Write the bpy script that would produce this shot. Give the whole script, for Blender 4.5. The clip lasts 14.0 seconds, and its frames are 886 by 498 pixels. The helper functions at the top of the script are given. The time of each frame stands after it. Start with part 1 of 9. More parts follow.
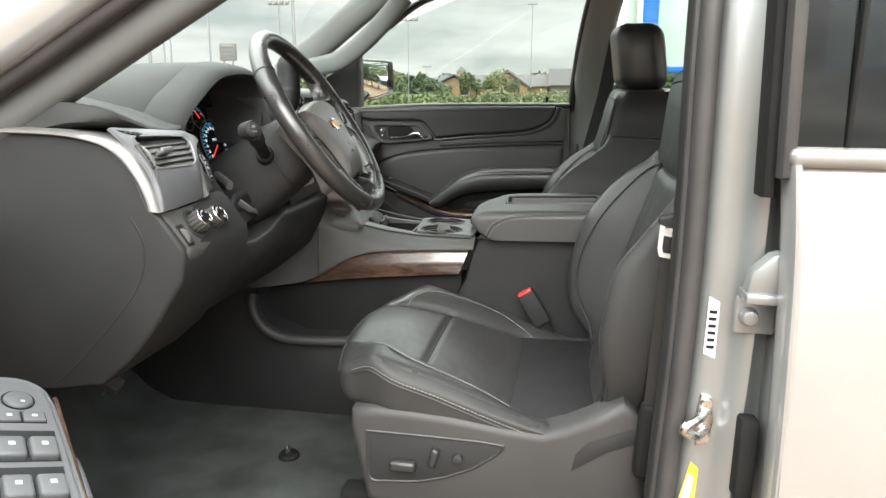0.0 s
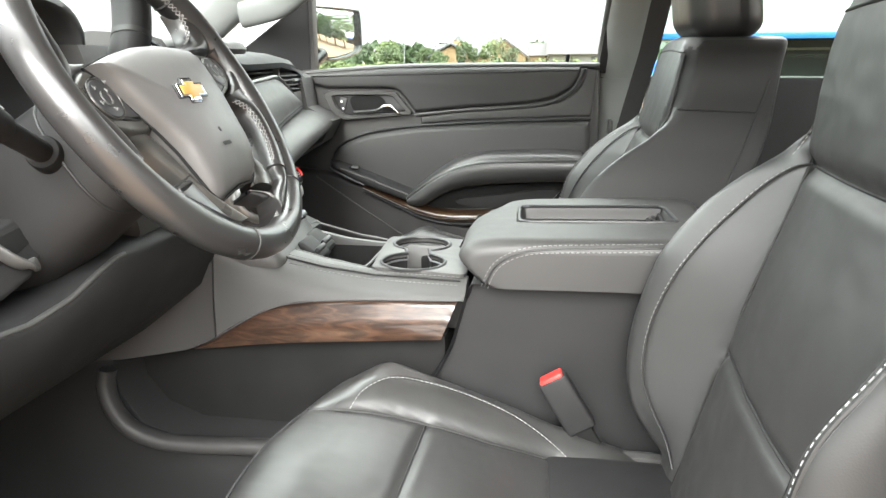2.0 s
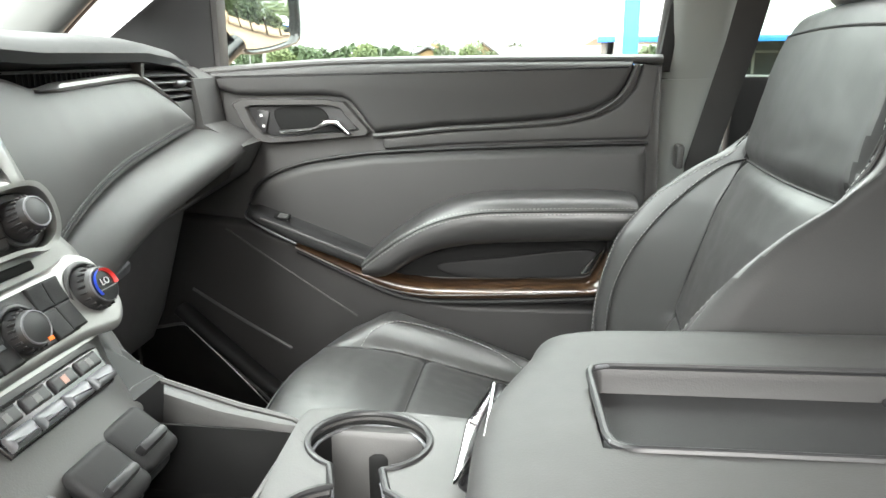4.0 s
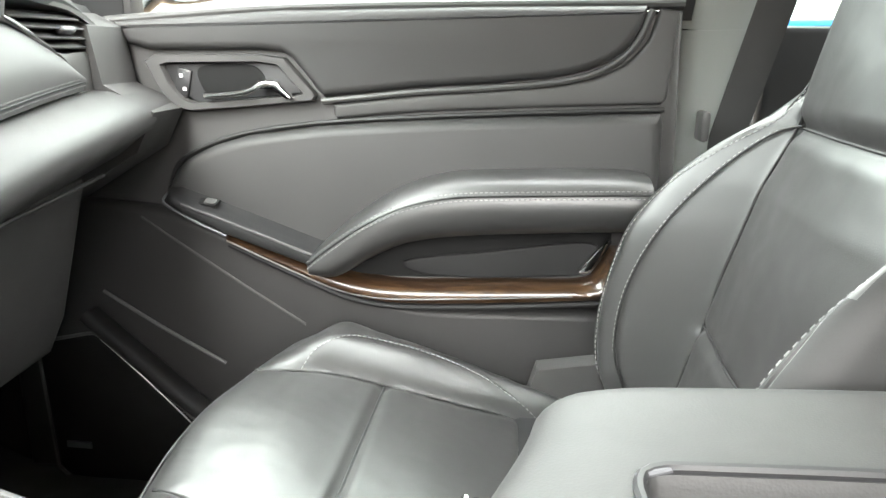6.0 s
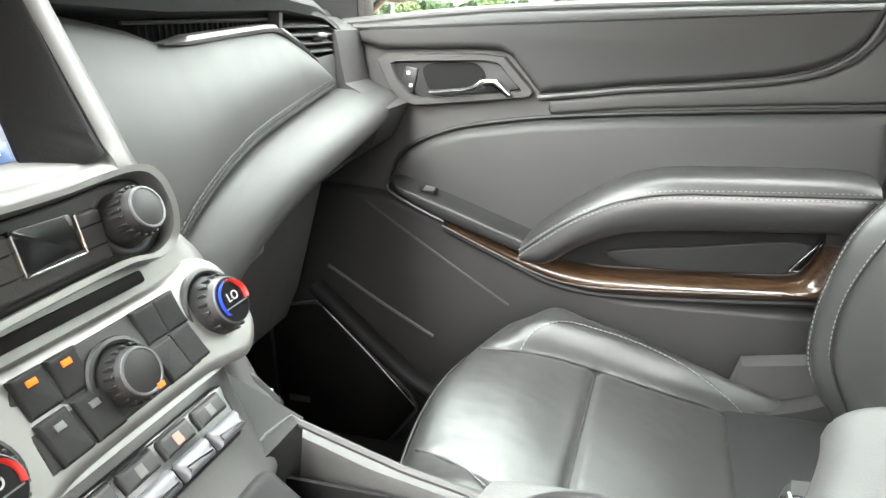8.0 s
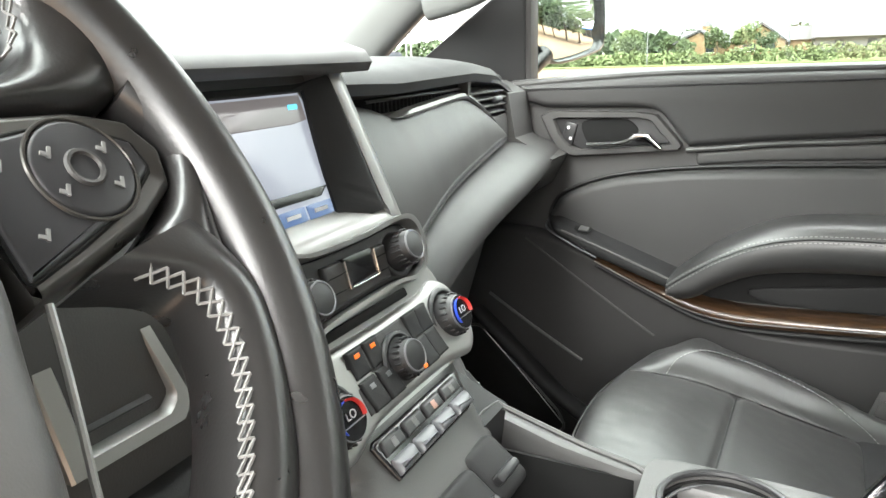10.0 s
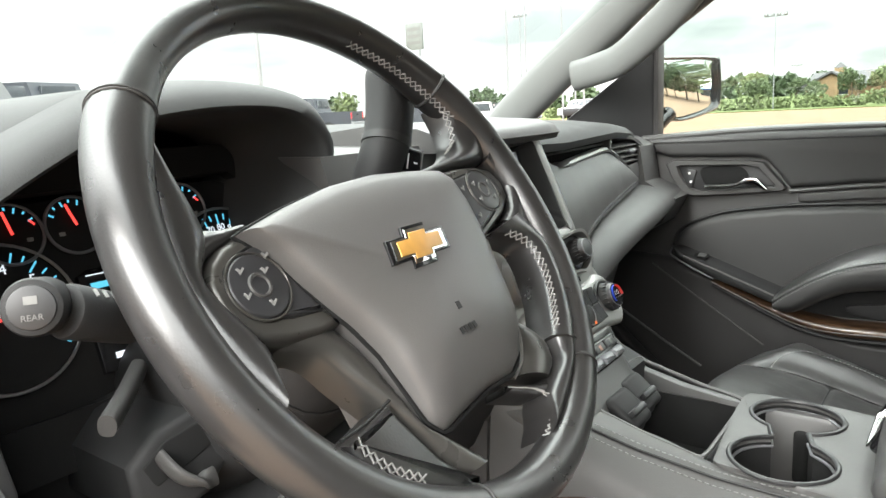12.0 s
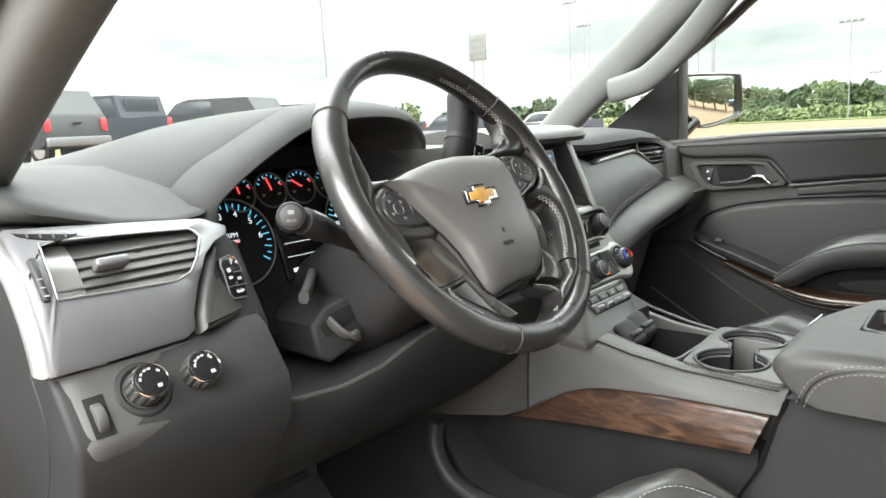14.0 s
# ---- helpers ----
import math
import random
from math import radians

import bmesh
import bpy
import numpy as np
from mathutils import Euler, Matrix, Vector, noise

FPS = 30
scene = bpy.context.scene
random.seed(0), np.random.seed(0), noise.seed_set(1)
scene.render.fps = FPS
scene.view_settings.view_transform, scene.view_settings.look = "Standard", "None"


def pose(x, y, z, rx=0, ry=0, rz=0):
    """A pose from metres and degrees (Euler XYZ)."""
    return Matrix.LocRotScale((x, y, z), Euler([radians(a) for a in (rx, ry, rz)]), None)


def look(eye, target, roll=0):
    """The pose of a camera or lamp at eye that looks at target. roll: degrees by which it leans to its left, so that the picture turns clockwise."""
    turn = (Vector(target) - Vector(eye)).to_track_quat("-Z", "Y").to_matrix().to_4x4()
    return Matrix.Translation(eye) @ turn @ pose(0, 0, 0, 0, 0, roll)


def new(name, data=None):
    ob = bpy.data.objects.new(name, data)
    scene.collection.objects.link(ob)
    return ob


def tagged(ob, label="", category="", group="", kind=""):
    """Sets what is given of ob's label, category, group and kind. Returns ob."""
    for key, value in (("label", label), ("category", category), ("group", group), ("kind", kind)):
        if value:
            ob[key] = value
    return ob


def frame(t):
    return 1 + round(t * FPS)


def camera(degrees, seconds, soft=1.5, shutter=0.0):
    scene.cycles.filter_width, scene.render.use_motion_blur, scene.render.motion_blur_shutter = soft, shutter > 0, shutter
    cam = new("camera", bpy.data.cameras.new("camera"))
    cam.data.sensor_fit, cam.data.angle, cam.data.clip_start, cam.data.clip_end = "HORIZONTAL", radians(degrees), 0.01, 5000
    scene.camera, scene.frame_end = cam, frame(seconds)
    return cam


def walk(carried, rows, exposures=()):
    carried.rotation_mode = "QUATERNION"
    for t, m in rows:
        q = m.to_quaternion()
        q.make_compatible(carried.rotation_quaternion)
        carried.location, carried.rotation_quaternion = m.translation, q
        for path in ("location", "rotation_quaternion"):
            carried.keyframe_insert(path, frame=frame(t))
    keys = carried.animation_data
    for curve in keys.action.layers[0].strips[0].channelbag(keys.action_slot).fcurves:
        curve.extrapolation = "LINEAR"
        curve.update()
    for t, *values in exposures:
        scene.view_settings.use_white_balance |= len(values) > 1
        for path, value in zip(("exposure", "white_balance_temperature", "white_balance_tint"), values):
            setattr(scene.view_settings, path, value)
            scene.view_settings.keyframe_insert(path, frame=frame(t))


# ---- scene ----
cam = camera(63.2, 14.0)
PATH = [
    (0, (0.053, -1.729, 1.302), (-0.285, 0.196, 0.877), -0.0),
    (0.5, (0.039, -1.556, 1.275), (-0.299, 0.366, 0.84), 0.1),
    (1, (0.032, -1.404, 1.269), (-0.298, 0.513, 0.805), 0.0),
    (1.5, (-0.002, -1.23, 1.268), (-0.33, 0.682, 0.781), -0.2),
    (2, (-0.026, -1.06, 1.269), (-0.355, 0.848, 0.767), -0.3),
    (2.5, (-0.046, -0.892, 1.266), (-0.383, 1.012, 0.756), -0.3),
    (3, (-0.073, -0.738, 1.258), (-0.412, 1.167, 0.751), -0.9),
    (3.5, (-0.13, -0.55, 1.258), (-0.441, 1.363, 0.763), -0.5),
    (4, (-0.132, -0.4, 1.252), (-0.404, 1.519, 0.758), -0.3),
    (4.2, (-0.127, -0.345, 1.249), (-0.389, 1.573, 0.75), -0.3),
    (6.5, (-0.162, -0.169, 1.199), (-0.379, 1.74, 0.644), 0.0),
    (7, (-0.188, -0.189, 1.22), (-0.518, 1.692, 0.626), -0.4),
    (7.5, (-0.212, -0.213, 1.238), (-0.661, 1.636, 0.622), -0.7),
    (8, (-0.229, -0.241, 1.245), (-0.816, 1.573, 0.639), -0.9),
    (8.5, (-0.244, -0.274, 1.26), (-0.946, 1.505, 0.673), -1.1),
    (11, (-0.178, -0.551, 1.314), (-1.23, 1.09, 0.869), -2.5),
    (11.5, (-0.151, -0.647, 1.325), (-1.281, 0.952, 0.917), -2.7),
    (12, (-0.11, -0.734, 1.324), (-1.304, 0.827, 0.951), -3.0),
    (12.5, (-0.08, -0.805, 1.324), (-1.315, 0.726, 0.963), -3.0),
    (13, (-0.048, -0.863, 1.328), (-1.316, 0.643, 0.976), -3.1),
    (13.5, (0.014, -0.926, 1.319), (-1.285, 0.554, 0.97), -3.2),
    (14, (0.106, -1.005, 1.321), (-1.22, 0.454, 0.984), -3.2),
]
EXPOSURES = [(0, 1.45), (1.0, 2.0), (2.0, 2.5), (3.0, 2.55), (4.2, 2.75), (6.3, 3.25), (7.5, 3.25), (8.7, 3.05), (10.8, 2.3), (12.0, 2.0), (14.0, 1.95)]
walk(cam, [(t, look(eye, target, roll)) for t, eye, target, roll in PATH], EXPOSURES)

# ---- sky and sun ----
world = bpy.data.worlds.new("overcast_sky")
scene.world = world
world.use_nodes = True
wn, wl = world.node_tree.nodes, world.node_tree.links
wn.clear()
SUN_UP, SUN_ROUND = radians(30), radians(173)
sky = wn.new("ShaderNodeTexSky")
sky.sky_type = "NISHITA"
sky.sun_disc = False
sky.sun_elevation, sky.sun_rotation = SUN_UP, SUN_ROUND
coord = wn.new("ShaderNodeTexCoord")
stretch = wn.new("ShaderNodeMapping")
stretch.inputs["Scale"].default_value = (1.6, 1.6, 7.0)
clouds = wn.new("ShaderNodeTexNoise")
clouds.inputs["Scale"].default_value = 2.2
clouds.inputs["Detail"].default_value = 6
clouds.inputs["Roughness"].default_value = 0.55
ramp = wn.new("ShaderNodeValToRGB")
ramp.color_ramp.elements[0].position, ramp.color_ramp.elements[0].color = 0.36, (0.54, 0.585, 0.572, 1)
ramp.color_ramp.elements[1].position, ramp.color_ramp.elements[1].color = 0.60, (0.998, 0.995, 0.962, 1)
dim = wn.new("ShaderNodeVectorMath")
dim.operation = "SCALE"
dim.inputs["Scale"].default_value = 0.10
mixer = wn.new("ShaderNodeMix")
mixer.data_type = "RGBA"
mixer.inputs["Factor"].default_value = 0.95
back = wn.new("ShaderNodeBackground")
back.inputs["Strength"].default_value = 1.15
out = wn.new("ShaderNodeOutputWorld")
wl.new(coord.outputs["Generated"], stretch.inputs["Vector"])
wl.new(stretch.outputs["Vector"], clouds.inputs["Vector"])
wl.new(clouds.outputs["Fac"], ramp.inputs["Fac"])
wl.new(sky.outputs["Color"], dim.inputs[0])
wl.new(dim.outputs["Vector"], mixer.inputs["A"])
wl.new(ramp.outputs["Color"], mixer.inputs["B"])
# an overcast dome: brighter overhead than along the horizon
split = wn.new("ShaderNodeSeparateXYZ")
rise = wn.new("ShaderNodeMapRange")
rise.inputs["From Min"].default_value, rise.inputs["From Max"].default_value = 0.08, 0.85
rise.interpolation_type = "SMOOTHSTEP"
rise.inputs["To Min"].default_value, rise.inputs["To Max"].default_value = 0.47, 4.2
dome = wn.new("ShaderNodeVectorMath")
dome.operation = "SCALE"
wl.new(coord.outputs["Generated"], split.inputs["Vector"])
wl.new(split.outputs["Z"], rise.inputs["Value"])
wl.new(mixer.outputs["Result"], dome.inputs[0])
wl.new(rise.outputs["Result"], dome.inputs["Scale"])
wl.new(dome.outputs["Vector"], back.inputs["Color"])
wl.new(back.outputs["Background"], out.inputs["Surface"])
sun = new("sun", bpy.data.lights.new("sun", "SUN"))
sun.data.energy, sun.data.angle, sun.data.color = 1.9, radians(40), (1.0, 0.98, 0.94)
sun.matrix_world = look((1.0, -8.0, 4.6), (0, 0, 0))

# ---- materials ----
def mat(name, base, rough=0.5, metal=0.0, vary=0.15, vscale=12.0, bump=0.0, bscale=400.0, bkind="noise", depth=0.0006,
        coat=0.0, spec=0.5, rvary=0.08, glow=None, sheen=0.0):
    """A procedural surface: base colour varied at two scales, roughness variation and fine relief."""
    m = bpy.data.materials.new(name)
    m.use_nodes = True
    n, l = m.node_tree.nodes, m.node_tree.links
    b = n["Principled BSDF"]
    b.inputs["Metallic"].default_value = metal
    b.inputs["Coat Weight"].default_value = coat
    b.inputs["Coat Roughness"].default_value = 0.06
    b.inputs["Specular IOR Level"].default_value = spec
    b.inputs["Sheen Weight"].default_value = sheen
    b.inputs["Sheen Roughness"].default_value = 0.45
    tc = n.new("ShaderNodeTexCoord")
    big = n.new("ShaderNodeTexNoise")
    big.inputs["Scale"].default_value, big.inputs["Detail"].default_value = vscale, 5
    l.new(tc.outputs["Object"], big.inputs["Vector"])
    cr = n.new("ShaderNodeValToRGB")
    lo, hi = 1 - vary, 1 + vary
    cr.color_ramp.elements[0].position, cr.color_ramp.elements[1].position = 0.3, 0.7
    cr.color_ramp.elements[0].color = (base[0] * lo, base[1] * lo, base[2] * lo, 1)
    cr.color_ramp.elements[1].color = (min(base[0] * hi, 1), min(base[1] * hi, 1), min(base[2] * hi, 1), 1)
    l.new(big.outputs["Fac"], cr.inputs["Fac"])
    l.new(cr.outputs["Color"], b.inputs["Base Color"])
    mr = n.new("ShaderNodeMapRange")
    mr.inputs["To Min"].default_value, mr.inputs["To Max"].default_value = max(rough - rvary, 0.02), min(rough + rvary, 1)
    mid = n.new("ShaderNodeTexNoise")
    mid.inputs["Scale"].default_value, mid.inputs["Detail"].default_value = vscale * 4, 4
    l.new(tc.outputs["Object"], mid.inputs["Vector"])
    l.new(mid.outputs["Fac"], mr.inputs["Value"])
    l.new(mr.outputs["Result"], b.inputs["Roughness"])
    if bump:
        bp = n.new("ShaderNodeBump")
        bp.inputs["Strength"].default_value, bp.inputs["Distance"].default_value = bump, depth
        if bkind == "voronoi":
            tx = n.new("ShaderNodeTexVoronoi")
            tx.inputs["Scale"].default_value = bscale
            l.new(tx.outputs["Distance"], bp.inputs["Height"])
        else:
            tx = n.new("ShaderNodeTexNoise")
            tx.inputs["Scale"].default_value, tx.inputs["Detail"].default_value = bscale, 3
            l.new(tx.outputs["Fac"], bp.inputs["Height"])
        l.new(tc.outputs["Object"], tx.inputs["Vector"])
        l.new(bp.outputs["Normal"], b.inputs["Normal"])
    if glow:
        b.inputs["Emission Color"].default_value = (*glow[:3], 1)
        b.inputs["Emission Strength"].default_value = glow[3]
    return m


def wood_mat(name, dark, light, stretch=(6, 30, 30), coat=1.0):
    """Figured burl veneer under clear gloss lacquer."""
    m = mat(name, light, 0.32, coat=coat)
    n, l = m.node_tree.nodes, m.node_tree.links
    b = n["Principled BSDF"]
    tc = n.new("ShaderNodeTexCoord")
    mp = n.new("ShaderNodeMapping")
    mp.inputs["Scale"].default_value = stretch
    a = n.new("ShaderNodeTexNoise")
    a.inputs["Scale"].default_value, a.inputs["Detail"].default_value, a.inputs["Distortion"].default_value = 3.0, 8, 1.6
    cr = n.new("ShaderNodeValToRGB")
    e = cr.color_ramp.elements
    e[0].position, e[0].color = 0.34, (*dark, 1)
    e[1].position, e[1].color = 0.68, (*light, 1)
    x = e.new(0.5)
    x.color = tuple((p * 0.6 + q * 0.4) for p, q in zip(dark, light)) + (1,)
    l.new(tc.outputs["Object"], mp.inputs["Vector"])
    l.new(mp.outputs["Vector"], a.inputs["Vector"])
    l.new(a.outputs["Fac"], cr.inputs["Fac"])
    l.new(cr.outputs["Color"], b.inputs["Base Color"])
    return m


def glass_mat(name, tint, rough=0.0, shine=0.035):
    m = bpy.data.materials.new(name)
    m.use_nodes = True
    n, l = m.node_tree.nodes, m.node_tree.links
    n.clear()
    o = n.new("ShaderNodeOutputMaterial")
    mx = n.new("ShaderNodeMixShader")
    lw = n.new("ShaderNodeLayerWeight")
    lw.inputs["Blend"].default_value = 0.5
    pw = n.new("ShaderNodeMath")
    pw.operation = "POWER"
    pw.inputs[1].default_value = 4.0
    fr = n.new("ShaderNodeMath")
    fr.operation = "MULTIPLY_ADD"
    fr.inputs[1].default_value, fr.inputs[2].default_value = 0.55, shine
    l.new(lw.outputs["Facing"], pw.inputs[0])
    l.new(pw.outputs["Value"], fr.inputs[0])
    tr = n.new("ShaderNodeBsdfTransparent")
    tr.inputs["Color"].default_value = (*tint, 1)
    gl = n.new("ShaderNodeBsdfGlossy")
    gl.inputs["Roughness"].default_value = rough
    l.new(fr.outputs["Value"], mx.inputs["Fac"])
    l.new(tr.outputs["BSDF"], mx.inputs[1])
    l.new(gl.outputs["BSDF"], mx.inputs[2])
    l.new(mx.outputs["Shader"], o.inputs["Surface"])
    return m


LEATHER = mat("black_leather", (0.0255, 0.0253, 0.0250), 0.40, vary=0.06, vscale=14, bump=0.16, bscale=700, bkind="voronoi", depth=0.0003, rvary=0.06, spec=0.92)
LID_LEATHER = mat("soft_matt_leather", (0.034, 0.0335, 0.033), 0.52, vary=0.06, vscale=14, bump=0.2, bscale=700, bkind="voronoi", depth=0.0003, rvary=0.05, spec=0.55)
SEAT_VINYL = mat("matt_black_vinyl", (0.020, 0.0198, 0.0196), 0.58, vary=0.08, vscale=14, bump=0.2, bscale=700, bkind="voronoi", depth=0.0003, rvary=0.05, spec=0.4)
WHEEL_LEATHER = mat("wheel_leather", (0.022, 0.0212, 0.0212), 0.29, vary=0.08, vscale=14, bump=0.10, bscale=650, bkind="voronoi", depth=0.0004, rvary=0.05, spec=0.85)
VINYL = mat("soft_vinyl", (0.060, 0.059, 0.058), 0.46, vary=0.08, vscale=6, bump=0.3, bscale=700, depth=0.0005)
HUB = mat("grained_hub_cover", (0.092, 0.088, 0.086), 0.40, vary=0.06, vscale=10, bump=0.22, bscale=1100, bkind="voronoi", depth=0.0003)
THREAD_PALE = mat("pale_print", (0.45, 0.45, 0.46), 0.5, vary=0.05)
SEAT_THREAD = mat("pale_grey_thread", (0.30, 0.30, 0.295), 0.7, vary=0.2, vscale=60)
PLASTIC = mat("grained_plastic", (0.055, 0.054, 0.053), 0.50, vary=0.10, vscale=7, bump=0.35, bscale=900, depth=0.0005, spec=0.4)
PLASTIC_LOW = mat("dark_plastic", (0.021, 0.021, 0.0215), 0.55, vary=0.15, vscale=7, bump=0.3, bscale=900, depth=0.0005, spec=0.2)
GLOSS_BLACK = mat("gloss_black", (0.010, 0.010, 0.011), 0.16, vary=0.1, rvary=0.04)
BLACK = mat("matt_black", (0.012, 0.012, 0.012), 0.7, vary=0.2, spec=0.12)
PILLAR_GREY = mat("grey_pillar_trim", (0.24, 0.25, 0.24), 0.6, vary=0.05, vscale=6, bump=0.2, bscale=900, depth=0.0004)
DASH_TOP = mat("dash_top_vinyl", (0.040, 0.041, 0.041), 0.66, vary=0.08, vscale=6, bump=0.35, bscale=700, depth=0.0006, spec=0.18)
BUTTON = mat("button_black", (0.020, 0.020, 0.021), 0.42, vary=0.1)
SILVER = mat("satin_silver", (0.275, 0.271, 0.264), 0.37, 0.65, vary=0.06, bump=0.08, bscale=1500, depth=0.0002)
SILVER_DARK = mat("satin_dark_silver", (0.135, 0.137, 0.145), 0.42, 0.35, vary=0.06)
CHROME = mat("chrome", (0.75, 0.75, 0.74), 0.10, 1.0, vary=0.05, rvary=0.03)
STEEL = mat("zinc_steel", (0.55, 0.55, 0.54), 0.28, 1.0, vary=0.12, vscale=40)
PAINT = mat("champagne_silver_paint", (0.335, 0.338, 0.333), 0.34, 0.55, vary=0.03, coat=0.8, bump=0.05, bscale=2500, depth=0.0002, rvary=0.03)
JAMB = mat("silver_jamb_paint", (0.225, 0.234, 0.232), 0.36, 0.5, vary=0.06, vscale=5, coat=0.4)
RUBBER = mat("rubber_seal", (0.030, 0.028, 0.028), 0.6, vary=0.2, vscale=20, bump=0.2, bscale=300)
CARPET = mat("carpet", (0.068, 0.073, 0.070), 0.95, vary=0.35, vscale=9, bump=0.9, bscale=1100, depth=0.003, spec=0.1)
THREAD = mat("grey_thread", (0.185, 0.185, 0.18), 0.7, vary=0.2, vscale=60)
PANEL_GREY = mat("satin_grey_plastic", (0.080, 0.080, 0.079), 0.42, vary=0.06, vscale=8, bump=0.15, bscale=1200, depth=0.0003)
PLASTIC_MID = mat("mid_dark_plastic", (0.034, 0.033, 0.033), 0.5, vary=0.1, vscale=7, bump=0.3, bscale=900, depth=0.0005, spec=0.32)
RIM_THREAD = mat("dull_grey_thread", (0.15, 0.15, 0.148), 0.7, vary=0.2, vscale=60)
NICKEL = mat("brushed_nickel", (0.72, 0.72, 0.71), 0.42, 0.8, vary=0.05)
SEAM = mat("seam_shadow_piping", (0.012, 0.012, 0.012), 0.55)
WOOD = wood_mat("burl_wood", (0.016, 0.009, 0.006), (0.082, 0.044, 0.028))
WOOD_DOOR = wood_mat("burl_wood_brown", (0.022, 0.011, 0.006), (0.085, 0.047, 0.022))
HEADLINER = mat("grey_headliner", (0.34, 0.35, 0.34), 0.9, vary=0.06, vscale=8, bump=0.4, bscale=900, depth=0.0008, spec=0.2)
TRIM_GREY = mat("light_grey_trim", (0.095, 0.099, 0.096), 0.6, vary=0.06, vscale=6, bump=0.25, bscale=900, depth=0.0004)
GOLD = mat("gold_badge", (0.55, 0.29, 0.07), 0.46, 0.30, vary=0.10, vscale=90, coat=0.25)
RED = mat("red_plastic", (0.62, 0.035, 0.03), 0.4, vary=0.1)
BLUE = mat("blue_print", (0.03, 0.08, 0.62), 0.4, vary=0.1)
WHITE = mat("white_print", (0.75, 0.75, 0.74), 0.5, vary=0.05)
YELLOW = mat("yellow_label", (0.75, 0.50, 0.03), 0.5, vary=0.1)
NEEDLE = mat("lit_red_needle", (0.7, 0.05, 0.04), 0.4, glow=(1.0, 0.06, 0.05, 0.45))
GAUGE_BLUE = mat("lit_blue_tick", (0.1, 0.4, 0.6), 0.4, glow=(0.10, 0.55, 0.80, 0.28))
GAUGE_WHITE = mat("lit_white_mark", (0.7, 0.7, 0.7), 0.4, glow=(0.8, 0.9, 1.0, 0.22))
AMBER = mat("lit_amber", (0.6, 0.12, 0.01), 0.4, glow=(1.0, 0.17, 0.006, 0.15))
SCREEN = mat("lit_screen", (0.25, 0.28, 0.33), 0.12, vary=0.05, glow=(0.66, 0.70, 0.80, 0.09), rvary=0.02)
SCREEN_HEAD = mat("screen_header", (0.20, 0.19, 0.19), 0.12, vary=0.04, glow=(0.72, 0.66, 0.66, 0.035), rvary=0.02)
SCREEN_BAR = mat("screen_blue_button", (0.06, 0.09, 0.16), 0.12, glow=(0.16, 0.26, 0.50, 0.12), rvary=0.02)
MIRROR = mat("mirror_glass", (0.85, 0.88, 0.87), 0.01, 1.0, vary=0.0, rvary=0.005)
GLASS = glass_mat("clear_glass", (0.80, 0.84, 0.82))
TINT = glass_mat("dark_tinted_glass", (0.14, 0.15, 0.16), 0.0, 0.085)
TINT_LIGHT = glass_mat("green_tinted_glass", (0.58, 0.66, 0.60))


# ---- mesh helpers ----
ORIGIN = {}
# the car's plan is drawn in round numbers and brought to its fitted proportions here
BODY = Matrix(((0.9505, -0.0287, 0.0101, -0.0117), (-0.0152, 0.9944, -0.0168, 0.0143), (-0.0094, 0.0036, 0.9464, 0.0554), (0, 0, 0, 1)))
AS_BUILT = Matrix.Identity(4)
place = BODY


def thing(name, at, label, category, group="", kind=""):
    """A thing: an Empty at its base that carries its parts."""
    ob = new(name)
    ob.empty_display_size = 0.05
    ob.location = at
    ORIGIN[ob.name] = Vector(at)
    return tagged(ob, label, category, group, kind)


def part(name, bm, material, parent=None, label="", smooth=38, kind="", category=""):
    """Links a bmesh in world metres as one mesh object, under a thing or part."""
    base = ORIGIN[parent.name] if parent else Vector((0, 0, 0))
    bmesh.ops.recalc_face_normals(bm, faces=bm.faces)
    bm.transform(place)
    bmesh.ops.translate(bm, verts=bm.verts, vec=-base)
    me = bpy.data.meshes.new(name)
    bm.to_mesh(me)
    bm.free()
    me.materials.append(material)
    me.polygons.foreach_set("use_smooth", [True] * len(me.polygons))
    me.set_sharp_from_angle(angle=radians(smooth))
    ob = new(name, me)
    if parent:
        ob.parent = parent
    ORIGIN[ob.name] = base
    return tagged(ob, label, category, "", kind)


def solo(name, bm, material, label, category, kind="", smooth=38):
    return part(name, bm, material, None, label, smooth, kind, category)


def box(x0, x1, y0, y1, z0, z1, bev=0.004, seg=2):
    bm = bmesh.new()
    bmesh.ops.create_cube(bm, size=1)
    for v in bm.verts:
        v.co = (x0 + (v.co.x + 0.5) * (x1 - x0), y0 + (v.co.y + 0.5) * (y1 - y0), z0 + (v.co.z + 0.5) * (z1 - z0))
    if bev:
        bmesh.ops.bevel(bm, geom=bm.edges[:], offset=min(bev, 0.45 * min(abs(x1 - x0), abs(y1 - y0), abs(z1 - z0))), segments=seg, profile=0.5, affect="EDGES")
    return bm


def block(m, size, bev=0.003, seg=2):
    """A bevelled box of that size, centred in the frame of reference m."""
    bm = box(-size[0] / 2, size[0] / 2, -size[1] / 2, size[1] / 2, -size[2] / 2, size[2] / 2, bev, seg)
    bm.transform(m)
    return bm


def axes(origin, z, x=(0, 1, 0)):
    """A frame of reference at origin with its z along z and its x near x."""
    z = Vector(z).normalized()
    y = z.cross(Vector(x)).normalized()
    x = y.cross(z)
    return Matrix.Translation(origin) @ Matrix((x, y, z)).transposed().to_4x4()


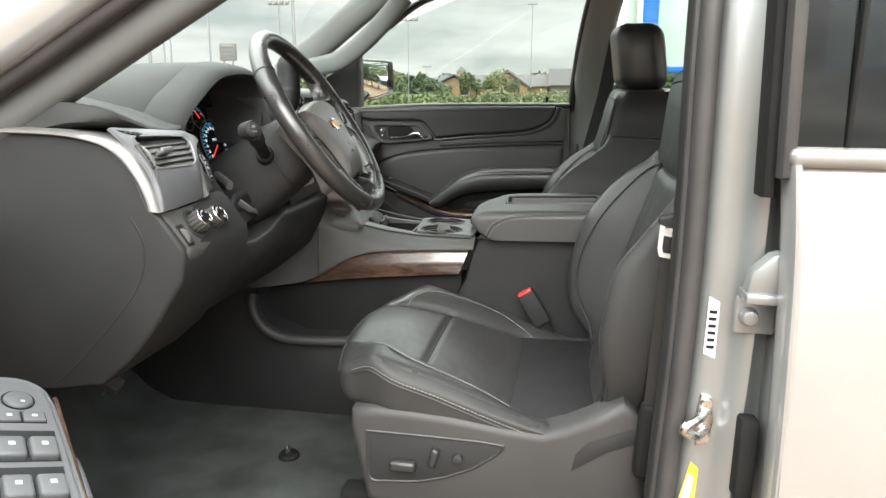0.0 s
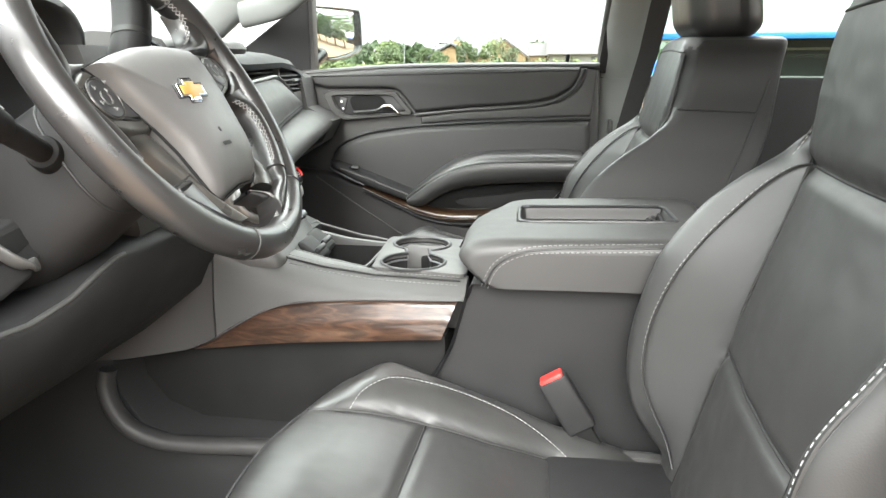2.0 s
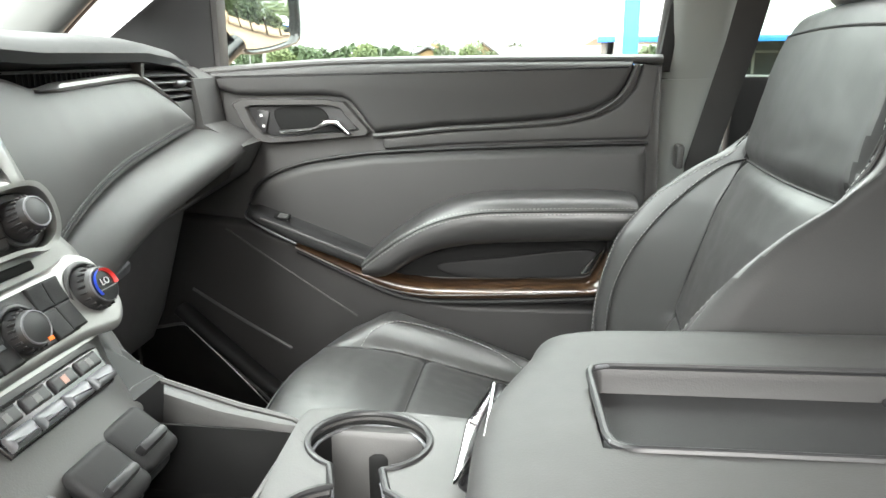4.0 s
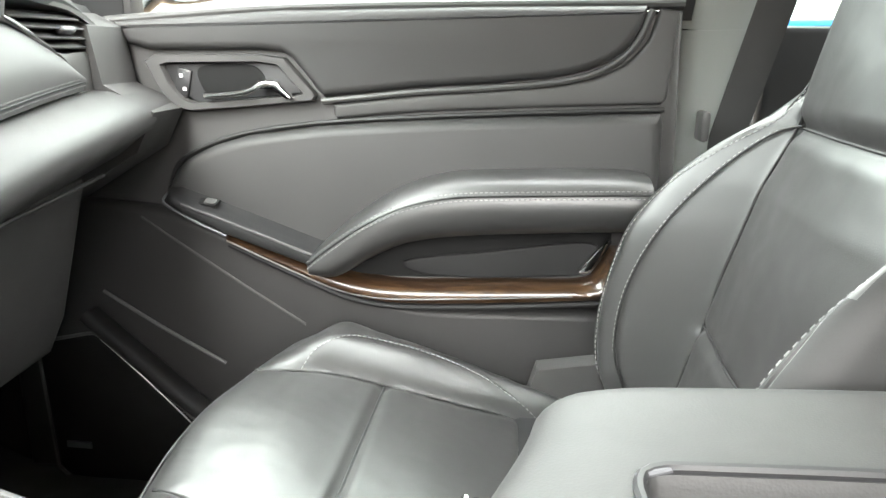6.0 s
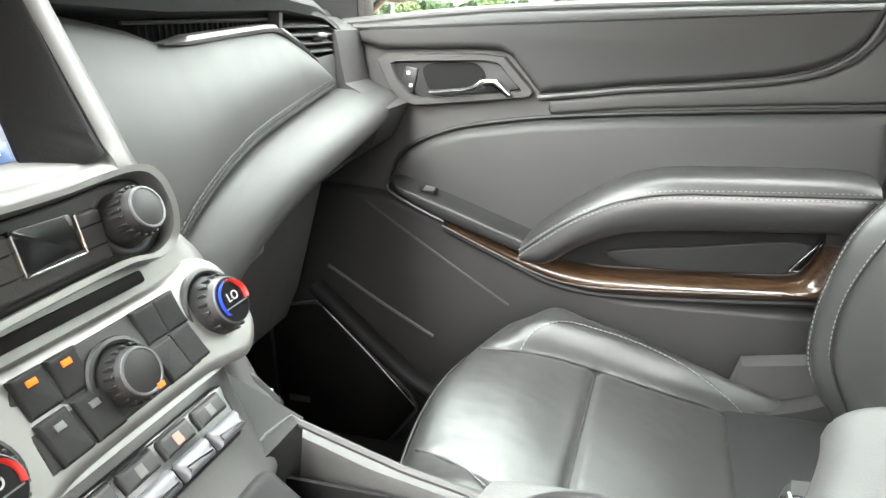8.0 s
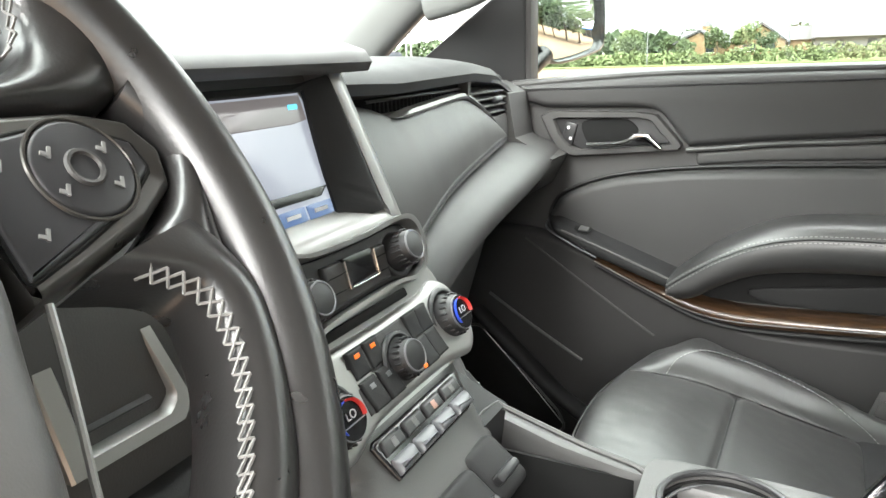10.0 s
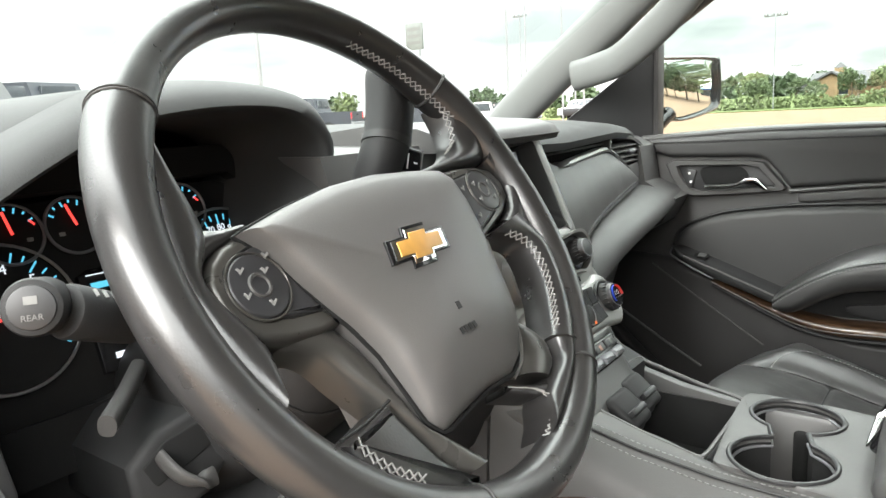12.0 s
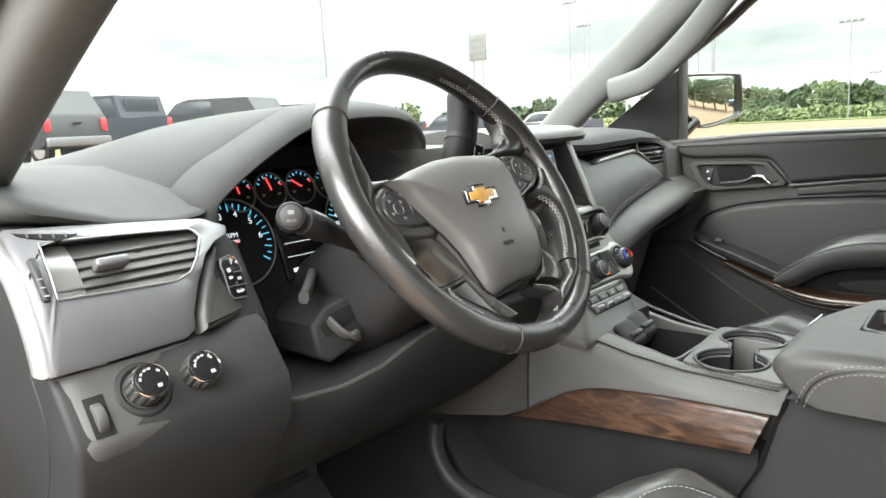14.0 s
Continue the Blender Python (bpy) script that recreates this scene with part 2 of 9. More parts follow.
def cyl(p, q, r0, r1=None, n=24, bev=0.0):
    """A cylinder or cone from p to q."""
    p, q = Vector(p), Vector(q)
    r1 = r0 if r1 is None else r1
    bm = bmesh.new()
    bmesh.ops.create_cone(bm, cap_ends=True, segments=n, radius1=r0, radius2=r1, depth=(q - p).length)
    if bev:
        rims = [e for e in bm.edges if len(e.link_faces) == 2 and any(len(f.verts) > 4 for f in e.link_faces)]
        bmesh.ops.bevel(bm, geom=rims, offset=bev, segments=2, profile=0.5, affect="EDGES")
    bm.transform(axes((p + q) / 2, q - p, (0.31, 0.9, 0.2)))
    return bm


def join(*parts):
    whole = bmesh.new()
    for b in parts:
        me = bpy.data.meshes.new("piece")
        b.to_mesh(me)
        b.free()
        whole.from_mesh(me)
        bpy.data.meshes.remove(me)
    return whole


def curve(pts, n=40, closed=False):
    """A smooth line through the points (Catmull-Rom), evenly resampled."""
    p = [Vector(a) for a in pts]
    k = len(p)
    fine = []
    for i in range(k if closed else k - 1):
        a, b, c, d = (p[(i - 1) % k], p[i], p[(i + 1) % k], p[(i + 2) % k]) if closed else (p[max(i - 1, 0)], p[i], p[i + 1], p[min(i + 2, k - 1)])
        for j in range(16):
            t = j / 16
            fine.append(0.5 * ((2 * b) + (c - a) * t + (2 * a - 5 * b + 4 * c - d) * t * t + (3 * b - a - 3 * c + d) * t ** 3))
    fine.append(p[0].copy() if closed else p[-1].copy())
    return resample(fine, n, closed)


def resample(fine, n, closed=False):
    lens = [0.0]
    for a, b in zip(fine, fine[1:]):
        lens.append(lens[-1] + (b - a).length)
    out_pts, j = [], 0
    for i in range(n):
        s = lens[-1] * i / (n if closed else n - 1)
        while j < len(lens) - 2 and lens[j + 1] < s:
            j += 1
        step = lens[j + 1] - lens[j]
        out_pts.append(fine[j].lerp(fine[j + 1], (s - lens[j]) / step if step else 0))
    return out_pts


def loft(rings, closed=True, caps=True):
    """Skins a row of rings with the same number of points."""
    bm = bmesh.new()
    rows = [[bm.verts.new(p) for p in r] for r in rings]
    n = len(rows[0])
    for a, b in zip(rows, rows[1:]):
        for i in range(n if closed else n - 1):
            j = (i + 1) % n
            bm.faces.new((a[i], a[j], b[j], b[i]))
    if caps and closed:
        bm.faces.new(rows[0][::-1])
        bm.faces.new(rows[-1])
    return bm


def tube(pts, r, n=8, closed=False, flat=1.0):
    """A round (or flattened) cord along a line."""
    pts = [Vector(p) for p in pts]
    k = len(pts)
    rings, side = [], None
    for i, p in enumerate(pts):
        a, b = (pts[i - 1], pts[(i + 1) % k]) if closed else (pts[max(i - 1, 0)], pts[min(i + 1, k - 1)])
        d = (b - a).normalized()
        if side is None:
            side = d.orthogonal().normalized()
        side = (side - d * side.dot(d)).normalized()
        up = d.cross(side)
        rr = r(i / (k - 1)) if callable(r) else r
        rings.append([p + rr * (math.cos(2 * math.pi * j / n) * side + flat * math.sin(2 * math.pi * j / n) * up) for j in range(n)])
    if closed:
        rings.append(rings[0])
        bm = loft(rings, caps=False)
        bmesh.ops.remove_doubles(bm, verts=bm.verts, dist=1e-6)
        return bm
    return loft(rings)


def sheet(rows, thick=0.0):
    """A surface through rows of points, given thickness."""
    bm = loft(rows, closed=False)
    if thick:
        bmesh.ops.recalc_face_normals(bm, faces=bm.faces)
        bmesh.ops.solidify(bm, geom=bm.faces[:], thickness=thick)
    return bm


def prism(poly, axis, a, b, bev=0.004, seg=2, slant=None):
    """A polygon in the two other axes, drawn out along axis from a to b. slant moves each point along axis."""
    bm = bmesh.new()
    put = {"x": lambda p, d: (d, p[0], p[1]), "y": lambda p, d: (p[0], d, p[1]), "z": lambda p, d: (p[0], p[1], d)}[axis]
    low = [bm.verts.new(put(p, a)) for p in poly]
    top = [bm.verts.new(put(p, b)) for p in poly]
    bm.faces.new(low)
    cap = bm.faces.new(top)
    for i in range(len(poly)):
        j = (i + 1) % len(poly)
        bm.faces.new((low[i], low[j], top[j], top[i]))
    bmesh.ops.recalc_face_normals(bm, faces=bm.faces)
    if bev:
        bmesh.ops.bevel(bm, geom=[e for e in cap.edges], offset=bev, segments=seg, profile=0.5, affect="EDGES")
    if slant:
        for v in bm.verts:
            v.co = slant(v.co)
    return bm


def pillow(outline, put, height, rim=0.012, steps=5, base=-0.004):
    """A padded panel: the closed outline rises in a round edge to a nearly flat face. put(p, h) places a 2D point at height h."""
    c = sum((Vector(p) for p in outline), Vector((0, 0))) / len(outline)
    rings = [[put(p, base) for p in outline]]
    pts = [Vector(p) for p in outline]
    k = len(pts)
    inward = []
    area = sum(pts[i].x * pts[(i + 1) % k].y - pts[(i + 1) % k].x * pts[i].y for i in range(k))
    sign = 1 if area > 0 else -1
    for i in range(k):
        d = (pts[(i + 1) % k] - pts[i - 1]).normalized()
        inward.append(Vector((-d.y, d.x)) * sign)
    for s in range(steps + 1):
        a = s / steps * math.pi / 2
        off, h = rim * (1 - math.cos(a)), height * math.sin(a)
        rings.append([put(p + n * off, h) for p, n in zip(pts, inward)])
    bm = loft(rings, caps=False)
    bm.verts.ensure_lookup_table()
    last = bm.verts[-k:]
    bm.faces.new(last)
    return bm


def ring_plate(outer, inner, put, thick, n=64, lip=0.0):
    """A flat frame between two outlines, with thickness."""
    o = resample([Vector(p) for p in outer + outer[:1]], n, True)
    i = resample([Vector(p) for p in inner + inner[:1]], n, True)
    rings = [[put(p, 0) for p in o], [put(p, thick) for p in o], [put(p.lerp(q, 0.12), thick + lip) for p, q in zip(o, i)],
             [put(p.lerp(q, 0.88), thick + lip) for p, q in zip(o, i)], [put(p, thick) for p in i], [put(p, 0) for p in i]]
    rings.append(rings[0])
    bm = loft(rings, caps=False)
    bmesh.ops.remove_doubles(bm, verts=bm.verts, dist=1e-6)
    return bm


def soft(half, r, n, fn=None):
    """A box with round edges of radius r, finely divided (n per side), then bent by fn."""
    bm = bmesh.new()
    hx, hy, hz = half
    for ax in range(3):
        for sg in (-1, 1):
            u, v = [a for a in range(3) if a != ax]
            grid = []
            for i in range(n[u] + 1):
                row = []
                for j in range(n[v] + 1):
                    c = [0, 0, 0]
                    c[ax], c[u], c[v] = sg * half[ax], (2 * i / n[u] - 1) * half[u], (2 * j / n[v] - 1) * half[v]
                    p = Vector(c)
                    core = Vector([max(-h + r, min(h - r, q)) for h, q in zip(half, p)])
                    d = p - core
                    p = core + d.normalized() * r if d.length > 1e-9 else p
                    row.append(bm.verts.new(p))
                grid.append(row)
            for i in range(n[u]):
                for j in range(n[v]):
                    bm.faces.new((grid[i][j], grid[i + 1][j], grid[i + 1][j + 1], grid[i][j + 1]))
    bmesh.ops.remove_doubles(bm, verts=bm.verts, dist=1e-5)
    if fn:
        for w in bm.verts:
            w.co = fn(w.co.copy())
    return bm


def smooth01(a, b, x):
    t = max(0.0, min(1.0, (x - a) / (b - a)))
    return t * t * (3 - 2 * t)


def interp(x, pts):
    if x <= pts[0][0]:
        return pts[0][1]
    for (a, p), (b, q) in zip(pts, pts[1:]):
        if x <= b:
            return p + (q - p) * (x - a) / (b - a)
    return pts[-1][1]


def glide(x, pts):
    """Like interp, but with no kinks at the given points."""
    if x <= pts[0][0] or x >= pts[-1][0]:
        return interp(x, pts)
    k = max(i for i in range(len(pts) - 1) if pts[i][0] <= x)
    (a, p), (b, q) = pts[k], pts[k + 1]
    chord = (q - p) / (b - a)
    one = chord if k == 0 else (q - pts[k - 1][1]) / (b - pts[k - 1][0])
    two = chord if k + 2 == len(pts) else (pts[k + 2][1] - p) / (pts[k + 2][0] - a)
    t, w_ = (x - a) / (b - a), b - a
    return p * (1 + 2 * t) * (1 - t) ** 2 + one * w_ * t * (1 - t) ** 2 + q * t * t * (3 - 2 * t) + two * w_ * t * t * (t - 1)


def stitches(line, r=0.0007, dash=0.0042, gap=0.0024):
    """Short threads, end to end along a line."""
    total = sum((b - a).length for a, b in zip(line, line[1:]))
    k = max(3, int(total / (dash + gap)))
    fine = resample(line, k * 2 + 1)
    bms = bmesh.new()
    for i in range(k):
        a, b = fine[2 * i], fine[2 * i].lerp(fine[2 * i + 1], 1.2)
        d = (b - a).normalized()
        s = d.orthogonal().normalized() * r
        t = d.cross(s).normalized() * r
        ring_a = [bms.verts.new(a + o) for o in (s, t, -s, -t)]
        ring_b = [bms.verts.new(b + o) for o in (s, t, -s, -t)]
        for j in range(4):
            bms.faces.new((ring_a[j], ring_a[(j + 1) % 4], ring_b[(j + 1) % 4], ring_b[j]))
    return bms


def words(text, m, size, material, parent, name="lettering", depth=0.0003):
    """Flat lettering in the built-in font, centred in the frame of reference m."""
    cu = bpy.data.curves.new(name, "FONT")
    cu.body, cu.size, cu.align_x, cu.align_y, cu.extrude = text, size, "CENTER", "CENTER", depth
    tmp = bpy.data.objects.new("tmp", cu)
    me = bpy.data.meshes.new_from_object(tmp)
    bpy.data.objects.remove(tmp)
    bm = bmesh.new()
    bm.from_mesh(me)
    bpy.data.meshes.remove(me)
    bm.transform(m)
    return part(name, bm, material, parent)

# ---- the vehicle's shell (x runs to the rear, y to the passenger's side, z up) ----
FLOOR = 0.50
floor_rows = []
for i in range(41):
    x = -1.30 + 2.7 * i / 40
    row = []
    for j in range(41):
        y = -0.84 + 1.68 * j / 40
        z = FLOOR + 0.22 * smooth01(-0.95, -1.28, x) + 0.05 * smooth01(0.16, 0.06, abs(y)) + 0.004 * noise.noise((x * 9, y * 9, 0))
        row.append((x, y, z))
    floor_rows.append(row)
solo("floor", sheet(floor_rows, 0.02), CARPET, "dark grey carpet on the car's floor, dusty in places", "carpet", "structure")
solo("firewall", box(-1.34, -1.29, -0.86, 0.86, 0.45, 1.22, 0.0), PLASTIC_LOW, "black insulation on the bulkhead behind the dashboard", "bulkhead", "structure")

# headliner
head_rows = []
for i in range(25):
    x = -0.50 + 1.95 * i / 24
    head_rows.append([(x, -0.70 + 1.40 * j / 16, 1.735 + 0.05 * math.cos((j - 8) / 8 * 1.2) - 0.10 * smooth01(-0.25, -0.5, x)) for j in range(17)])
solo("ceiling", sheet(head_rows, 0.025), HEADLINER, "light grey fabric headliner", "headliner", "structure")
# roof skin above it
roof_rows = []
for i in range(25):
    x = -0.55 + 2.05 * i / 24
    roof_rows.append([(x, -0.74 + 1.48 * j / 16, 1.80 + 0.05 * math.cos((j - 8) / 8 * 1.2) - 0.10 * smooth01(-0.25, -0.55, x)) for j in range(17)])
solo("roof", sheet(roof_rows, 0.012), PAINT, "champagne silver painted steel roof", "car roof", "structure")


def sweep(path, section, up=(0, 1, 0)):
    """A constant section (list of (a, b)) along a path; b points near up."""
    path = [Vector(p) for p in path]
    rings = []
    for i, p in enumerate(path):
        d = (path[min(i + 1, len(path) - 1)] - path[max(i - 1, 0)]).normalized()
        u = Vector(up)
        u = (u - d * u.dot(d)).normalized()
        s = d.cross(u)
        rings.append([p + s * a + u * b for a, b in section])
    return loft(rings)


def oval(a, b, n=16, e=2.6):
    return [(math.copysign(abs(math.cos(2 * math.pi * k / n)) ** (2 / e), math.cos(2 * math.pi * k / n)) * a,
             math.copysign(abs(math.sin(2 * math.pi * k / n)) ** (2 / e), math.sin(2 * math.pi * k / n)) * b) for k in range(n)]


# passenger-side windscreen pillar with its grab handle
pil = curve([(-1.16, 0.80, 1.24), (-0.98, 0.765, 1.375), (-0.80, 0.735, 1.50), (-0.62, 0.70, 1.625), (-0.45, 0.675, 1.715), (-0.2, 0.67, 1.765)], 30)
pillar_r = thing("windscreen_pillar", (-0.98, 0.765, 1.30), "light grey trim on the windscreen pillar with a grab handle", "pillar", kind="structure")
part("pillar_trim", sweep(pil, oval(0.050, 0.030)), TRIM_GREY, pillar_r)
grab = curve([(-0.865, 0.725, 1.395), (-0.80, 0.700, 1.405), (-0.735, 0.690, 1.425), (-0.64, 0.672, 1.49), (-0.56, 0.660, 1.565), (-0.50, 0.655, 1.63)], 26)
part("grab_handle", sweep(grab, oval(0.034, 0.016)), TRIM_GREY, pillar_r)
part("pillar_outer_skin", sweep([p + Vector((-0.01, 0.05, 0.005)) for p in pil], oval(0.042, 0.03)), BLACK, pillar_r)

# driver-side windscreen pillar
pil = [Vector((p.x, -p.y, p.z)) for p in pil]
pillar_l = thing("windscreen_pillar", (-0.98, -0.765, 1.30), "windscreen pillar with grey trim, rubber seal and silver outer skin", "pillar", kind="structure")
LPIL = curve([(-1.10, -0.80, 1.10), (-0.86, -0.80, 1.255), (-0.70, -0.795, 1.345), (-0.50, -0.775, 1.465), (-0.30, -0.74, 1.585), (-0.10, -0.70, 1.68), (0.25, -0.67, 1.74), (0.6, -0.66, 1.75)], 40)
part("pillar_trim", sweep(LPIL, oval(0.036, 0.030)), TRIM_GREY, pillar_l)
part("weatherstrip", sweep([p + Vector((-0.012, -0.045, 0.020)) for p in LPIL], oval(0.016, 0.016)), RUBBER, pillar_l)
part("outer_skin", sweep([p + Vector((-0.055, -0.060, 0.050)) for p in LPIL], oval(0.045, 0.030)), PAINT, pillar_l)

# windscreen
ws_rows = []
for i in range(9):
    t = i / 8
    lo, hi = Vector((-1.22, 0, 1.275)), Vector((-0.42, 0, 1.745))
    row = []
    for j in range(17):
        s = -1 + j / 8
        p = lo.lerp(hi, t)
        row.append((p.x - 0.10 * (1 - s * s) * (1 - t * 0.5), s * (0.80 - 0.14 * t), p.z + 0.02 * (1 - s * s)))
    ws_rows.append(row)
wind = solo("windscreen", sheet(ws_rows), GLASS, "clear raked windscreen glass", "windscreen", "structure")
wind.visible_shadow = False

# driver-side doorway: door pillar in jamb paint, seal, striker, labels
jamb = thing("door_pillar", (0.24, -0.80, 0.50), "silver painted door pillar with rubber seal and striker", "pillar", kind="structure")
post = curve([(0.218, -0.783, 0.42), (0.220, -0.783, 0.72), (0.228, -0.783, 0.95), (0.230, -0.783, 1.15), (0.226, -0.783, 1.40), (0.235, -0.755, 1.58), (0.27, -0.69, 1.75)], 44)
SEC = ((-0.018, 0.03), (-0.018, -0.006), (-0.010, -0.015), (0.004, -0.018), (0.020, -0.017), (0.028, -0.024), (0.040, -0.036), (0.050, -0.037), (0.058, -0.026), (0.066, -0.014), (0.085, -0.010), (0.105, -0.010), (0.105, 0.03))
part("jamb_face", sweep(post, [(-a_, b_) for a_, b_ in SEC]), JAMB, jamb, smooth=60)
part("seal", sweep([p + Vector((-0.031, -0.010, 0)) for p in post], oval(0.013, 0.017)), RUBBER, jamb)
part("seal_lip", tube([p + Vector((-0.044, 0.002, 0)) for p in post], 0.006, 8), RUBBER, jamb)
part("inner_trim", sweep([p + Vector((-0.005, 0.045, 0)) for p in post], oval(0.045, 0.020)), PLASTIC_LOW, jamb)
striker = part("striker_plate", prism([(0.223, 0.838), (0.238, 0.845), (0.243, 0.875), (0.237, 0.912), (0.224, 0.915), (0.219, 0.875)], "y", -0.799, -0.806, 0.002), STEEL, jamb)
part("striker_loop", tube(curve([(0.233, -0.804, 0.892), (0.218, -0.827, 0.888), (0.201, -0.836, 0.881), (0.199, -0.836, 0.872), (0.216, -0.829, 0.864), (0.232, -0.804, 0.860)], 24), 0.0062, 10), STEEL, striker)
for zz in (0.852, 0.903):
    part("bolt", cyl((0.231, -0.806, zz), (0.231, -0.811, zz), 0.008, 0.007, 12), STEEL, striker)
label_w = part("warning_label", prism([(0.222, 0.974), (0.237, 0.968), (0.237, 1.048), (0.223, 1.055)], "y", -0.8005, -0.8022, 0), WHITE, jamb, "white printed paper label")
for k in range(6):
    part("print_bar", box(0.2245, 0.2345, -0.8032, -0.8023, 0.982 + k * 0.010, 0.9865 + k * 0.010, 0), BLACK, label_w)
label_y = part("tyre_label", prism([(0.204, 0.735), (0.228, 0.745), (0.230, 0.800), (0.219, 0.810)], "y", -0.8005, -0.8022, 0), YELLOW, jamb, "yellow and white printed label")
part("print_panel", prism([(0.209, 0.748), (0.222, 0.756), (0.224, 0.786), (0.217, 0.792)], "y", -0.8023, -0.8030, 0), WHITE, label_y)
part("sill", box(-0.95, 0.24, -0.87, -0.79, 0.34, 0.475, 0.02, 3), JAMB, jamb)
part("sill_plate", box(-0.86, 0.16, -0.80, -0.72, 0.477, 0.492, 0.006), PLASTIC_LOW, jamb)

# closed rear door behind it
rear_door = thing("rear_door", (0.70, -0.90, 0.42), "champagne silver rear car door, shut, with dark tinted window", "car door")
skin_rows = []
for i in range(25):
    z = 0.40 + 0.845 * i / 24
    bulge = -0.888 - 0.030 * max(0.0, math.sin((z - 0.40) / 0.845 * math.pi)) ** 0.8 + 0.012 * smooth01(1.15, 1.245, z)
    x0 = interp(z, ((0.40, 0.296), (0.80, 0.294), (1.10, 0.285), (1.20, 0.281), (1.25, 0.276)))
    skin_rows.append([(x0 + (0 if j == 0 else 0.006 if j == 1 else 1.05 * (j - 1) / 9), bulge + (0.014 if j == 0 else 0.003 if j == 1 else 0), z) for j in range(11)])
part("door_skin", sheet(skin_rows, 0.012), PAINT, rear_door, smooth=50)
part("door_edge", sweep(curve([(0.302, -0.868, 0.40), (0.300, -0.885, 0.80), (0.291, -0.885, 1.10), (0.282, -0.872, 1.24)], 24), oval(0.007, 0.028)), PAINT, rear_door)
part("inner_flange", box(0.302, 0.325, -0.86, -0.79, 0.40, 1.24, 0.006), JAMB, rear_door)
part("belt_moulding", box(0.273, 1.32, -0.898, -0.862, 1.240, 1.262, 0.008, 3), SILVER, rear_door, "bright metal window moulding")
part("window_seal", prism([(0.268, 1.225), (0.284, 1.225), (0.268, 1.66), (0.250, 1.66)], "y", -0.84, -0.890, 0.006), RUBBER, rear_door)
# black strip drawn in as the shadow along the seal
part("seal_shadow", prism([(0.256, 1.20), (0.270, 1.20), (0.256, 1.66), (0.240, 1.66)], "y", -0.83, -0.868, 0.006), BLACK, rear_door)
part("window_surround", box(0.276, 1.32, -0.86, -0.82, 1.62, 1.68, 0.01), BLACK, rear_door)
part("window_glass", prism([(0.272, 1.255), (1.32, 1.255), (1.30, 1.64), (0.262, 1.64)], "y", -0.868, -0.872, 0, 1, lambda c: Vector((c.x, c.y + 0.05 * (c.z - 1.255), c.z))), TINT, rear_door, "dark tinted glass")
part("division_bar", box(0.336, 0.342, -0.876, -0.864, 1.26, 1.64, 0.002), BLACK, rear_door)
hinge = part("hinge", join(prism([(0.252, 1.078), (0.300, 1.078), (0.300, 1.135), (0.278, 1.128), (0.256, 1.106)], "y", -0.84, -0.862, 0.005, 2), box(0.250, 0.300, -0.868, -0.825, 1.066, 1.080, 0.004)), JAMB, rear_door)
part("hinge_plate", box(0.250, 0.300, -0.828, -0.821, 1.015, 1.066, 0.006), JAMB, hinge)
part("hinge_bolt", cyl((0.266, -0.827, 1.040), (0.266, -0.842, 1.040), 0.013, 0.010, 14, 0.002), JAMB, hinge)
part("door_check", box(0.268, 0.292, -0.845, -0.815, 0.78, 0.90, 0.006), BLACK, rear_door)

# passenger-side door pillar with its belt
pil_b = thing("door_pillar", (0.16, 0.82, 0.55), "grey and black trim on the door pillar", "pillar", kind="structure")
bp = curve([(0.135, 0.87, 0.45), (0.135, 0.87, 1.0), (0.130, 0.86, 1.24)], 20)
part("lower_trim", sweep(bp, oval(0.060, 0.035)), PILLAR_GREY, pil_b)
bp = curve([(0.130, 0.86, 1.24), (0.140, 0.835, 1.40), (0.165, 0.785, 1.58), (0.20, 0.70, 1.73)], 20)
part("upper_trim", sweep(bp, oval(0.058, 0.033)), PILLAR_GREY, pil_b)
part("seal", tube(curve([(0.083, 0.862, 0.45), (0.080, 0.862, 1.0), (0.078, 0.855, 1.24), (0.088, 0.83, 1.40), (0.112, 0.78, 1.58), (0.15, 0.70, 1.73)], 30), 0.013, 10), PLASTIC, pil_b)
belt = thing("seat_belt", (0.17, 0.80, 0.60), "black woven seat belt hanging on the door pillar", "seat belt")
part("webbing", sheet([[(0.205 - 0.01, 0.78, 1.50), (0.255 - 0.01, 0.775, 1.50)], [(0.165, 0.80, 1.30), (0.212, 0.795, 1.30)], [(0.120, 0.805, 1.10), (0.165, 0.80, 1.10)], [(0.105, 0.80, 0.80), (0.15, 0.795, 0.80)]], 0.002), SEAM, belt)
part("belt_tongue", join(box(0.098, 0.110, 0.765, 0.80, 1.095, 1.135, 0.005)), PLASTIC, belt)

# rear part of the cabin
solo("rear_wall", box(1.40, 1.44, -0.90, 0.90, 0.40, 1.30, 0.0), PLASTIC_LOW, "black trim closing the rear of the cabin", "panel", "structure")
solo("rear_side_wall", box(0.20, 1.42, 0.86, 0.93, 0.40, 1.245, 0.01), PLASTIC_LOW, "black rear door trim", "door panel", "structure")
rw = solo("rear_side_window", prism([(0.22, 1.245), (1.40, 1.245), (1.36, 1.66), (0.26, 1.66)], "y", 0.89, 0.894, 0), TINT_LIGHT, "green tinted rear side window", "window", "structure")
rw.visible_shadow = False
solo("rear_side_wall", box(0.31, 1.42, -0.86, -0.83, 0.40, 1.245, 0.01), PLASTIC_LOW, "black rear door trim behind the driver", "door panel", "structure")
bench = thing("rear_bench", (1.05, 0, 0.5), "black leather rear seat bench", "seat")
part("cushion", box(0.80, 1.28, -0.66, 0.66, 0.62, 0.86, 0.05, 4), LEATHER, bench)
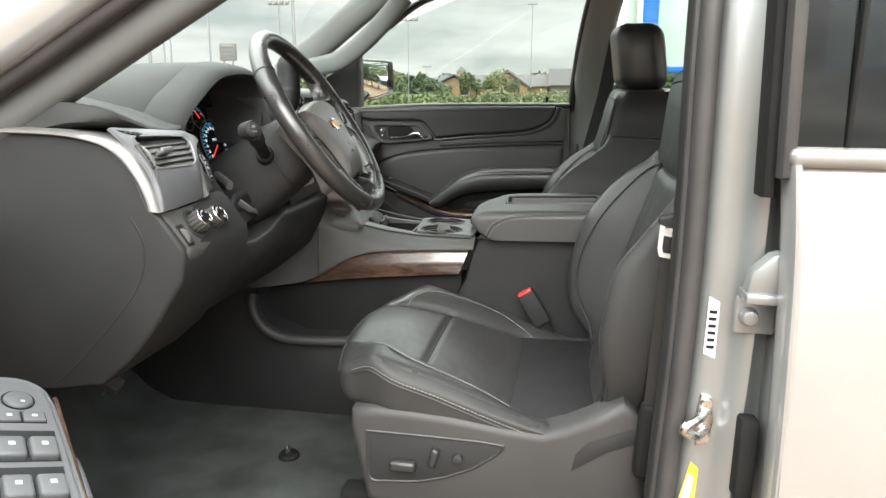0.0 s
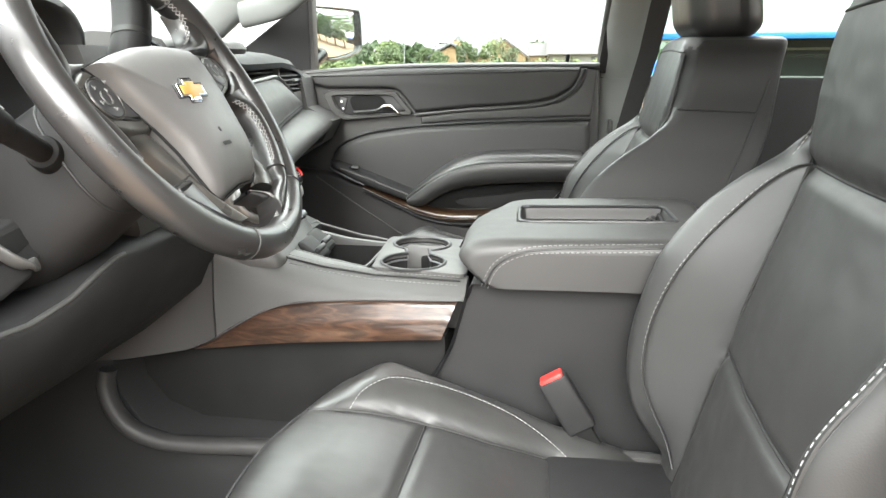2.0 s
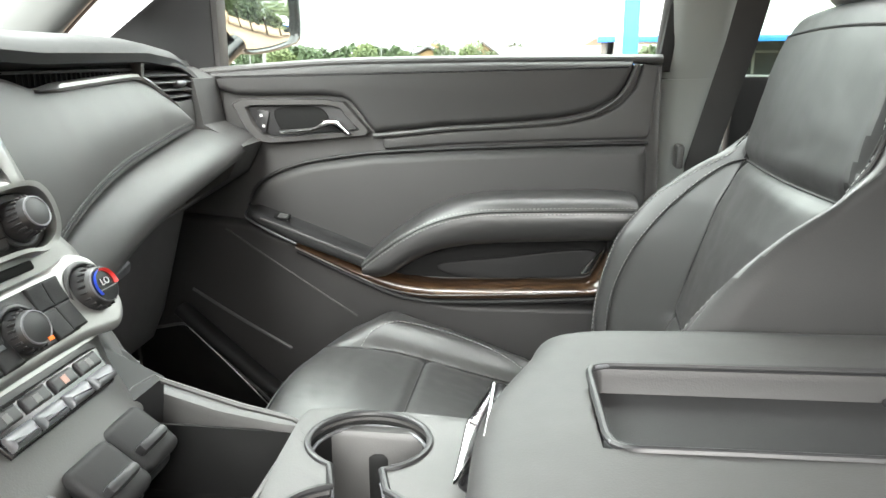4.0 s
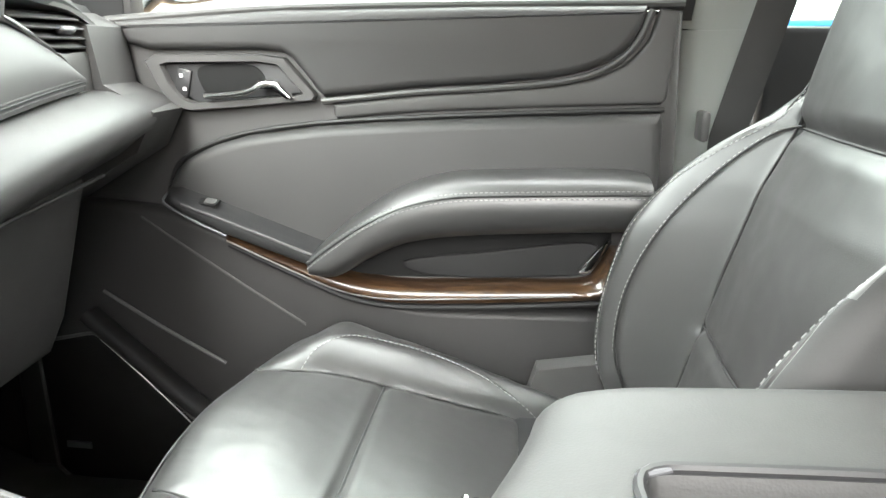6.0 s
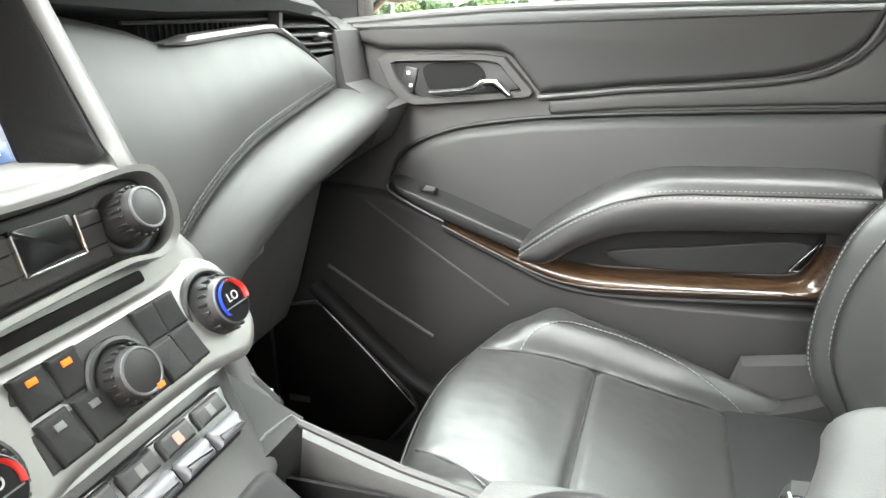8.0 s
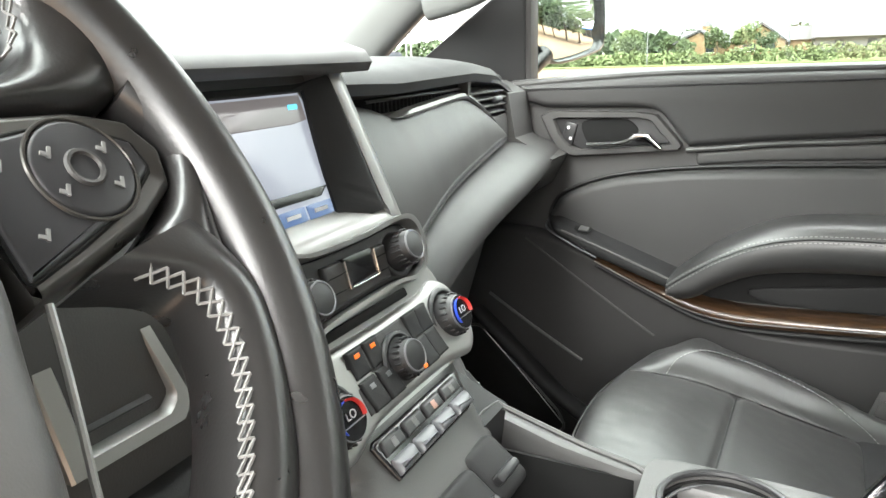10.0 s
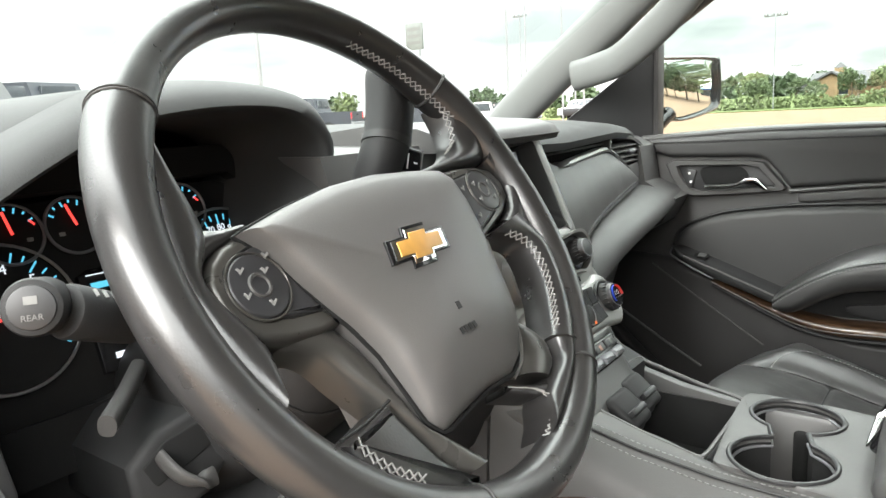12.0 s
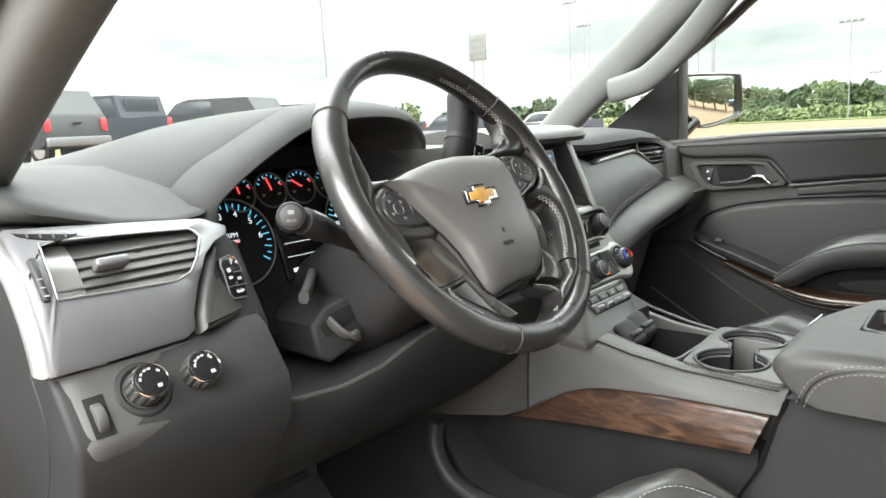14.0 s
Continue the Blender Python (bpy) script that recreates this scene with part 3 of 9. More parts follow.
part("backrest", prism([(1.20, 0.84), (1.36, 0.84), (1.40, 1.24), (1.30, 1.26)], "y", -0.66, 0.66, 0.03, 3), LEATHER, bench)
part("bench_base", box(0.84, 1.26, -0.60, 0.60, 0.49, 0.63, 0.01), PLASTIC_LOW, bench)

# ---- passenger door ----
DY = 0.800
DOOR_VINYL = mat("door_vinyl", (0.046, 0.0455, 0.045), 0.50, vary=0.08, vscale=6, bump=0.35, bscale=700, depth=0.0005, spec=0.35)
door = thing("passenger_door", (-0.30, 0.85, 0.50), "shut passenger door with black padded trim and wood strip", "car door")


def doorp(y):
    return lambda p, h: (p[0], y - h, p[1])


def out2(pts, n=60):
    return [Vector((p.x, p.y)) for p in curve([(a, b, 0) for a, b in pts], n, True)]


def poly2(pts, n=60):
    return [Vector((p.x, p.y)) for p in resample([Vector((a, b, 0)) for a, b in pts + pts[:1]], n, True)]


# backing shell and outer skin
part("door_shell", prism([(-0.98, 0.47), (0.075, 0.47), (0.082, 1.0), (0.072, 1.262), (-0.735, 1.238), (-0.86, 1.17), (-0.98, 1.0)], "y", 0.90, DY + 0.002, 0.012, 3), PLASTIC, door)
part("outer_skin", box(-1.0, 0.10, 0.905, 0.955, 0.42, 1.235, 0.02, 3), PAINT, door)
# upper pad with the swept rear end
up = [(-0.715, 1.244), (-0.70, 1.215), (-0.665, 1.205), (-0.50, 1.207), (-0.462, 1.203), (-0.43, 1.165), (-0.415, 1.143), (-0.35, 1.150), (-0.281, 1.158), (-0.18, 1.165), (-0.09, 1.174), (-0.04, 1.186), (-0.005, 1.206), (0.015, 1.230), (0.028, 1.268), (-0.2, 1.266), (-0.48, 1.260)]
part("upper_pad", pillow(poly2(up, 90), doorp(DY), 0.016, 0.012), DOOR_VINYL, door)
line = [Vector((x, DY - 0.006, z - 0.006)) for x, z in ((-0.415, 1.143), (-0.35, 1.150), (-0.281, 1.158), (-0.18, 1.165), (-0.09, 1.174), (-0.04, 1.186), (-0.005, 1.206), (0.015, 1.230), (0.030, 1.268))]
part("pad_piping", tube(curve(line, 60), 0.0045, 8), VINYL, door)
part("sill_cap", sweep(curve([(-0.735, 0.815, 1.244), (-0.48, 0.815, 1.262), (-0.19, 0.815, 1.268), (0.070, 0.815, 1.270)], 24), oval(0.008, 0.022)), PLASTIC, door)
part("rear_band", pillow(poly2([(0.040, 1.264), (0.028, 1.222), (0.004, 1.194), (-0.03, 1.176), (-0.09, 1.163), (-0.281, 1.147), (-0.40, 1.133), (-0.40, 1.112), (-0.281, 1.124), (-0.1, 1.134), (0.058, 1.141), (0.066, 1.262)], 80), doorp(DY), 0.006, 0.006), PLASTIC, door)
# mid insert
mid = [(-0.655, 1.004), (-0.645, 1.030), (-0.622, 1.050), (-0.58, 1.070), (-0.525, 1.086), (-0.42, 1.102), (-0.281, 1.113), (-0.12, 1.122), (0.056, 1.130), (0.058, 1.04), (0.05, 0.985), (-0.17, 0.958), (-0.33, 0.925), (-0.42, 0.90), (-0.55, 0.955)]
part("centre_insert", pillow(poly2(mid, 90), doorp(DY), 0.020, 0.016), DOOR_VINYL, door)
part("insert_bead", tube(curve([(x, DY - 0.004, z + 0.004) for x, z in mid[:9]], 60), 0.0035, 8), SEAM, door)
# inside handle
handle = part("handle_bezel", ring_plate([(-0.672, 1.190), (-0.655, 1.199), (-0.50, 1.200), (-0.465, 1.196), (-0.44, 1.168), (-0.42, 1.146), (-0.425, 1.138), (-0.52, 1.128), (-0.61, 1.120), (-0.635, 1.127), (-0.655, 1.155)],
     [(-0.645, 1.184), (-0.635, 1.187), (-0.50, 1.190), (-0.475, 1.186), (-0.452, 1.160), (-0.44, 1.148), (-0.45, 1.145), (-0.52, 1.139), (-0.60, 1.132), (-0.615, 1.136), (-0.635, 1.158)], doorp(DY - 0.002), 0.012, 90, 0.004), PLASTIC, door, "dark bezel round the door handle")
part("handle_recess", pillow(poly2([(-0.648, 1.186), (-0.50, 1.192), (-0.473, 1.187), (-0.44, 1.147), (-0.60, 1.130), (-0.637, 1.157)], 40), doorp(DY - 0.003), 0.004, 0.003), BUTTON, handle)
part("finger_cup", pillow(out2([(-0.592, 1.182), (-0.525, 1.187), (-0.502, 1.178), (-0.497, 1.160), (-0.53, 1.142), (-0.575, 1.140), (-0.592, 1.155)], 40), doorp(DY - 0.006), 0.0025, 0.002), BLACK, handle)
lever = part("lever", sweep(curve([(-0.582, DY - 0.020, 1.143), (-0.55, DY - 0.026, 1.145), (-0.515, DY - 0.028, 1.150), (-0.495, DY - 0.026, 1.160), (-0.475, DY - 0.022, 1.160)], 20), oval(0.0045, 0.0045, 10), (0, 0, 1)), CHROME, handle, "chrome door lever")
part("lever_pivot", prism([(-0.502, 1.165), (-0.474, 1.164), (-0.452, 1.141), (-0.460, 1.139), (-0.482, 1.154), (-0.500, 1.152)], "y", DY - 0.010, DY - 0.028, 0.003), CHROME, handle)
lock = part("lock_switch", block(Matrix.Translation((-0.619, DY - 0.008, 1.160)) @ pose(0, 0, 0, 0, 14, 0), (0.022, 0.006, 0.040), 0.003), BUTTON, handle)
for dz in (0.010, -0.009):
    part("lock_symbol", block(Matrix.Translation((-0.618 + dz * -0.2, DY - 0.0115, 1.160 + dz)), (0.005, 0.0008, 0.005), 0), WHITE, lock)
# armrest
arm_top = [(-0.425, 0.925), (-0.39, 0.958), (-0.34, 0.997), (-0.285, 1.028), (-0.22, 1.046), (-0.12, 1.052), (0.0, 1.055), (0.036, 1.050)]
arm_low = [(0.036, 0.975), (-0.05, 0.970), (-0.17, 0.962), (-0.27, 0.950), (-0.33, 0.926), (-0.385, 0.893), (-0.42, 0.897)]
top_c, low_c = curve([(a, 0, b) for a, b in arm_top], 40), curve([(a, 0, b) for a, b in arm_low[::-1]], 40)
arm_rings = []
for a, b in zip(top_c, low_c):
    h = max(a.z - b.z, 0.02)
    ring = []
    for k in range(14):
        t = k / 13
        ang = math.pi * t
        ring.append((a.x * (1 - t) + b.x * t, DY - 0.012 - 0.078 * math.sin(ang) ** 0.45 * smooth01(-0.1, 0.12, t) , a.z - h * (1 - math.cos(ang)) / 2))
    ring += [(b.x, DY + 0.01, b.z), (a.x, DY + 0.01, a.z)]
    arm_rings.append(ring)
armrest = part("armrest", loft(arm_rings), LEATHER, door, "padded leather armrest with twin stitching", 60)
sl = curve([(-0.423, DY - 0.0905, 0.918), (-0.39, DY - 0.0915, 0.945), (-0.34, DY - 0.092, 0.980), (-0.285, DY - 0.092, 1.007), (-0.22, DY - 0.092, 1.022), (-0.12, DY - 0.092, 1.028), (0.0, DY - 0.092, 1.033), (0.034, DY - 0.092, 1.034)], 90)
part("seam", tube(sl, 0.0016, 6), SEAM, armrest)
part("stitching", stitches([p + Vector((0, -0.0006, 0.005)) for p in sl]), THREAD, armrest, kind="stuff")
part("stitching", stitches([p + Vector((0, -0.0006, -0.005)) for p in sl]), THREAD, armrest, kind="stuff")
# switch pod
def pod_lip(x):
    return interp(x, ((-0.655, 1.006), (-0.637, 1.000), (-0.542, 0.968), (-0.431, 0.928), (-0.410, 0.921)))


def pod_foot(x):
    return interp(x, ((-0.655, 0.996), (-0.639, 0.988), (-0.55, 0.948), (-0.423, 0.905), (-0.410, 0.901)))


rings = []
for i in range(33):
    x = -0.655 + 0.243 * i / 32
    zl, zb = pod_lip(x), pod_foot(x)
    yo = DY - 0.060 * math.sqrt(max(0.0, 1 - smooth01(-0.615, -0.656, x) ** 2 * 0.93))
    e = (DY - yo) / 0.060
    back_z = zl + (0.030 + 0.012 * smooth01(-0.55, -0.42, x)) * e
    rings.append([(x, DY + 0.004, zb), (x, yo + 0.004, zb), (x, yo, zb + 0.003), (x, yo, zl - 0.005), (x, yo + 0.002, zl - 0.001), (x, yo + 0.006 * e, zl + 0.001), (x, yo + 0.018 * e, zl + 0.003 * e), (x, yo + 0.036 * e, zl + 0.008 * e), (x, yo + 0.048 * e, zl + 0.018 * e), (x, yo + 0.054 * e, back_z), (x, DY + 0.004, back_z + 0.002)])
pod = part("switch_pod", loft(rings), PLASTIC_LOW, door, "black switch pod with a finger groove", 60)
# paler cord puts the lip's highlight into the colour
part("pod_lip", tube([Vector((x, DY - 0.0595, pod_lip(x) - 0.0015)) for x in [-0.615 + 0.20 * k / 30 for k in range(31)]], 0.0022, 8), PLASTIC, pod)
# black cord stands in for the shade at the back of the groove
part("pod_groove_shade", tube([Vector((r[9][0], r[9][1] - 0.0005, r[9][2])) for r in rings[3:]], 0.0035, 8), SEAM, pod)
part("pod_bright_edge", tube(curve([(-0.653, DY - 0.020, 0.999), (-0.645, DY - 0.050, 0.990), (-0.60, DY - 0.060, 0.969), (-0.55, DY - 0.060, 0.947)], 40), 0.0018, 8), SILVER_DARK, pod)
sw = part("window_switch_well", block(axes((-0.590, DY - 0.034, 0.9900), (0, -0.30, 0.95), (0.95, 0, -0.32)), (0.044, 0.018, 0.004), 0.002), BLACK, pod)
part("window_switch", block(axes((-0.580, DY - 0.034, 0.9895), (0.15, -0.30, 0.94), (0.95, 0, -0.20)), (0.020, 0.015, 0.008), 0.003), PANEL_GREY, sw)
# pocket and wood
part("pull_pocket", pillow(out2([(-0.385, 0.888), (-0.31, 0.930), (-0.24, 0.945), (-0.05, 0.962), (0.0, 0.958), (-0.01, 0.925), (-0.045, 0.897), (-0.2, 0.884), (-0.33, 0.880)], 60), doorp(DY - 0.002), 0.003, 0.002), BLACK, door)
part("pocket_floor", pillow(out2([(-0.30, 0.905), (-0.18, 0.925), (-0.03, 0.945), (-0.02, 0.91), (-0.06, 0.893), (-0.25, 0.884)], 50), doorp(DY - 0.006), 0.004, 0.004), PLASTIC_LOW, door)
wu = [(-0.556, 0.944), (-0.50, 0.924), (-0.435, 0.902), (-0.374, 0.884), (-0.32, 0.877), (-0.273, 0.877), (-0.15, 0.883), (-0.04, 0.890), (-0.018, 0.908), (-0.002, 0.940)]
wd = [(-0.557, 0.932), (-0.50, 0.907), (-0.435, 0.879), (-0.385, 0.859), (-0.333, 0.849), (-0.275, 0.848), (-0.15, 0.856), (-0.02, 0.868), (0.03, 0.876), (0.05, 0.940)]
cu_, cd_ = curve([(a, 0, b) for a, b in wu], 60), curve([(a, 0, b) for a, b in wd], 60)
wr = []
for a, b in zip(cu_, cd_):
    m = a.lerp(b, 0.5)
    wr.append([(a.x, DY + 0.002, a.z), (a.x, DY - 0.030, a.z), (a.x * 0.8 + b.x * 0.2, DY - 0.042, a.z * 0.8 + b.z * 0.2), (m.x, DY - 0.046, m.z), (a.x * 0.2 + b.x * 0.8, DY - 0.044, a.z * 0.2 + b.z * 0.8), (b.x, DY - 0.034, b.z), (b.x, DY + 0.002, b.z)])
wood = part("wood_strip", loft(wr), WOOD_DOOR, door, "glossy brown burl wood strip", 50)
part("bright_line", tube([p + Vector((0, DY - 0.0475, (q.z - p.z) * 0.62)) for p, q in zip(cu_[:52], cd_[:52])], 0.0012, 6), SILVER, wood)
part("wood_rail", tube([Vector((p.x, DY - 0.033, p.z - 0.005)) for p in cd_[:56]], 0.005, 8), PLASTIC_LOW, door)
# chrome sliver added as the glint of window light on the pocket's end
part("window_glint", pillow(out2([(-0.046, 0.905), (-0.02, 0.940), (-0.004, 0.955), (-0.014, 0.925), (-0.030, 0.903)], 24), doorp(DY - 0.012), 0.008, 0.004), CHROME, door)
# lower door with the loudspeaker grille
low = [(-0.96, 0.50), (0.06, 0.50), (0.06, 0.845), (-0.275, 0.835), (-0.38, 0.862), (-0.53, 0.925), (-0.66, 0.975), (-0.80, 0.985), (-0.96, 0.92)]
part("lower_panel", pillow(poly2(low, 80), doorp(DY), 0.020, 0.015), PLASTIC_MID, door)
part("panel_crease", tube(curve([(-0.70, DY - 0.020, 0.960), (-0.64, DY - 0.021, 0.920), (-0.53, DY - 0.022, 0.850), (-0.45, DY - 0.022, 0.800)], 30), 0.0022, 6), PLASTIC, door)
spk = [(-0.900, 0.745), (-0.80, 0.768), (-0.775, 0.758), (-0.625, 0.610), (-0.612, 0.580), (-0.680, 0.490), (-0.72, 0.478), (-0.87, 0.490), (-0.895, 0.515)]
speaker = part("speaker_grille", pillow(poly2(spk, 70), doorp(DY - 0.020), 0.010, 0.008), BLACK, door)
part("grille_rim", tube([Vector((p.x, DY - 0.0305, p.y)) for p in poly2(spk, 90)], 0.0030, 6, True), PANEL_GREY, speaker)
part("speaker_badge", box(-0.872, -0.828, DY - 0.034, DY - 0.030, 0.556, 0.568, 0.001), SILVER_DARK, speaker)
# thin silver cord drawn in as the highlight on the grille's rim
part("rim_highlight", tube(curve([(-0.785, DY - 0.036, 0.762), (-0.70, DY - 0.036, 0.680), (-0.615, DY - 0.036, 0.590)], 30), 0.0011, 6), SILVER, speaker)
part("map_pocket", sweep(curve([(-0.80, DY - 0.03, 0.800), (-0.70, DY - 0.045, 0.725), (-0.59, DY - 0.05, 0.640), (-0.45, DY - 0.05, 0.585), (-0.2, DY - 0.05, 0.575)], 30), oval(0.014, 0.02)), PLASTIC_LOW, door)
part("pocket_lip", tube(curve([(-0.775, DY - 0.024, 0.838), (-0.68, DY - 0.030, 0.785), (-0.58, DY - 0.030, 0.730)], 30), 0.003, 6), TRIM_GREY, door)
# lock pin
pin = part("lock_pin", cyl((-0.012, 0.838, 1.262), (-0.010, 0.838, 1.298), 0.0045, 0.0055, 12, 0.001), BLACK, door)
part("pin_collar", cyl((-0.012, 0.838, 1.264), (-0.012, 0.838, 1.272), 0.014, 0.011, 16, 0.002), PLASTIC, door)
# black corner panel, window frame and glass
part("corner_panel", prism([(-0.715, 1.240), (-0.715, 1.445), (-0.745, 1.43), (-0.955, 1.285), (-0.955, 1.22), (-0.80, 1.215)], "y", 0.86, 0.822, 0.01), PLASTIC_LOW, door)
part("front_frame_bar", box(-0.720, -0.706, 0.826, 0.866, 1.235, 1.52, 0.004), RUBBER, door)
part("rear_frame_bar", prism([(0.066, 1.25), (0.088, 1.25), (0.135, 1.62), (0.112, 1.62)], "y", 0.865, 0.825, 0.005), PLASTIC_LOW, door)
part("upper_frame_bar", sweep(curve([(-0.72, 0.845, 1.470), (-0.60, 0.835, 1.545), (-0.45, 0.80, 1.635), (-0.2, 0.765, 1.69), (0.13, 0.74, 1.70)], 30), oval(0.012, 0.02)), RUBBER, door)
pane = part("window_glass", prism([(-0.71, 1.24), (0.075, 1.255), (0.115, 1.64), (-0.30, 1.66), (-0.71, 1.50)], "y", 0.858, 0.862, 0), GLASS, door, "clear window glass")
pane.visible_shadow = False

# door mirror outside
mirror = thing("door_mirror", (-0.74, 0.98, 1.27), "black door mirror on the passenger side", "mirror")
mo = [(-0.135, 0.052), (-0.12, 0.068), (0.09, 0.070), (0.12, 0.055), (0.125, -0.035), (0.10, -0.058), (-0.03, -0.078), (-0.09, -0.045), (-0.135, -0.005)]
MM = axes((-0.700, 0.998, 1.360), (0.93, -0.36, 0.0), (0.30, 0.95, 0))
mput = lambda p, h: MM @ Vector((p[0], p[1], h))
part("housing", loft([[mput(Vector(p) * s, h) for p in out2(mo, 40)] for s, h in ((0.45, -0.12), (0.80, -0.09), (0.97, -0.05), (1.06, -0.01), (1.06, 0.006), (1.0, 0.010), (0.955, 0.006), (0.95, -0.004))]), GLOSS_BLACK, mirror, smooth=60)
part("mirror_glass", pillow(out2([(a * 0.94, b * 0.94) for a, b in mo], 40), lambda p, h: mput(p, h), 0.001, 0.001, 2, -0.003), MIRROR, mirror)
part("mirror_arm", sweep(curve([(-0.755, 0.86, 1.265), (-0.755, 0.91, 1.270), (-0.735, 0.955, 1.300)], 12), oval(0.035, 0.02), (0, 0, 1)), GLOSS_BLACK, mirror)

# ---- centre console ----
place = AS_BUILT
console = thing("centre_console", (-0.30, 0.03, FLOOR), "black centre console with wood trim, cup holders and padded lid", "console")
# rear box below the lid, its flank stepping out below a crease
box_rows = []
for yy, grow in ((-0.112, -0.006), (-0.124, -0.003), (-0.130, 0.0), (0.165, 0.0), (0.178, -0.004)):
    low = -0.008 if yy < 0 else 0.004
    box_rows.append([(x - grow * 0.6 if x < 0 else x, yy + (low if z < 0.941 else 0.0) + (low * 0.7 if z < 0.86 else 0.0), z) for x, z in ((0.33, 0.982), (-0.120, 0.978), (-0.147, 0.976), (-0.151, 0.970), (-0.155, 0.955), (-0.160, 0.945), (-0.162, 0.936), (-0.178, 0.878), (-0.197, 0.842), (-0.225, 0.80), (-0.275, 0.68), (-0.29, 0.52), (0.36, 0.52), (0.34, 0.936), (0.335, 0.945))])
part("console_box", loft(box_rows), PLASTIC_LOW, console, "grained flank of the storage box", 40)

# padded lid with its tray sunk into the top
LID_TOP = ((-0.1655, 1.016), (-0.162, 1.025), (-0.152, 1.0335), (-0.135, 1.0385), (-0.10, 1.0420), (-0.03, 1.0440), (0.08, 1.0465), (0.160, 1.0485), (0.178, 1.045), (0.187, 1.034))
TRAY = (-0.094, 0.130, -0.026, 0.092)


def in_tray(x, y):
    """1 inside the sunken tray, 0 outside, with steep walls."""
    x = x + 0.06 * (y - 0.03)
    return smooth01(TRAY[0], TRAY[0] + 0.005, x) * smooth01(TRAY[1], TRAY[1] - 0.008, x) * smooth01(TRAY[2], TRAY[2] + 0.005, y) * smooth01(TRAY[3], TRAY[3] - 0.005, y)


def lid_skin(x, z, y, e):
    """Brings a point of the lid's outline to its place across the car; e is how far the edge is rounded in."""
    x, z = 0.03 + (x - 0.03) * (1 - e / 0.19), 0.975 + (z - 0.975) * (1 - e / 0.070)
    x += (-0.006 * smooth01(-0.14, 0.0, y) + 0.036 * smooth01(0.02, 0.18, y)) * smooth01(0.02, -0.16, x)
    return Vector((x, y, z + 0.0012 * noise.noise((x * 9, y * 9, 3.1))))


def lid_row(y, e):
    upper = [Vector((p.x, 0, p.z)) for p in curve([(a, 0, b) for a, b in LID_TOP], 60)]
    xs = sorted({round(-0.15 + 0.0045 * k, 4) for k in range(82)} | {TRAY[0] + d for d in (0.0, 0.0015, 0.003, 0.005)} | {TRAY[1] - d for d in (0.0, 0.003, 0.006, 0.008)})
    front = [(-0.112, 0.9755), (-0.124, 0.9758), (-0.1315, 0.979), (-0.146, 0.991), (-0.158, 1.003), (-0.164, 1.011)]
    out = [lid_skin(a, b, y, e) for a, b in front] + [lid_skin(p.x, p.z, y, e) for p in upper[:9]]
    for x in xs:
        if x > upper[8].x and x < 0.172:
            zt = interp(x, [(p.x, p.z) for p in upper])
            q = lid_skin(x, zt, y, e)
            q.z -= 0.022 * in_tray(x, y)
            out.append(q)
    return out + [lid_skin(a, b, y, e) for a, b in ((0.180, 1.043), (0.186, 1.032), (0.187, 1.01), (0.183, 0.985), (0.165, 0.981), (0.03, 0.978))]


lid_rows = []
for k in range(9):
    a = radians(90 - 11.25 * k)
    lid_rows.append(lid_row(-0.143 + 0.020 * (1 - math.cos(radians(90) - a)), 0.020 * (1 - math.sin(radians(90) - a))))
ys = sorted({round(-0.118 + 0.0065 * k, 4) for k in range(44)} | {TRAY[2] + d for d in (0.0, 0.0015, 0.003, 0.005)} | {TRAY[3] - d for d in (0.0, 0.0015, 0.003, 0.005)})
lid_rows += [lid_row(y, 0.0) for y in ys]
for k in range(1, 9):
    a = radians(11.25 * k)
    lid_rows.append(lid_row(ys[-1] + 0.024 * math.sin(a), 0.024 * (1 - math.cos(a))))
lid = part("armrest_lid", loft(lid_rows), LID_LEATHER, console, "padded leather armrest lid with double stitching", 60)


def lid_side(x, z, lift=0.0004):
    """A point on the driver's side of the lid, at x and height z."""
    full = interp(x, LID_TOP)
    gap = max(0.0, z - (full - 0.020))
    return Vector((x, -0.143 + 0.020 - math.sqrt(max(0.0, 0.020 ** 2 - min(gap, 0.0195) ** 2)) - lift, z))


lid_way = curve([(-0.128, 0, 0.977), (-0.119, 0, 0.999), (-0.107, 0, 1.013), (-0.091, 0, 1.0225), (-0.070, 0, 1.0290), (-0.04, 0, 1.0322), (0.02, 0, 1.0350), (0.09, 0, 1.0380), (0.165, 0, 1.0405)], 150)
part("lid_seam", tube([lid_side(p.x, p.z, 0.0) for p in lid_way], 0.0016, 6), SEAM, lid)
for off in (0.0046, -0.0046):
    row = []
    for p, q in zip(lid_way, lid_way[1:]):
        d = (q - p).normalized()
        row.append(lid_side(p.x - d.z * off, p.z + d.x * off, 0.0005))
    part("stitching", stitches(row, 0.0006), RIM_THREAD, lid, kind="stuff")
tray_z = lambda x: interp(x, LID_TOP)
tx0, tx1, ty0, ty1 = TRAY
tray_way = [(tx0 + 0.014, ty0), (tx1 - 0.012, ty0), (tx1 - 0.003, ty0 + 0.004), (tx1, ty0 + 0.012), (tx1, ty1 - 0.012), (tx1 - 0.004, ty1 - 0.003), (tx1 - 0.014, ty1), (tx0 + 0.014, ty1), (tx0 + 0.004, ty1 - 0.004), (tx0, ty1 - 0.014), (tx0, ty0 + 0.014), (tx0 + 0.004, ty0 + 0.004)]
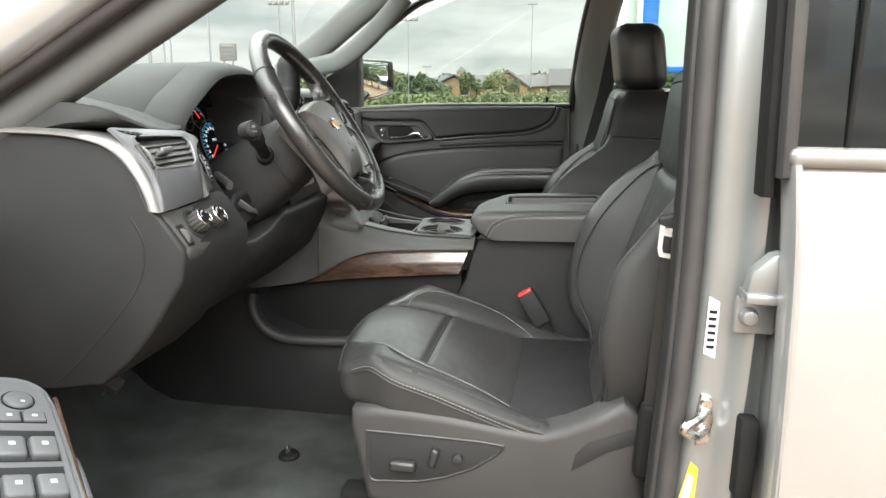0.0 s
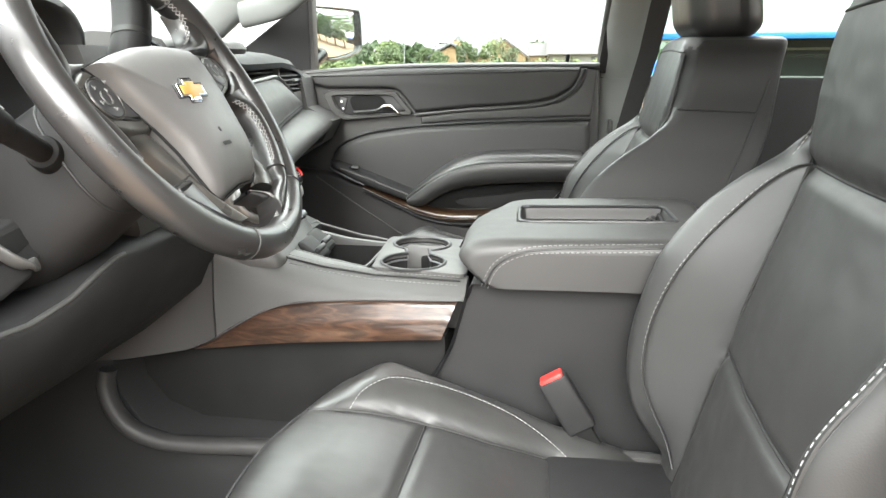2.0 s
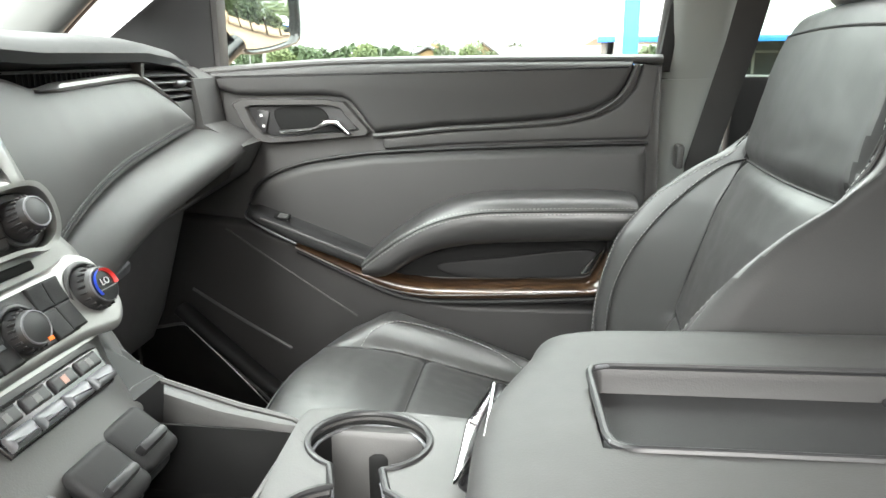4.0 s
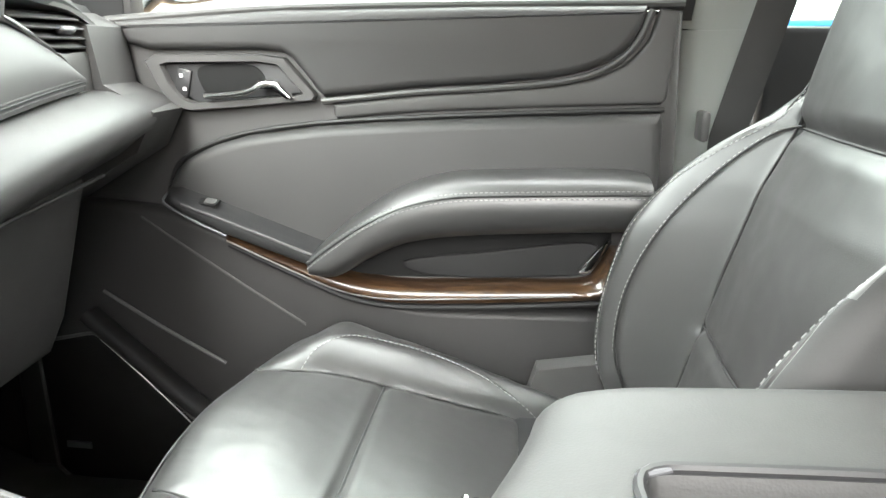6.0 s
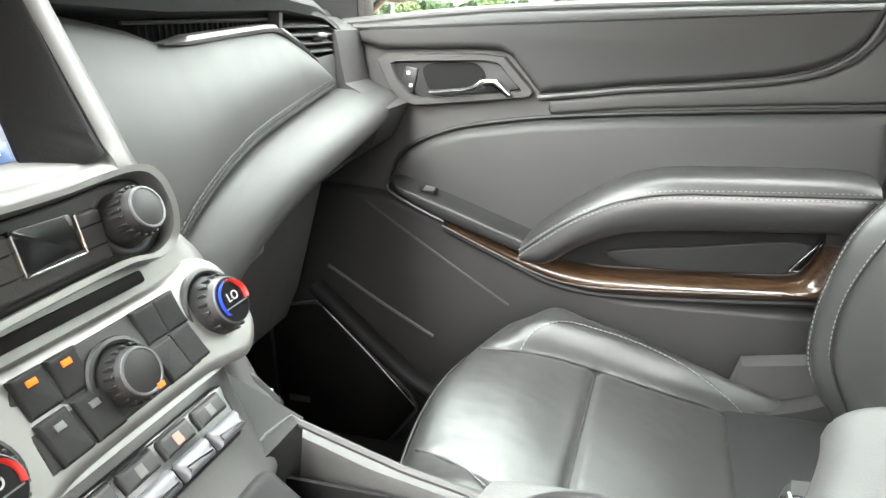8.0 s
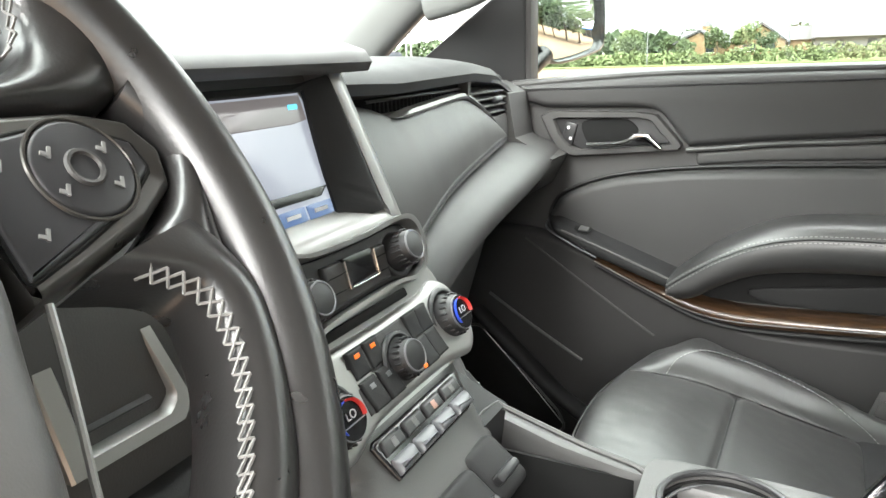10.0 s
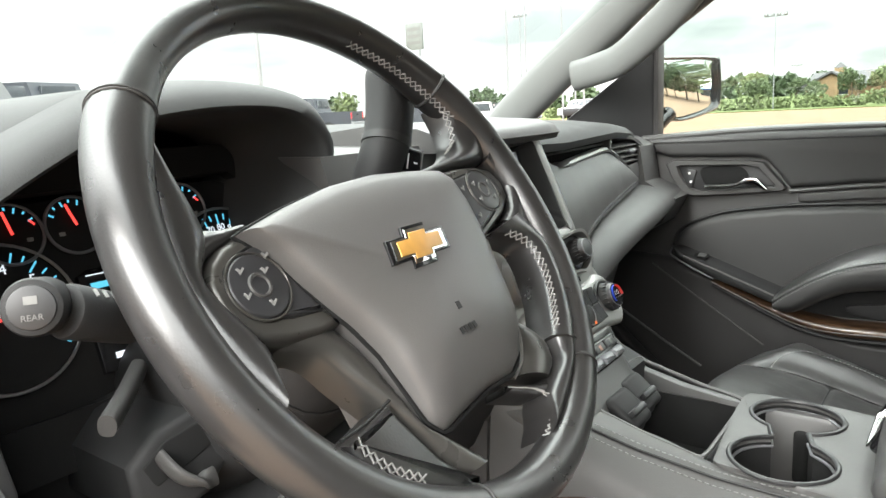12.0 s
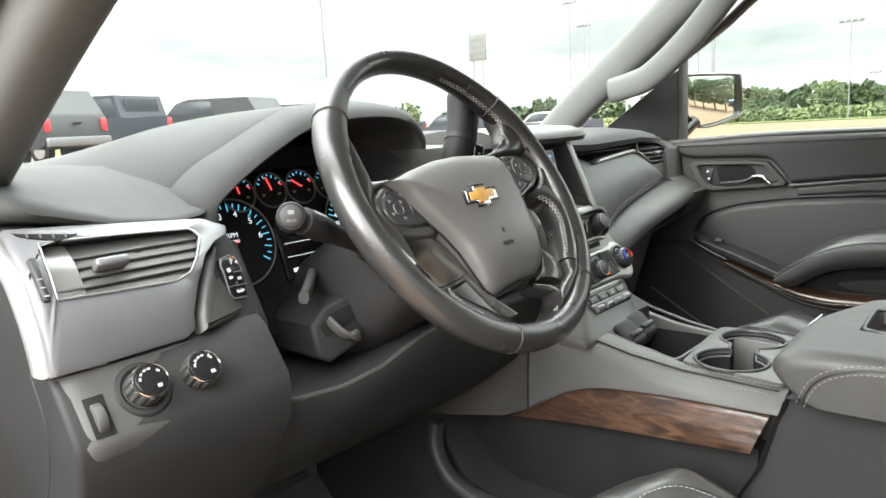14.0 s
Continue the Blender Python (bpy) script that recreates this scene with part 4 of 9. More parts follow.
tray = part("tray_rim", tube([Vector((p[0] - 0.06 * (p[1] - 0.03), p[1], tray_z(p[0]) + 0.0004)) for p in poly2(tray_way, 110)], 0.0028, 8, True), BUTTON, lid, "black moulded rim of the sunken tray")
part("tray_bright_end", tube(curve([(tx0 + 0.022 - 0.06 * (y - 0.03) - f, y, tray_z(tx0) + 0.0010) for y, f in ((ty0 - 0.001, 0.0), (ty0 + 0.006, 0.016), (ty0 + 0.016, 0.022), (ty1 - 0.016, 0.022), (ty1 - 0.006, 0.016), (ty1 + 0.001, 0.0))], 40), 0.0015, 8), SILVER_DARK, tray)
part("tray_mat", prism([(tx0 + 0.004, ty0 + 0.004), (tx1 - 0.010, ty0 + 0.004), (tx1 - 0.014, ty1 - 0.004), (tx0, ty1 - 0.004)], "z", 1.018, 1.0232, 0.001, 1, lambda c: Vector((c.x, c.y, c.z + 0.022 * (c.x + 0.09)))), PLASTIC_LOW, tray, "ribbed dark rubber mat")
for k in range(4):
    part("mat_rib", box(tx0 + 0.010, tx1 - 0.030, ty0 + 0.010 + 0.001 * k, ty0 + 0.0108 + 0.001 * k, 1.0225 + 0.001 * k, 1.027 + 0.001 * k, 0.0), BUTTON, tray)
for k in range(3):
    part("finger_step", box(tx1 - 0.030 + 0.008 * k, tx1 - 0.024 + 0.008 * k, ty0 + 0.006, ty1 - 0.006, 1.024, 1.0315 + 0.0035 * k, 0.0015), GLOSS_BLACK if k == 1 else BUTTON, tray)
LM = axes((-0.1655, 0.046, 1.0065), (-1, 0.0, 0.55), (0.0, 1, 0))
latch = part("lid_latch", block(LM, (0.086, 0.046, 0.016), 0.006, 3), GLOSS_BLACK, lid, "gloss black latch with a bright frame")
part("latch_bright_frame", tube([LM @ Vector((a, b, 0.0085)) for a, b in poly2([(-0.040, -0.019), (0.040, -0.019), (0.041, 0.0), (0.040, 0.020), (-0.040, 0.020), (-0.041, 0.0)], 60)], 0.0016, 6, True), CHROME, latch)


# front deck
def deck(x):
    return interp(x, ((-0.565, 1.066), (-0.53, 1.041), (-0.506, 1.021), (-0.45, 0.997), (-0.373, 0.981), (-0.297, 0.972), (-0.16, 0.968)))


WOOD_TOP = ((-0.80, 0.845), (-0.66, 0.845), (-0.575, 0.853), (-0.545, 0.865), (-0.511, 0.887), (-0.462, 0.915), (-0.408, 0.932), (-0.313, 0.941), (-0.16, 0.946))
deck_rings = []
for i in range(31):
    x = -0.550 + 0.390 * i / 30
    z, yl = deck(x), -0.074
    g_ = interp(x, ((-0.36, 0.032), (-0.31, 0.016)))
    zw = interp(x, WOOD_TOP) + 0.001
    deck_rings.append([(x, yl - 0.020, zw), (x, yl - 0.044, zw), (x, yl - 0.041, zw * 0.6 + z * 0.4 - 0.006), (x, yl - 0.034, zw * 0.25 + z * 0.75 - 0.012), (x, yl - 0.026, z - 0.015), (x, yl - 0.014, z - 0.006), (x, yl - 0.003, z - 0.0015), (x, yl + 0.006, z), (x, yl + g_ - 0.004, z - 0.0005), (x, yl + g_, z - 0.006), (x, yl + g_, z - 0.085)])
part("left_rail", loft(deck_rings), VINYL, console, "soft vinyl rail with double stitching", 50)


def deck_far(x):
    """The deck on the passenger's side, which sits lower by the foot of the stack."""
    return interp(x, ((-0.56, 1.075), (-0.53, 1.056), (-0.513, 1.036), (-0.503, 1.013), (-0.483, 0.990), (-0.455, 0.979), (-0.40, 0.971), (-0.33, 0.968), (-0.16, 0.966)))


def right_edge(x):
    """The passenger side of the deck, drawn in at the bin."""
    return interp(x, ((-0.56, 0.146), (-0.50, 0.152), (-0.45, 0.147), (-0.40, 0.137), (-0.345, 0.127), (-0.30, 0.124), (-0.16, 0.128)))


rings = []
for i in range(41):
    x = -0.550 + 0.390 * i / 40
    z, yr = deck_far(x), right_edge(x)
    rings.append([(x, yr + 0.030, z - 0.085), (x, yr + 0.022, z - 0.040), (x, yr + 0.013, z - 0.014), (x, yr + 0.004, z - 0.003), (x, yr - 0.006, z), (x, yr - 0.013, z - 0.001), (x, yr - 0.016, z - 0.006), (x, yr - 0.016, z - 0.085)])
part("right_rail", loft(rings), VINYL, console)
rail_ln = [Vector((x, -0.0815, deck(x) - 0.0024)) for x in [-0.505 + 0.335 * k / 40 for k in range(41)]]
part("stitching", stitches([p + Vector((0, 0.0050, 0.0030)) for p in rail_ln], 0.0006), RIM_THREAD, console, kind="stuff")
part("stitching", stitches([p + Vector((0, -0.0090, -0.0050)) for p in rail_ln], 0.0006), RIM_THREAD, console, kind="stuff")
part("rail_seam", tube([p + Vector((0, -0.002, 0.0002)) for p in rail_ln], 0.0016, 6), SEAM, console)
part("bin_floor", box(-0.50, -0.31, -0.048, 0.115, 0.893, 0.899, 0.0), BLACK, console)
part("bin_front_wall", prism([(-0.448, 0.996), (-0.505, 1.022), (-0.505, 0.89), (-0.462, 0.89)], "y", -0.048, 0.130, 0.0), PLASTIC_LOW, console)
part("bin_liner", box(-0.47, -0.312, 0.110, 0.113, 0.894, 0.962, 0.0), BLACK, console)
part("bin_liner", box(-0.47, -0.312, -0.0445, -0.0415, 0.894, 0.966, 0.0), BLACK, console)
part("bin_rear_wall", box(-0.318, -0.310, -0.05, 0.112, 0.893, 0.966, 0.002), PLASTIC_LOW, console)
part("bin_rim", tube([Vector((p[0], p[1], deck(p[0]) - 0.002)) for p in poly2([(-0.447, -0.040), (-0.318, -0.058), (-0.316, -0.04), (-0.318, 0.106), (-0.33, 0.113), (-0.40, 0.120), (-0.455, 0.126), (-0.458, 0.10), (-0.450, 0.0)], 90)], 0.0026, 6, True), VINYL, console)
for y, x in ((0.052, -0.424), (0.0, -0.416)):
    cap = part("socket_cover", block(axes((x, y - 0.006, 0.983), (0.62, -0.12, 0.78), (0, 1, 0.0)), (0.044, 0.046, 0.016), 0.007, 4), PLASTIC_LOW, console, "hinged dark grey power socket cover")
    part("cover_neck", block(axes((x - 0.008, y - 0.004, 0.966), (0.62, -0.12, 0.78), (0, 1, 0.0)), (0.041, 0.042, 0.020), 0.006, 3), PLASTIC_LOW, cap)
    part("cover_tab", block(axes((x + 0.010, y - 0.008, 0.9835), (0.62, -0.12, 0.78), (0, 1, 0.0)), (0.030, 0.008, 0.018), 0.003, 2), BUTTON, cap)
# cup holders
CUPS = ((-0.250, -0.026, 0.0485), (-0.258, 0.083, 0.0465))
near_arc = [(CUPS[0][0] + CUPS[0][2] * math.sin(a), CUPS[0][1] - CUPS[0][2] * math.cos(a)) for a in [radians(-156 + 312 * k / 35) for k in range(36)]]
far_arc = [(CUPS[1][0] - CUPS[1][2] * math.sin(a), CUPS[1][1] + CUPS[1][2] * 0.94 * math.cos(a)) for a in [radians(-156 + 312 * k / 35) for k in range(36)]]
well = near_arc + far_arc
cz = lambda x: 0.9695 - 0.02 * (x + 0.26)
panel = part("cup_panel", ring_plate([(-0.318, 0.05), (-0.309, -0.030), (-0.305, -0.062), (-0.297, -0.068), (-0.170, -0.076), (-0.164, -0.070), (-0.164, 0.124), (-0.170, 0.130), (-0.260, 0.133), (-0.300, 0.131), (-0.318, 0.126), (-0.322, 0.112)],
     well, lambda p, h: (p[0], p[1], cz(p[0]) + h), 0.0055, 160, 0.001), VINYL, console, "satin grey cup holder panel")
part("cup_bead", tube([Vector((x, y, cz(x) + 0.0062)) for x, y in well], 0.0028, 8, True), BUTTON, panel)
part("cup_inner_bead", tube([Vector((x + (-0.251 - x) * 0.05, y + (0.03 - y) * 0.03, cz(x) - 0.004)) for x, y in well], 0.0016, 6, True), SILVER_DARK, panel)
part("cup_well", loft([[(x, y, cz(x)) for x, y in well], [(x, y, 0.862) for x, y in well]][::-1], caps=False), BLACK, panel)
part("cup_floor", prism(well, "z", 0.855, 0.861, 0), BLACK, panel)
part("cup_grip", soft((0.011, 0.009, 0.036), 0.0088, (8, 8, 10), lambda p: p + Vector((-0.258, 0.116, 0.916))), BLACK, panel, "rubber cup grip")
# wood flank
wu = [(-0.570, 0.852), (-0.545, 0.864), (-0.511, 0.886), (-0.462, 0.914), (-0.408, 0.931), (-0.313, 0.940), (-0.169, 0.946)]
wd = [(-0.572, 0.850), (-0.53, 0.8555), (-0.466, 0.8645), (-0.40, 0.8715), (-0.316, 0.8785), (-0.25, 0.884), (-0.192, 0.8885)]
a_, b_ = curve([(x, 0, z) for x, z in wu], 48), curve([(x, 0, z) for x, z in wd], 48)
rings = []
for p, q in zip(a_, b_):
    rings.append([(p.x, -0.085, p.z), (p.x, -0.108, p.z), (p.x * 0.93 + q.x * 0.07, -0.115, p.z * 0.93 + q.z * 0.07), (p.x * 0.85 + q.x * 0.15, -0.118, p.z * 0.85 + q.z * 0.15), (p.x * 0.62 + q.x * 0.38, -0.1185, p.z * 0.62 + q.z * 0.38), (p.x * 0.57 + q.x * 0.43, -0.1205, p.z * 0.57 + q.z * 0.43), (p.x * 0.3 + q.x * 0.7, -0.1215, p.z * 0.3 + q.z * 0.7), (q.x, -0.120, q.z), (q.x, -0.085, q.z)])
flank = part("wood_flank", loft(rings), WOOD, console, "glossy brown burl wood trim", 50)
# silver cord painted in for the gloss along the rounded top edge
part("bright_line", tube([p.lerp(q, 0.02) + Vector((0, -0.1125, 0)) for p, q in zip(a_, b_)], 0.0011, 6), SILVER_DARK, flank)
side = []
for i in range(37):
    x = -0.80 + 0.266 * i / 36
    zt = interp(x, ((-0.80, 0.98), (-0.65, 0.995), (-0.53, 0.985), (-0.46, 0.960), (-0.40, 0.948), (-0.16, 0.944)))
    zb = interp(x, WOOD_TOP)
    k_ = smooth01(-0.5, -0.75, x)
    side.append([(x, -0.104 - 0.03 * k_, zt + 0.006), (x, -0.113 - 0.03 * k_, zt), (x, -0.119 - 0.05 * k_, (zt + zb) / 2), (x, -0.120 - 0.062 * k_, zb + 0.001), (x, -0.070, zb), (x, -0.066, zt)])
# darker than the rail above: the footwell's shade is put into the colour
part("upper_flank", loft(side), PLASTIC_MID, console)
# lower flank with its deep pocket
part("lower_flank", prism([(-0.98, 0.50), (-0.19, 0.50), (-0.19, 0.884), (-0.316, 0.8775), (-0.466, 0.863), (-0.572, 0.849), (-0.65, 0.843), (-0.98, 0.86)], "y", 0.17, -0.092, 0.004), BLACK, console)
rib = curve([(-0.674, -0.184, 0.838), (-0.677, -0.188, 0.815), (-0.668, -0.194, 0.787), (-0.646, -0.194, 0.755), (-0.610, -0.190, 0.735), (-0.56, -0.184, 0.727), (-0.45, -0.172, 0.726), (-0.30, -0.158, 0.727), (-0.18, -0.148, 0.728)], 60)
# paler plastic than the kick panel imitates the light on the rib
part("flank_rib", sweep(rib, oval(0.011, 0.014)), PLASTIC_MID, console, "rounded rib round the side pocket")
part("kick_panel", prism([(-1.05, 0.50), (-0.19, 0.50), (-0.19, 0.726), (-0.58, 0.725), (-0.64, 0.748), (-0.672, 0.79), (-0.678, 0.845), (-1.05, 0.87)], "y", 0.17, -0.165, 0.008), PLASTIC_LOW, console)
place = BODY

# ---- front seats ----
def matt_sides(ob):
    """The sides of a seat are covered in matt vinyl instead of leather."""
    ob.data.materials.append(SEAT_VINYL)
    for face in ob.data.polygons:
        if face.normal.y * face.center.y > 0 and abs(face.normal.y) > 0.5:
            face.material_index = 1


def front_seat(dx, ay, label, mirror, drop=0.0, recline=0.0, worn=False):
    """A leather seat moved by dx along the car, about y = ay; mirror is 1 where the outer side lies towards -y; drop lowers the back, recline leans its top away; worn flattens the outer wing."""
    s = thing("front_seat", (dx - 0.10, ay, FLOOR), label, "car seat", "front seats")
    cx, L, Wd = dx - 0.111, 0.241, 0.252
    crest = ((-0.37, 0.848), (-0.345, 0.855), (-0.315, 0.858), (-0.27, 0.853), (-0.20, 0.836), (-0.12, 0.810), (-0.03, 0.777), (0.04, 0.756), (0.15, 0.742))
    split = lambda x: glide(x, ((-0.36, 0.50), (-0.285, 0.53), (-0.20, 0.58), (-0.10, 0.66), (-0.03, 0.74), (0.15, 0.80)))

    def top(u, v):
        """Height of the cushion at u (-1 front, 1 rear), v (-1..1 across)."""
        x = cx - dx + u * L
        k, av = split(x), abs(v)
        z = glide(x, crest) - 0.004 * v * v
        z += 0.028 * smooth01(k - 0.06, k + 0.20, av) * smooth01(-0.345, -0.255, x) * smooth01(0.16, 0.02, x)
        z -= 0.010 * smooth01(0.88, 1.0, av) * smooth01(-0.30, -0.2, x)
        z -= 0.006 * math.exp(-((av - k) / 0.030) ** 2) * smooth01(-0.34, -0.29, x)
        for xs, deep in ((-0.188, 0.0062), (-0.026, 0.0055)):
            z -= deep * math.exp(-((x - xs) / 0.0055) ** 2) * smooth01(k + 0.04, k - 0.04, av)
        z += 0.006 * smooth01(k, 0.05, av) * (smooth01(-0.20, -0.26, x) + 0.7 * math.exp(-((x + 0.107) / 0.05) ** 2))
        z += 0.0012 * noise.noise((u * 5 + dx * 5, v * 3 + ay * 7, 0.3)) + 0.0005 * noise.noise((u * 16 + ay * 3, v * 8, 1.3)) + 0.0004 * noise.noise((u * 9, v * 34 + dx * 3, 2.3))
        z += 0.0012 * max(0.0, noise.noise((u * 26 + v * 9, v * 5 - u * 4, ay * 4)) - 0.10) * smooth01(0.1, 0.5, abs(v)) * smooth01(-0.9, 0.0, u)
        return z

    wide = lambda u: 1.0 - 0.10 * smooth01(-0.45, -1.0, u)
    nose = lambda u, v: 0.034 * v * v * smooth01(-0.3, -1, u)

    def bend(p):
        u, v = p.x / L, p.y / Wd
        k = (p.z + 0.045) / 0.09
        zb = 0.784 - 0.030 * smooth01(-1.0, 0.6, u)
        return Vector((cx + p.x + nose(u, v) + 0.010 * smooth01(0.5, 0.0, k) * smooth01(-0.6, -1, u), ay + p.y * wide(u), zb + (top(u, v) - zb) * k))

    cushion = part("seat_cushion", soft((L, Wd, 0.045), 0.020, (110, 96, 12), bend), LEATHER, s, smooth=60)
    matt_sides(cushion)

    def on(x, v, lift=0.0):
        u = (x - cx + dx) / L
        return Vector((dx + x + nose(u, v), ay + v * Wd * wide(u), top(u, v) + lift))

    for sg in (-1, 1):
        ln = curve([on(x, sg * split(x), 0.0004) for x in (-0.338, -0.31, -0.285, -0.24, -0.20, -0.15, -0.10, -0.06, -0.03, 0.03, 0.10)], 90)
        part("seam", tube(ln, 0.0016, 6), SEAM, cushion)
        ln = curve([on(x, sg * v, 0.0020) for x, v in ((-0.286, 0.535), (-0.275, 0.63), (-0.245, 0.73), (-0.20, 0.795), (-0.14, 0.825), (-0.08, 0.825), (-0.03, 0.795), (0.0, 0.75), (0.025, 0.70))], 130)
        part("stitching", stitches(ln, 0.00055), SEAT_THREAD, cushion, kind="stuff")
        part("seam", tube([p + Vector((0, sg * 0.004, -0.0012)) for p in ln], 0.0013, 6), SEAM, cushion)
    for x in (-0.188, -0.026):
        part("seam", tube([on(x, split(x) * (-1 + 2 * k / 30), 0.0004) for k in range(31)], 0.0016, 6), SEAM, cushion)
    for sg in (-1, 1):
        for dz, thick in ((-0.008, 0), (-0.015, 1)):
            ln = curve([on(x, sg * 0.995, dz - 0.006 * smooth01(-0.34, -0.30, x)) + Vector((0, sg * 0.0016, 0)) for x in (-0.325, -0.28, -0.22, -0.15, -0.08, -0.02, 0.03, 0.08)], 110)
            part("seam" if thick else "stitching", tube(ln, 0.0015, 6) if thick else stitches(ln, 0.00055), SEAM if thick else SEAT_THREAD, cushion, kind="" if thick else "stuff")
    front = curve([on(-0.3515, v, -0.011) + Vector((-0.0015, 0, 0)) for v in (-0.96, -0.6, -0.2, 0.2, 0.6, 0.96)], 60)
    part("front_seam", tube(front, 0.0016, 6), SEAM, cushion)

    # backrest: a flat shoulder panel above a sunken middle between deep wings
    Z0, Z1, BW, BT = 0.735, 1.335, 0.243, 0.088
    BZ, BH = (Z0 + Z1) / 2, (Z1 - Z0) / 2
    spine = lambda z: glide(z, ((0.735, 0.098), (0.83, 0.127), (0.945, 0.160), (1.05, 0.192), (1.16, 0.226), (1.24, 0.238), (1.30, 0.246), (1.34, 0.258))) + recline * max(0.0, z - 1.10)
    half = lambda z: glide(z, ((0.735, 0.195), (0.80, 0.218), (0.86, 0.236), (0.93, 0.244), (1.02, 0.242), (1.10, 0.230), (1.16, 0.208), (1.20, 0.201), (1.27, 0.197), (1.31, 0.180), (1.335, 0.150)))
    full = ((0.735, 0.0), (0.785, 0.006), (0.805, 0.028), (0.845, 0.064), (0.90, 0.088), (0.95, 0.098), (1.00, 0.100), (1.045, 0.098), (1.085, 0.086), (1.16, 0.060), (1.20, 0.032), (1.235, 0.004), (1.26, 0.0), (1.34, 0.0))
    flat = ((0.735, 0.0), (0.82, 0.002), (0.86, 0.018), (0.90, 0.037), (0.95, 0.051), (1.03, 0.060), (1.08, 0.044), (1.16, 0.016), (1.20, 0.006), (1.235, 0.0), (1.34, 0.0))
    wing = lambda z, y: glide(z, flat if worn and y * mirror < 0 else full)
    inner = lambda z: glide(z, ((0.735, 0.150), (0.85, 0.158), (0.945, 0.163), (1.05, 0.166), (1.16, 0.170), (1.20, 0.176), (1.235, 0.186), (1.34, 0.30)))

    def face(z, y):
        """How far the face stands forward of the spine, y from the seat's middle."""
        a, k, h = abs(y), inner(z), half(z)
        f = wing(z, y) * smooth01(k - 0.006, k + 0.058, a) * (1 - 0.12 * smooth01(h - 0.012, h, a))
        f -= 0.022 * smooth01(h - 0.035, h, a) * smooth01(1.14, 1.20, z)
        f -= 0.0065 * math.exp(-((a - k) / 0.008) ** 2) * smooth01(1.235, 1.19, z)
        f -= 0.0085 * math.exp(-((z - 1.160) / 0.008) ** 2) * smooth01(k + 0.01, k - 0.01, a)
        f -= 0.0060 * math.exp(-((z - 0.945) / 0.007) ** 2) * smooth01(k + 0.01, k - 0.01, a)
        f += 0.010 * smooth01(k, 0.03, a) * (0.6 + 0.4 * math.exp(-((z - 1.05) / 0.07) ** 2)) + 0.006 * smooth01(1.165, 1.185, z)
        return f + 0.0010 * noise.noise((z * 14, y * 12, dx * 9 + ay)) + 0.0006 * noise.noise((z * 48, y * 30, ay * 5))

    lift_top = lambda y, z: 0.010 * (1 - (y / 0.2) ** 2) * smooth01(1.24, 1.335, z)

    def bend_back(p):
        z = BZ + p.z
        y = p.y / BW * half(z)
        fwd = 0.5 - p.x / (2 * BT)
        x = dx + spine(z) + BT + p.x - face(z, y) * smooth01(0.0, 1.0, fwd) - 0.020 * smooth01(1.15, 1.32, z) * (1 - fwd)
        return Vector((x, ay + y, z - drop + lift_top(y, z)))

    back = part("backrest", soft((BT, BW, BH), 0.013, (18, 100, 130), bend_back), LEATHER, s, smooth=60)
    matt_sides(back)

    def onb(z, y, lift=0.0008):
        return Vector((dx + spine(z) - face(z, y) - lift, ay + y, z - drop + lift_top(y, z)))

    for sg in (-1, 1):
        part("seam", tube(curve([onb(z, sg * inner(z)) for z in (0.77, 0.82, 0.88, 0.945, 1.0, 1.05, 1.10, 1.145, 1.17, 1.20, 1.225)], 100), 0.0016, 6), SEAM, back)
        arc = curve([onb(z, sg * y, 0.0022) for z, y in ((1.162, 0.171), (1.157, 0.179), (1.140, 0.188), (1.11, 0.195), (1.07, 0.200), (1.02, 0.203), (0.96, 0.204), (0.90, 0.200), (0.86, 0.192), (0.82, 0.178), (0.79, 0.163))], 150)
        part("stitching", stitches(arc, 0.00055), SEAT_THREAD, back, kind="stuff")
        part("seam", tube([p + Vector((0.001, sg * -0.004, 0)) for p in arc], 0.0015, 6), SEAM, back)
        edge = curve([onb(z, sg * (half(z) - 0.016 - 0.006 * smooth01(1.12, 1.2, z)), 0.0012) for z in ((1.17, 1.18) if worn and sg == mirror else (0.80, 0.86, 0.92, 0.98, 1.04, 1.09, 1.13, 1.165, 1.18)) + (1.21, 1.25, 1.285, 1.308)], 70 if worn and sg == mirror else 200)
        part("stitching", stitches(edge, 0.00055), SEAT_THREAD, back, kind="stuff")
        part("edge_piping", tube([p + Vector((0.001, sg * 0.004, 0)) for p in edge], 0.0020, 6), SEAM, back)
        for z_lo, z_hi, off in ((0.79, 1.165, 0.052), (0.79, 1.27, 0.142))[0 if sg == -mirror else 1:]:
            ln = [Vector((dx + spine(z) + off - wing(z, sg) * 0.45 * (off < 0.1), ay + sg * (half(z) + 0.0006), z - drop)) for z in [z_lo + (z_hi - z_lo) * k / 50 for k in range(51)]]
            part("side_seam", tube(ln, 0.0017, 6), SEAM, back)
        part("shoulder_seam", tube([Vector((dx + spine(1.222) + o, ay + sg * (half(1.222) + 0.0003), 1.222 - 0.04 * o - drop)) for o in (0.012, 0.05, 0.10, 0.142)], 0.0013, 6), SEAM, back)
    part("top_piping", tube([onb(1.312, y, 0.0002) for y in [-0.155 + 0.31 * k / 40 for k in range(41)]], 0.0018, 6), SEAM, back)
    for z in (1.160, 0.945):
        part("seam", tube([onb(z, inner(z) * (-1 + 2 * k / 30), 0.0003) for k in range(31)], 0.0016, 6), SEAM, back)
    # headrest
    hx, hz = dx + 0.338, 1.428 - drop

    def bend_head(p):
        q, v = p.z / 0.088, p.y / 0.135
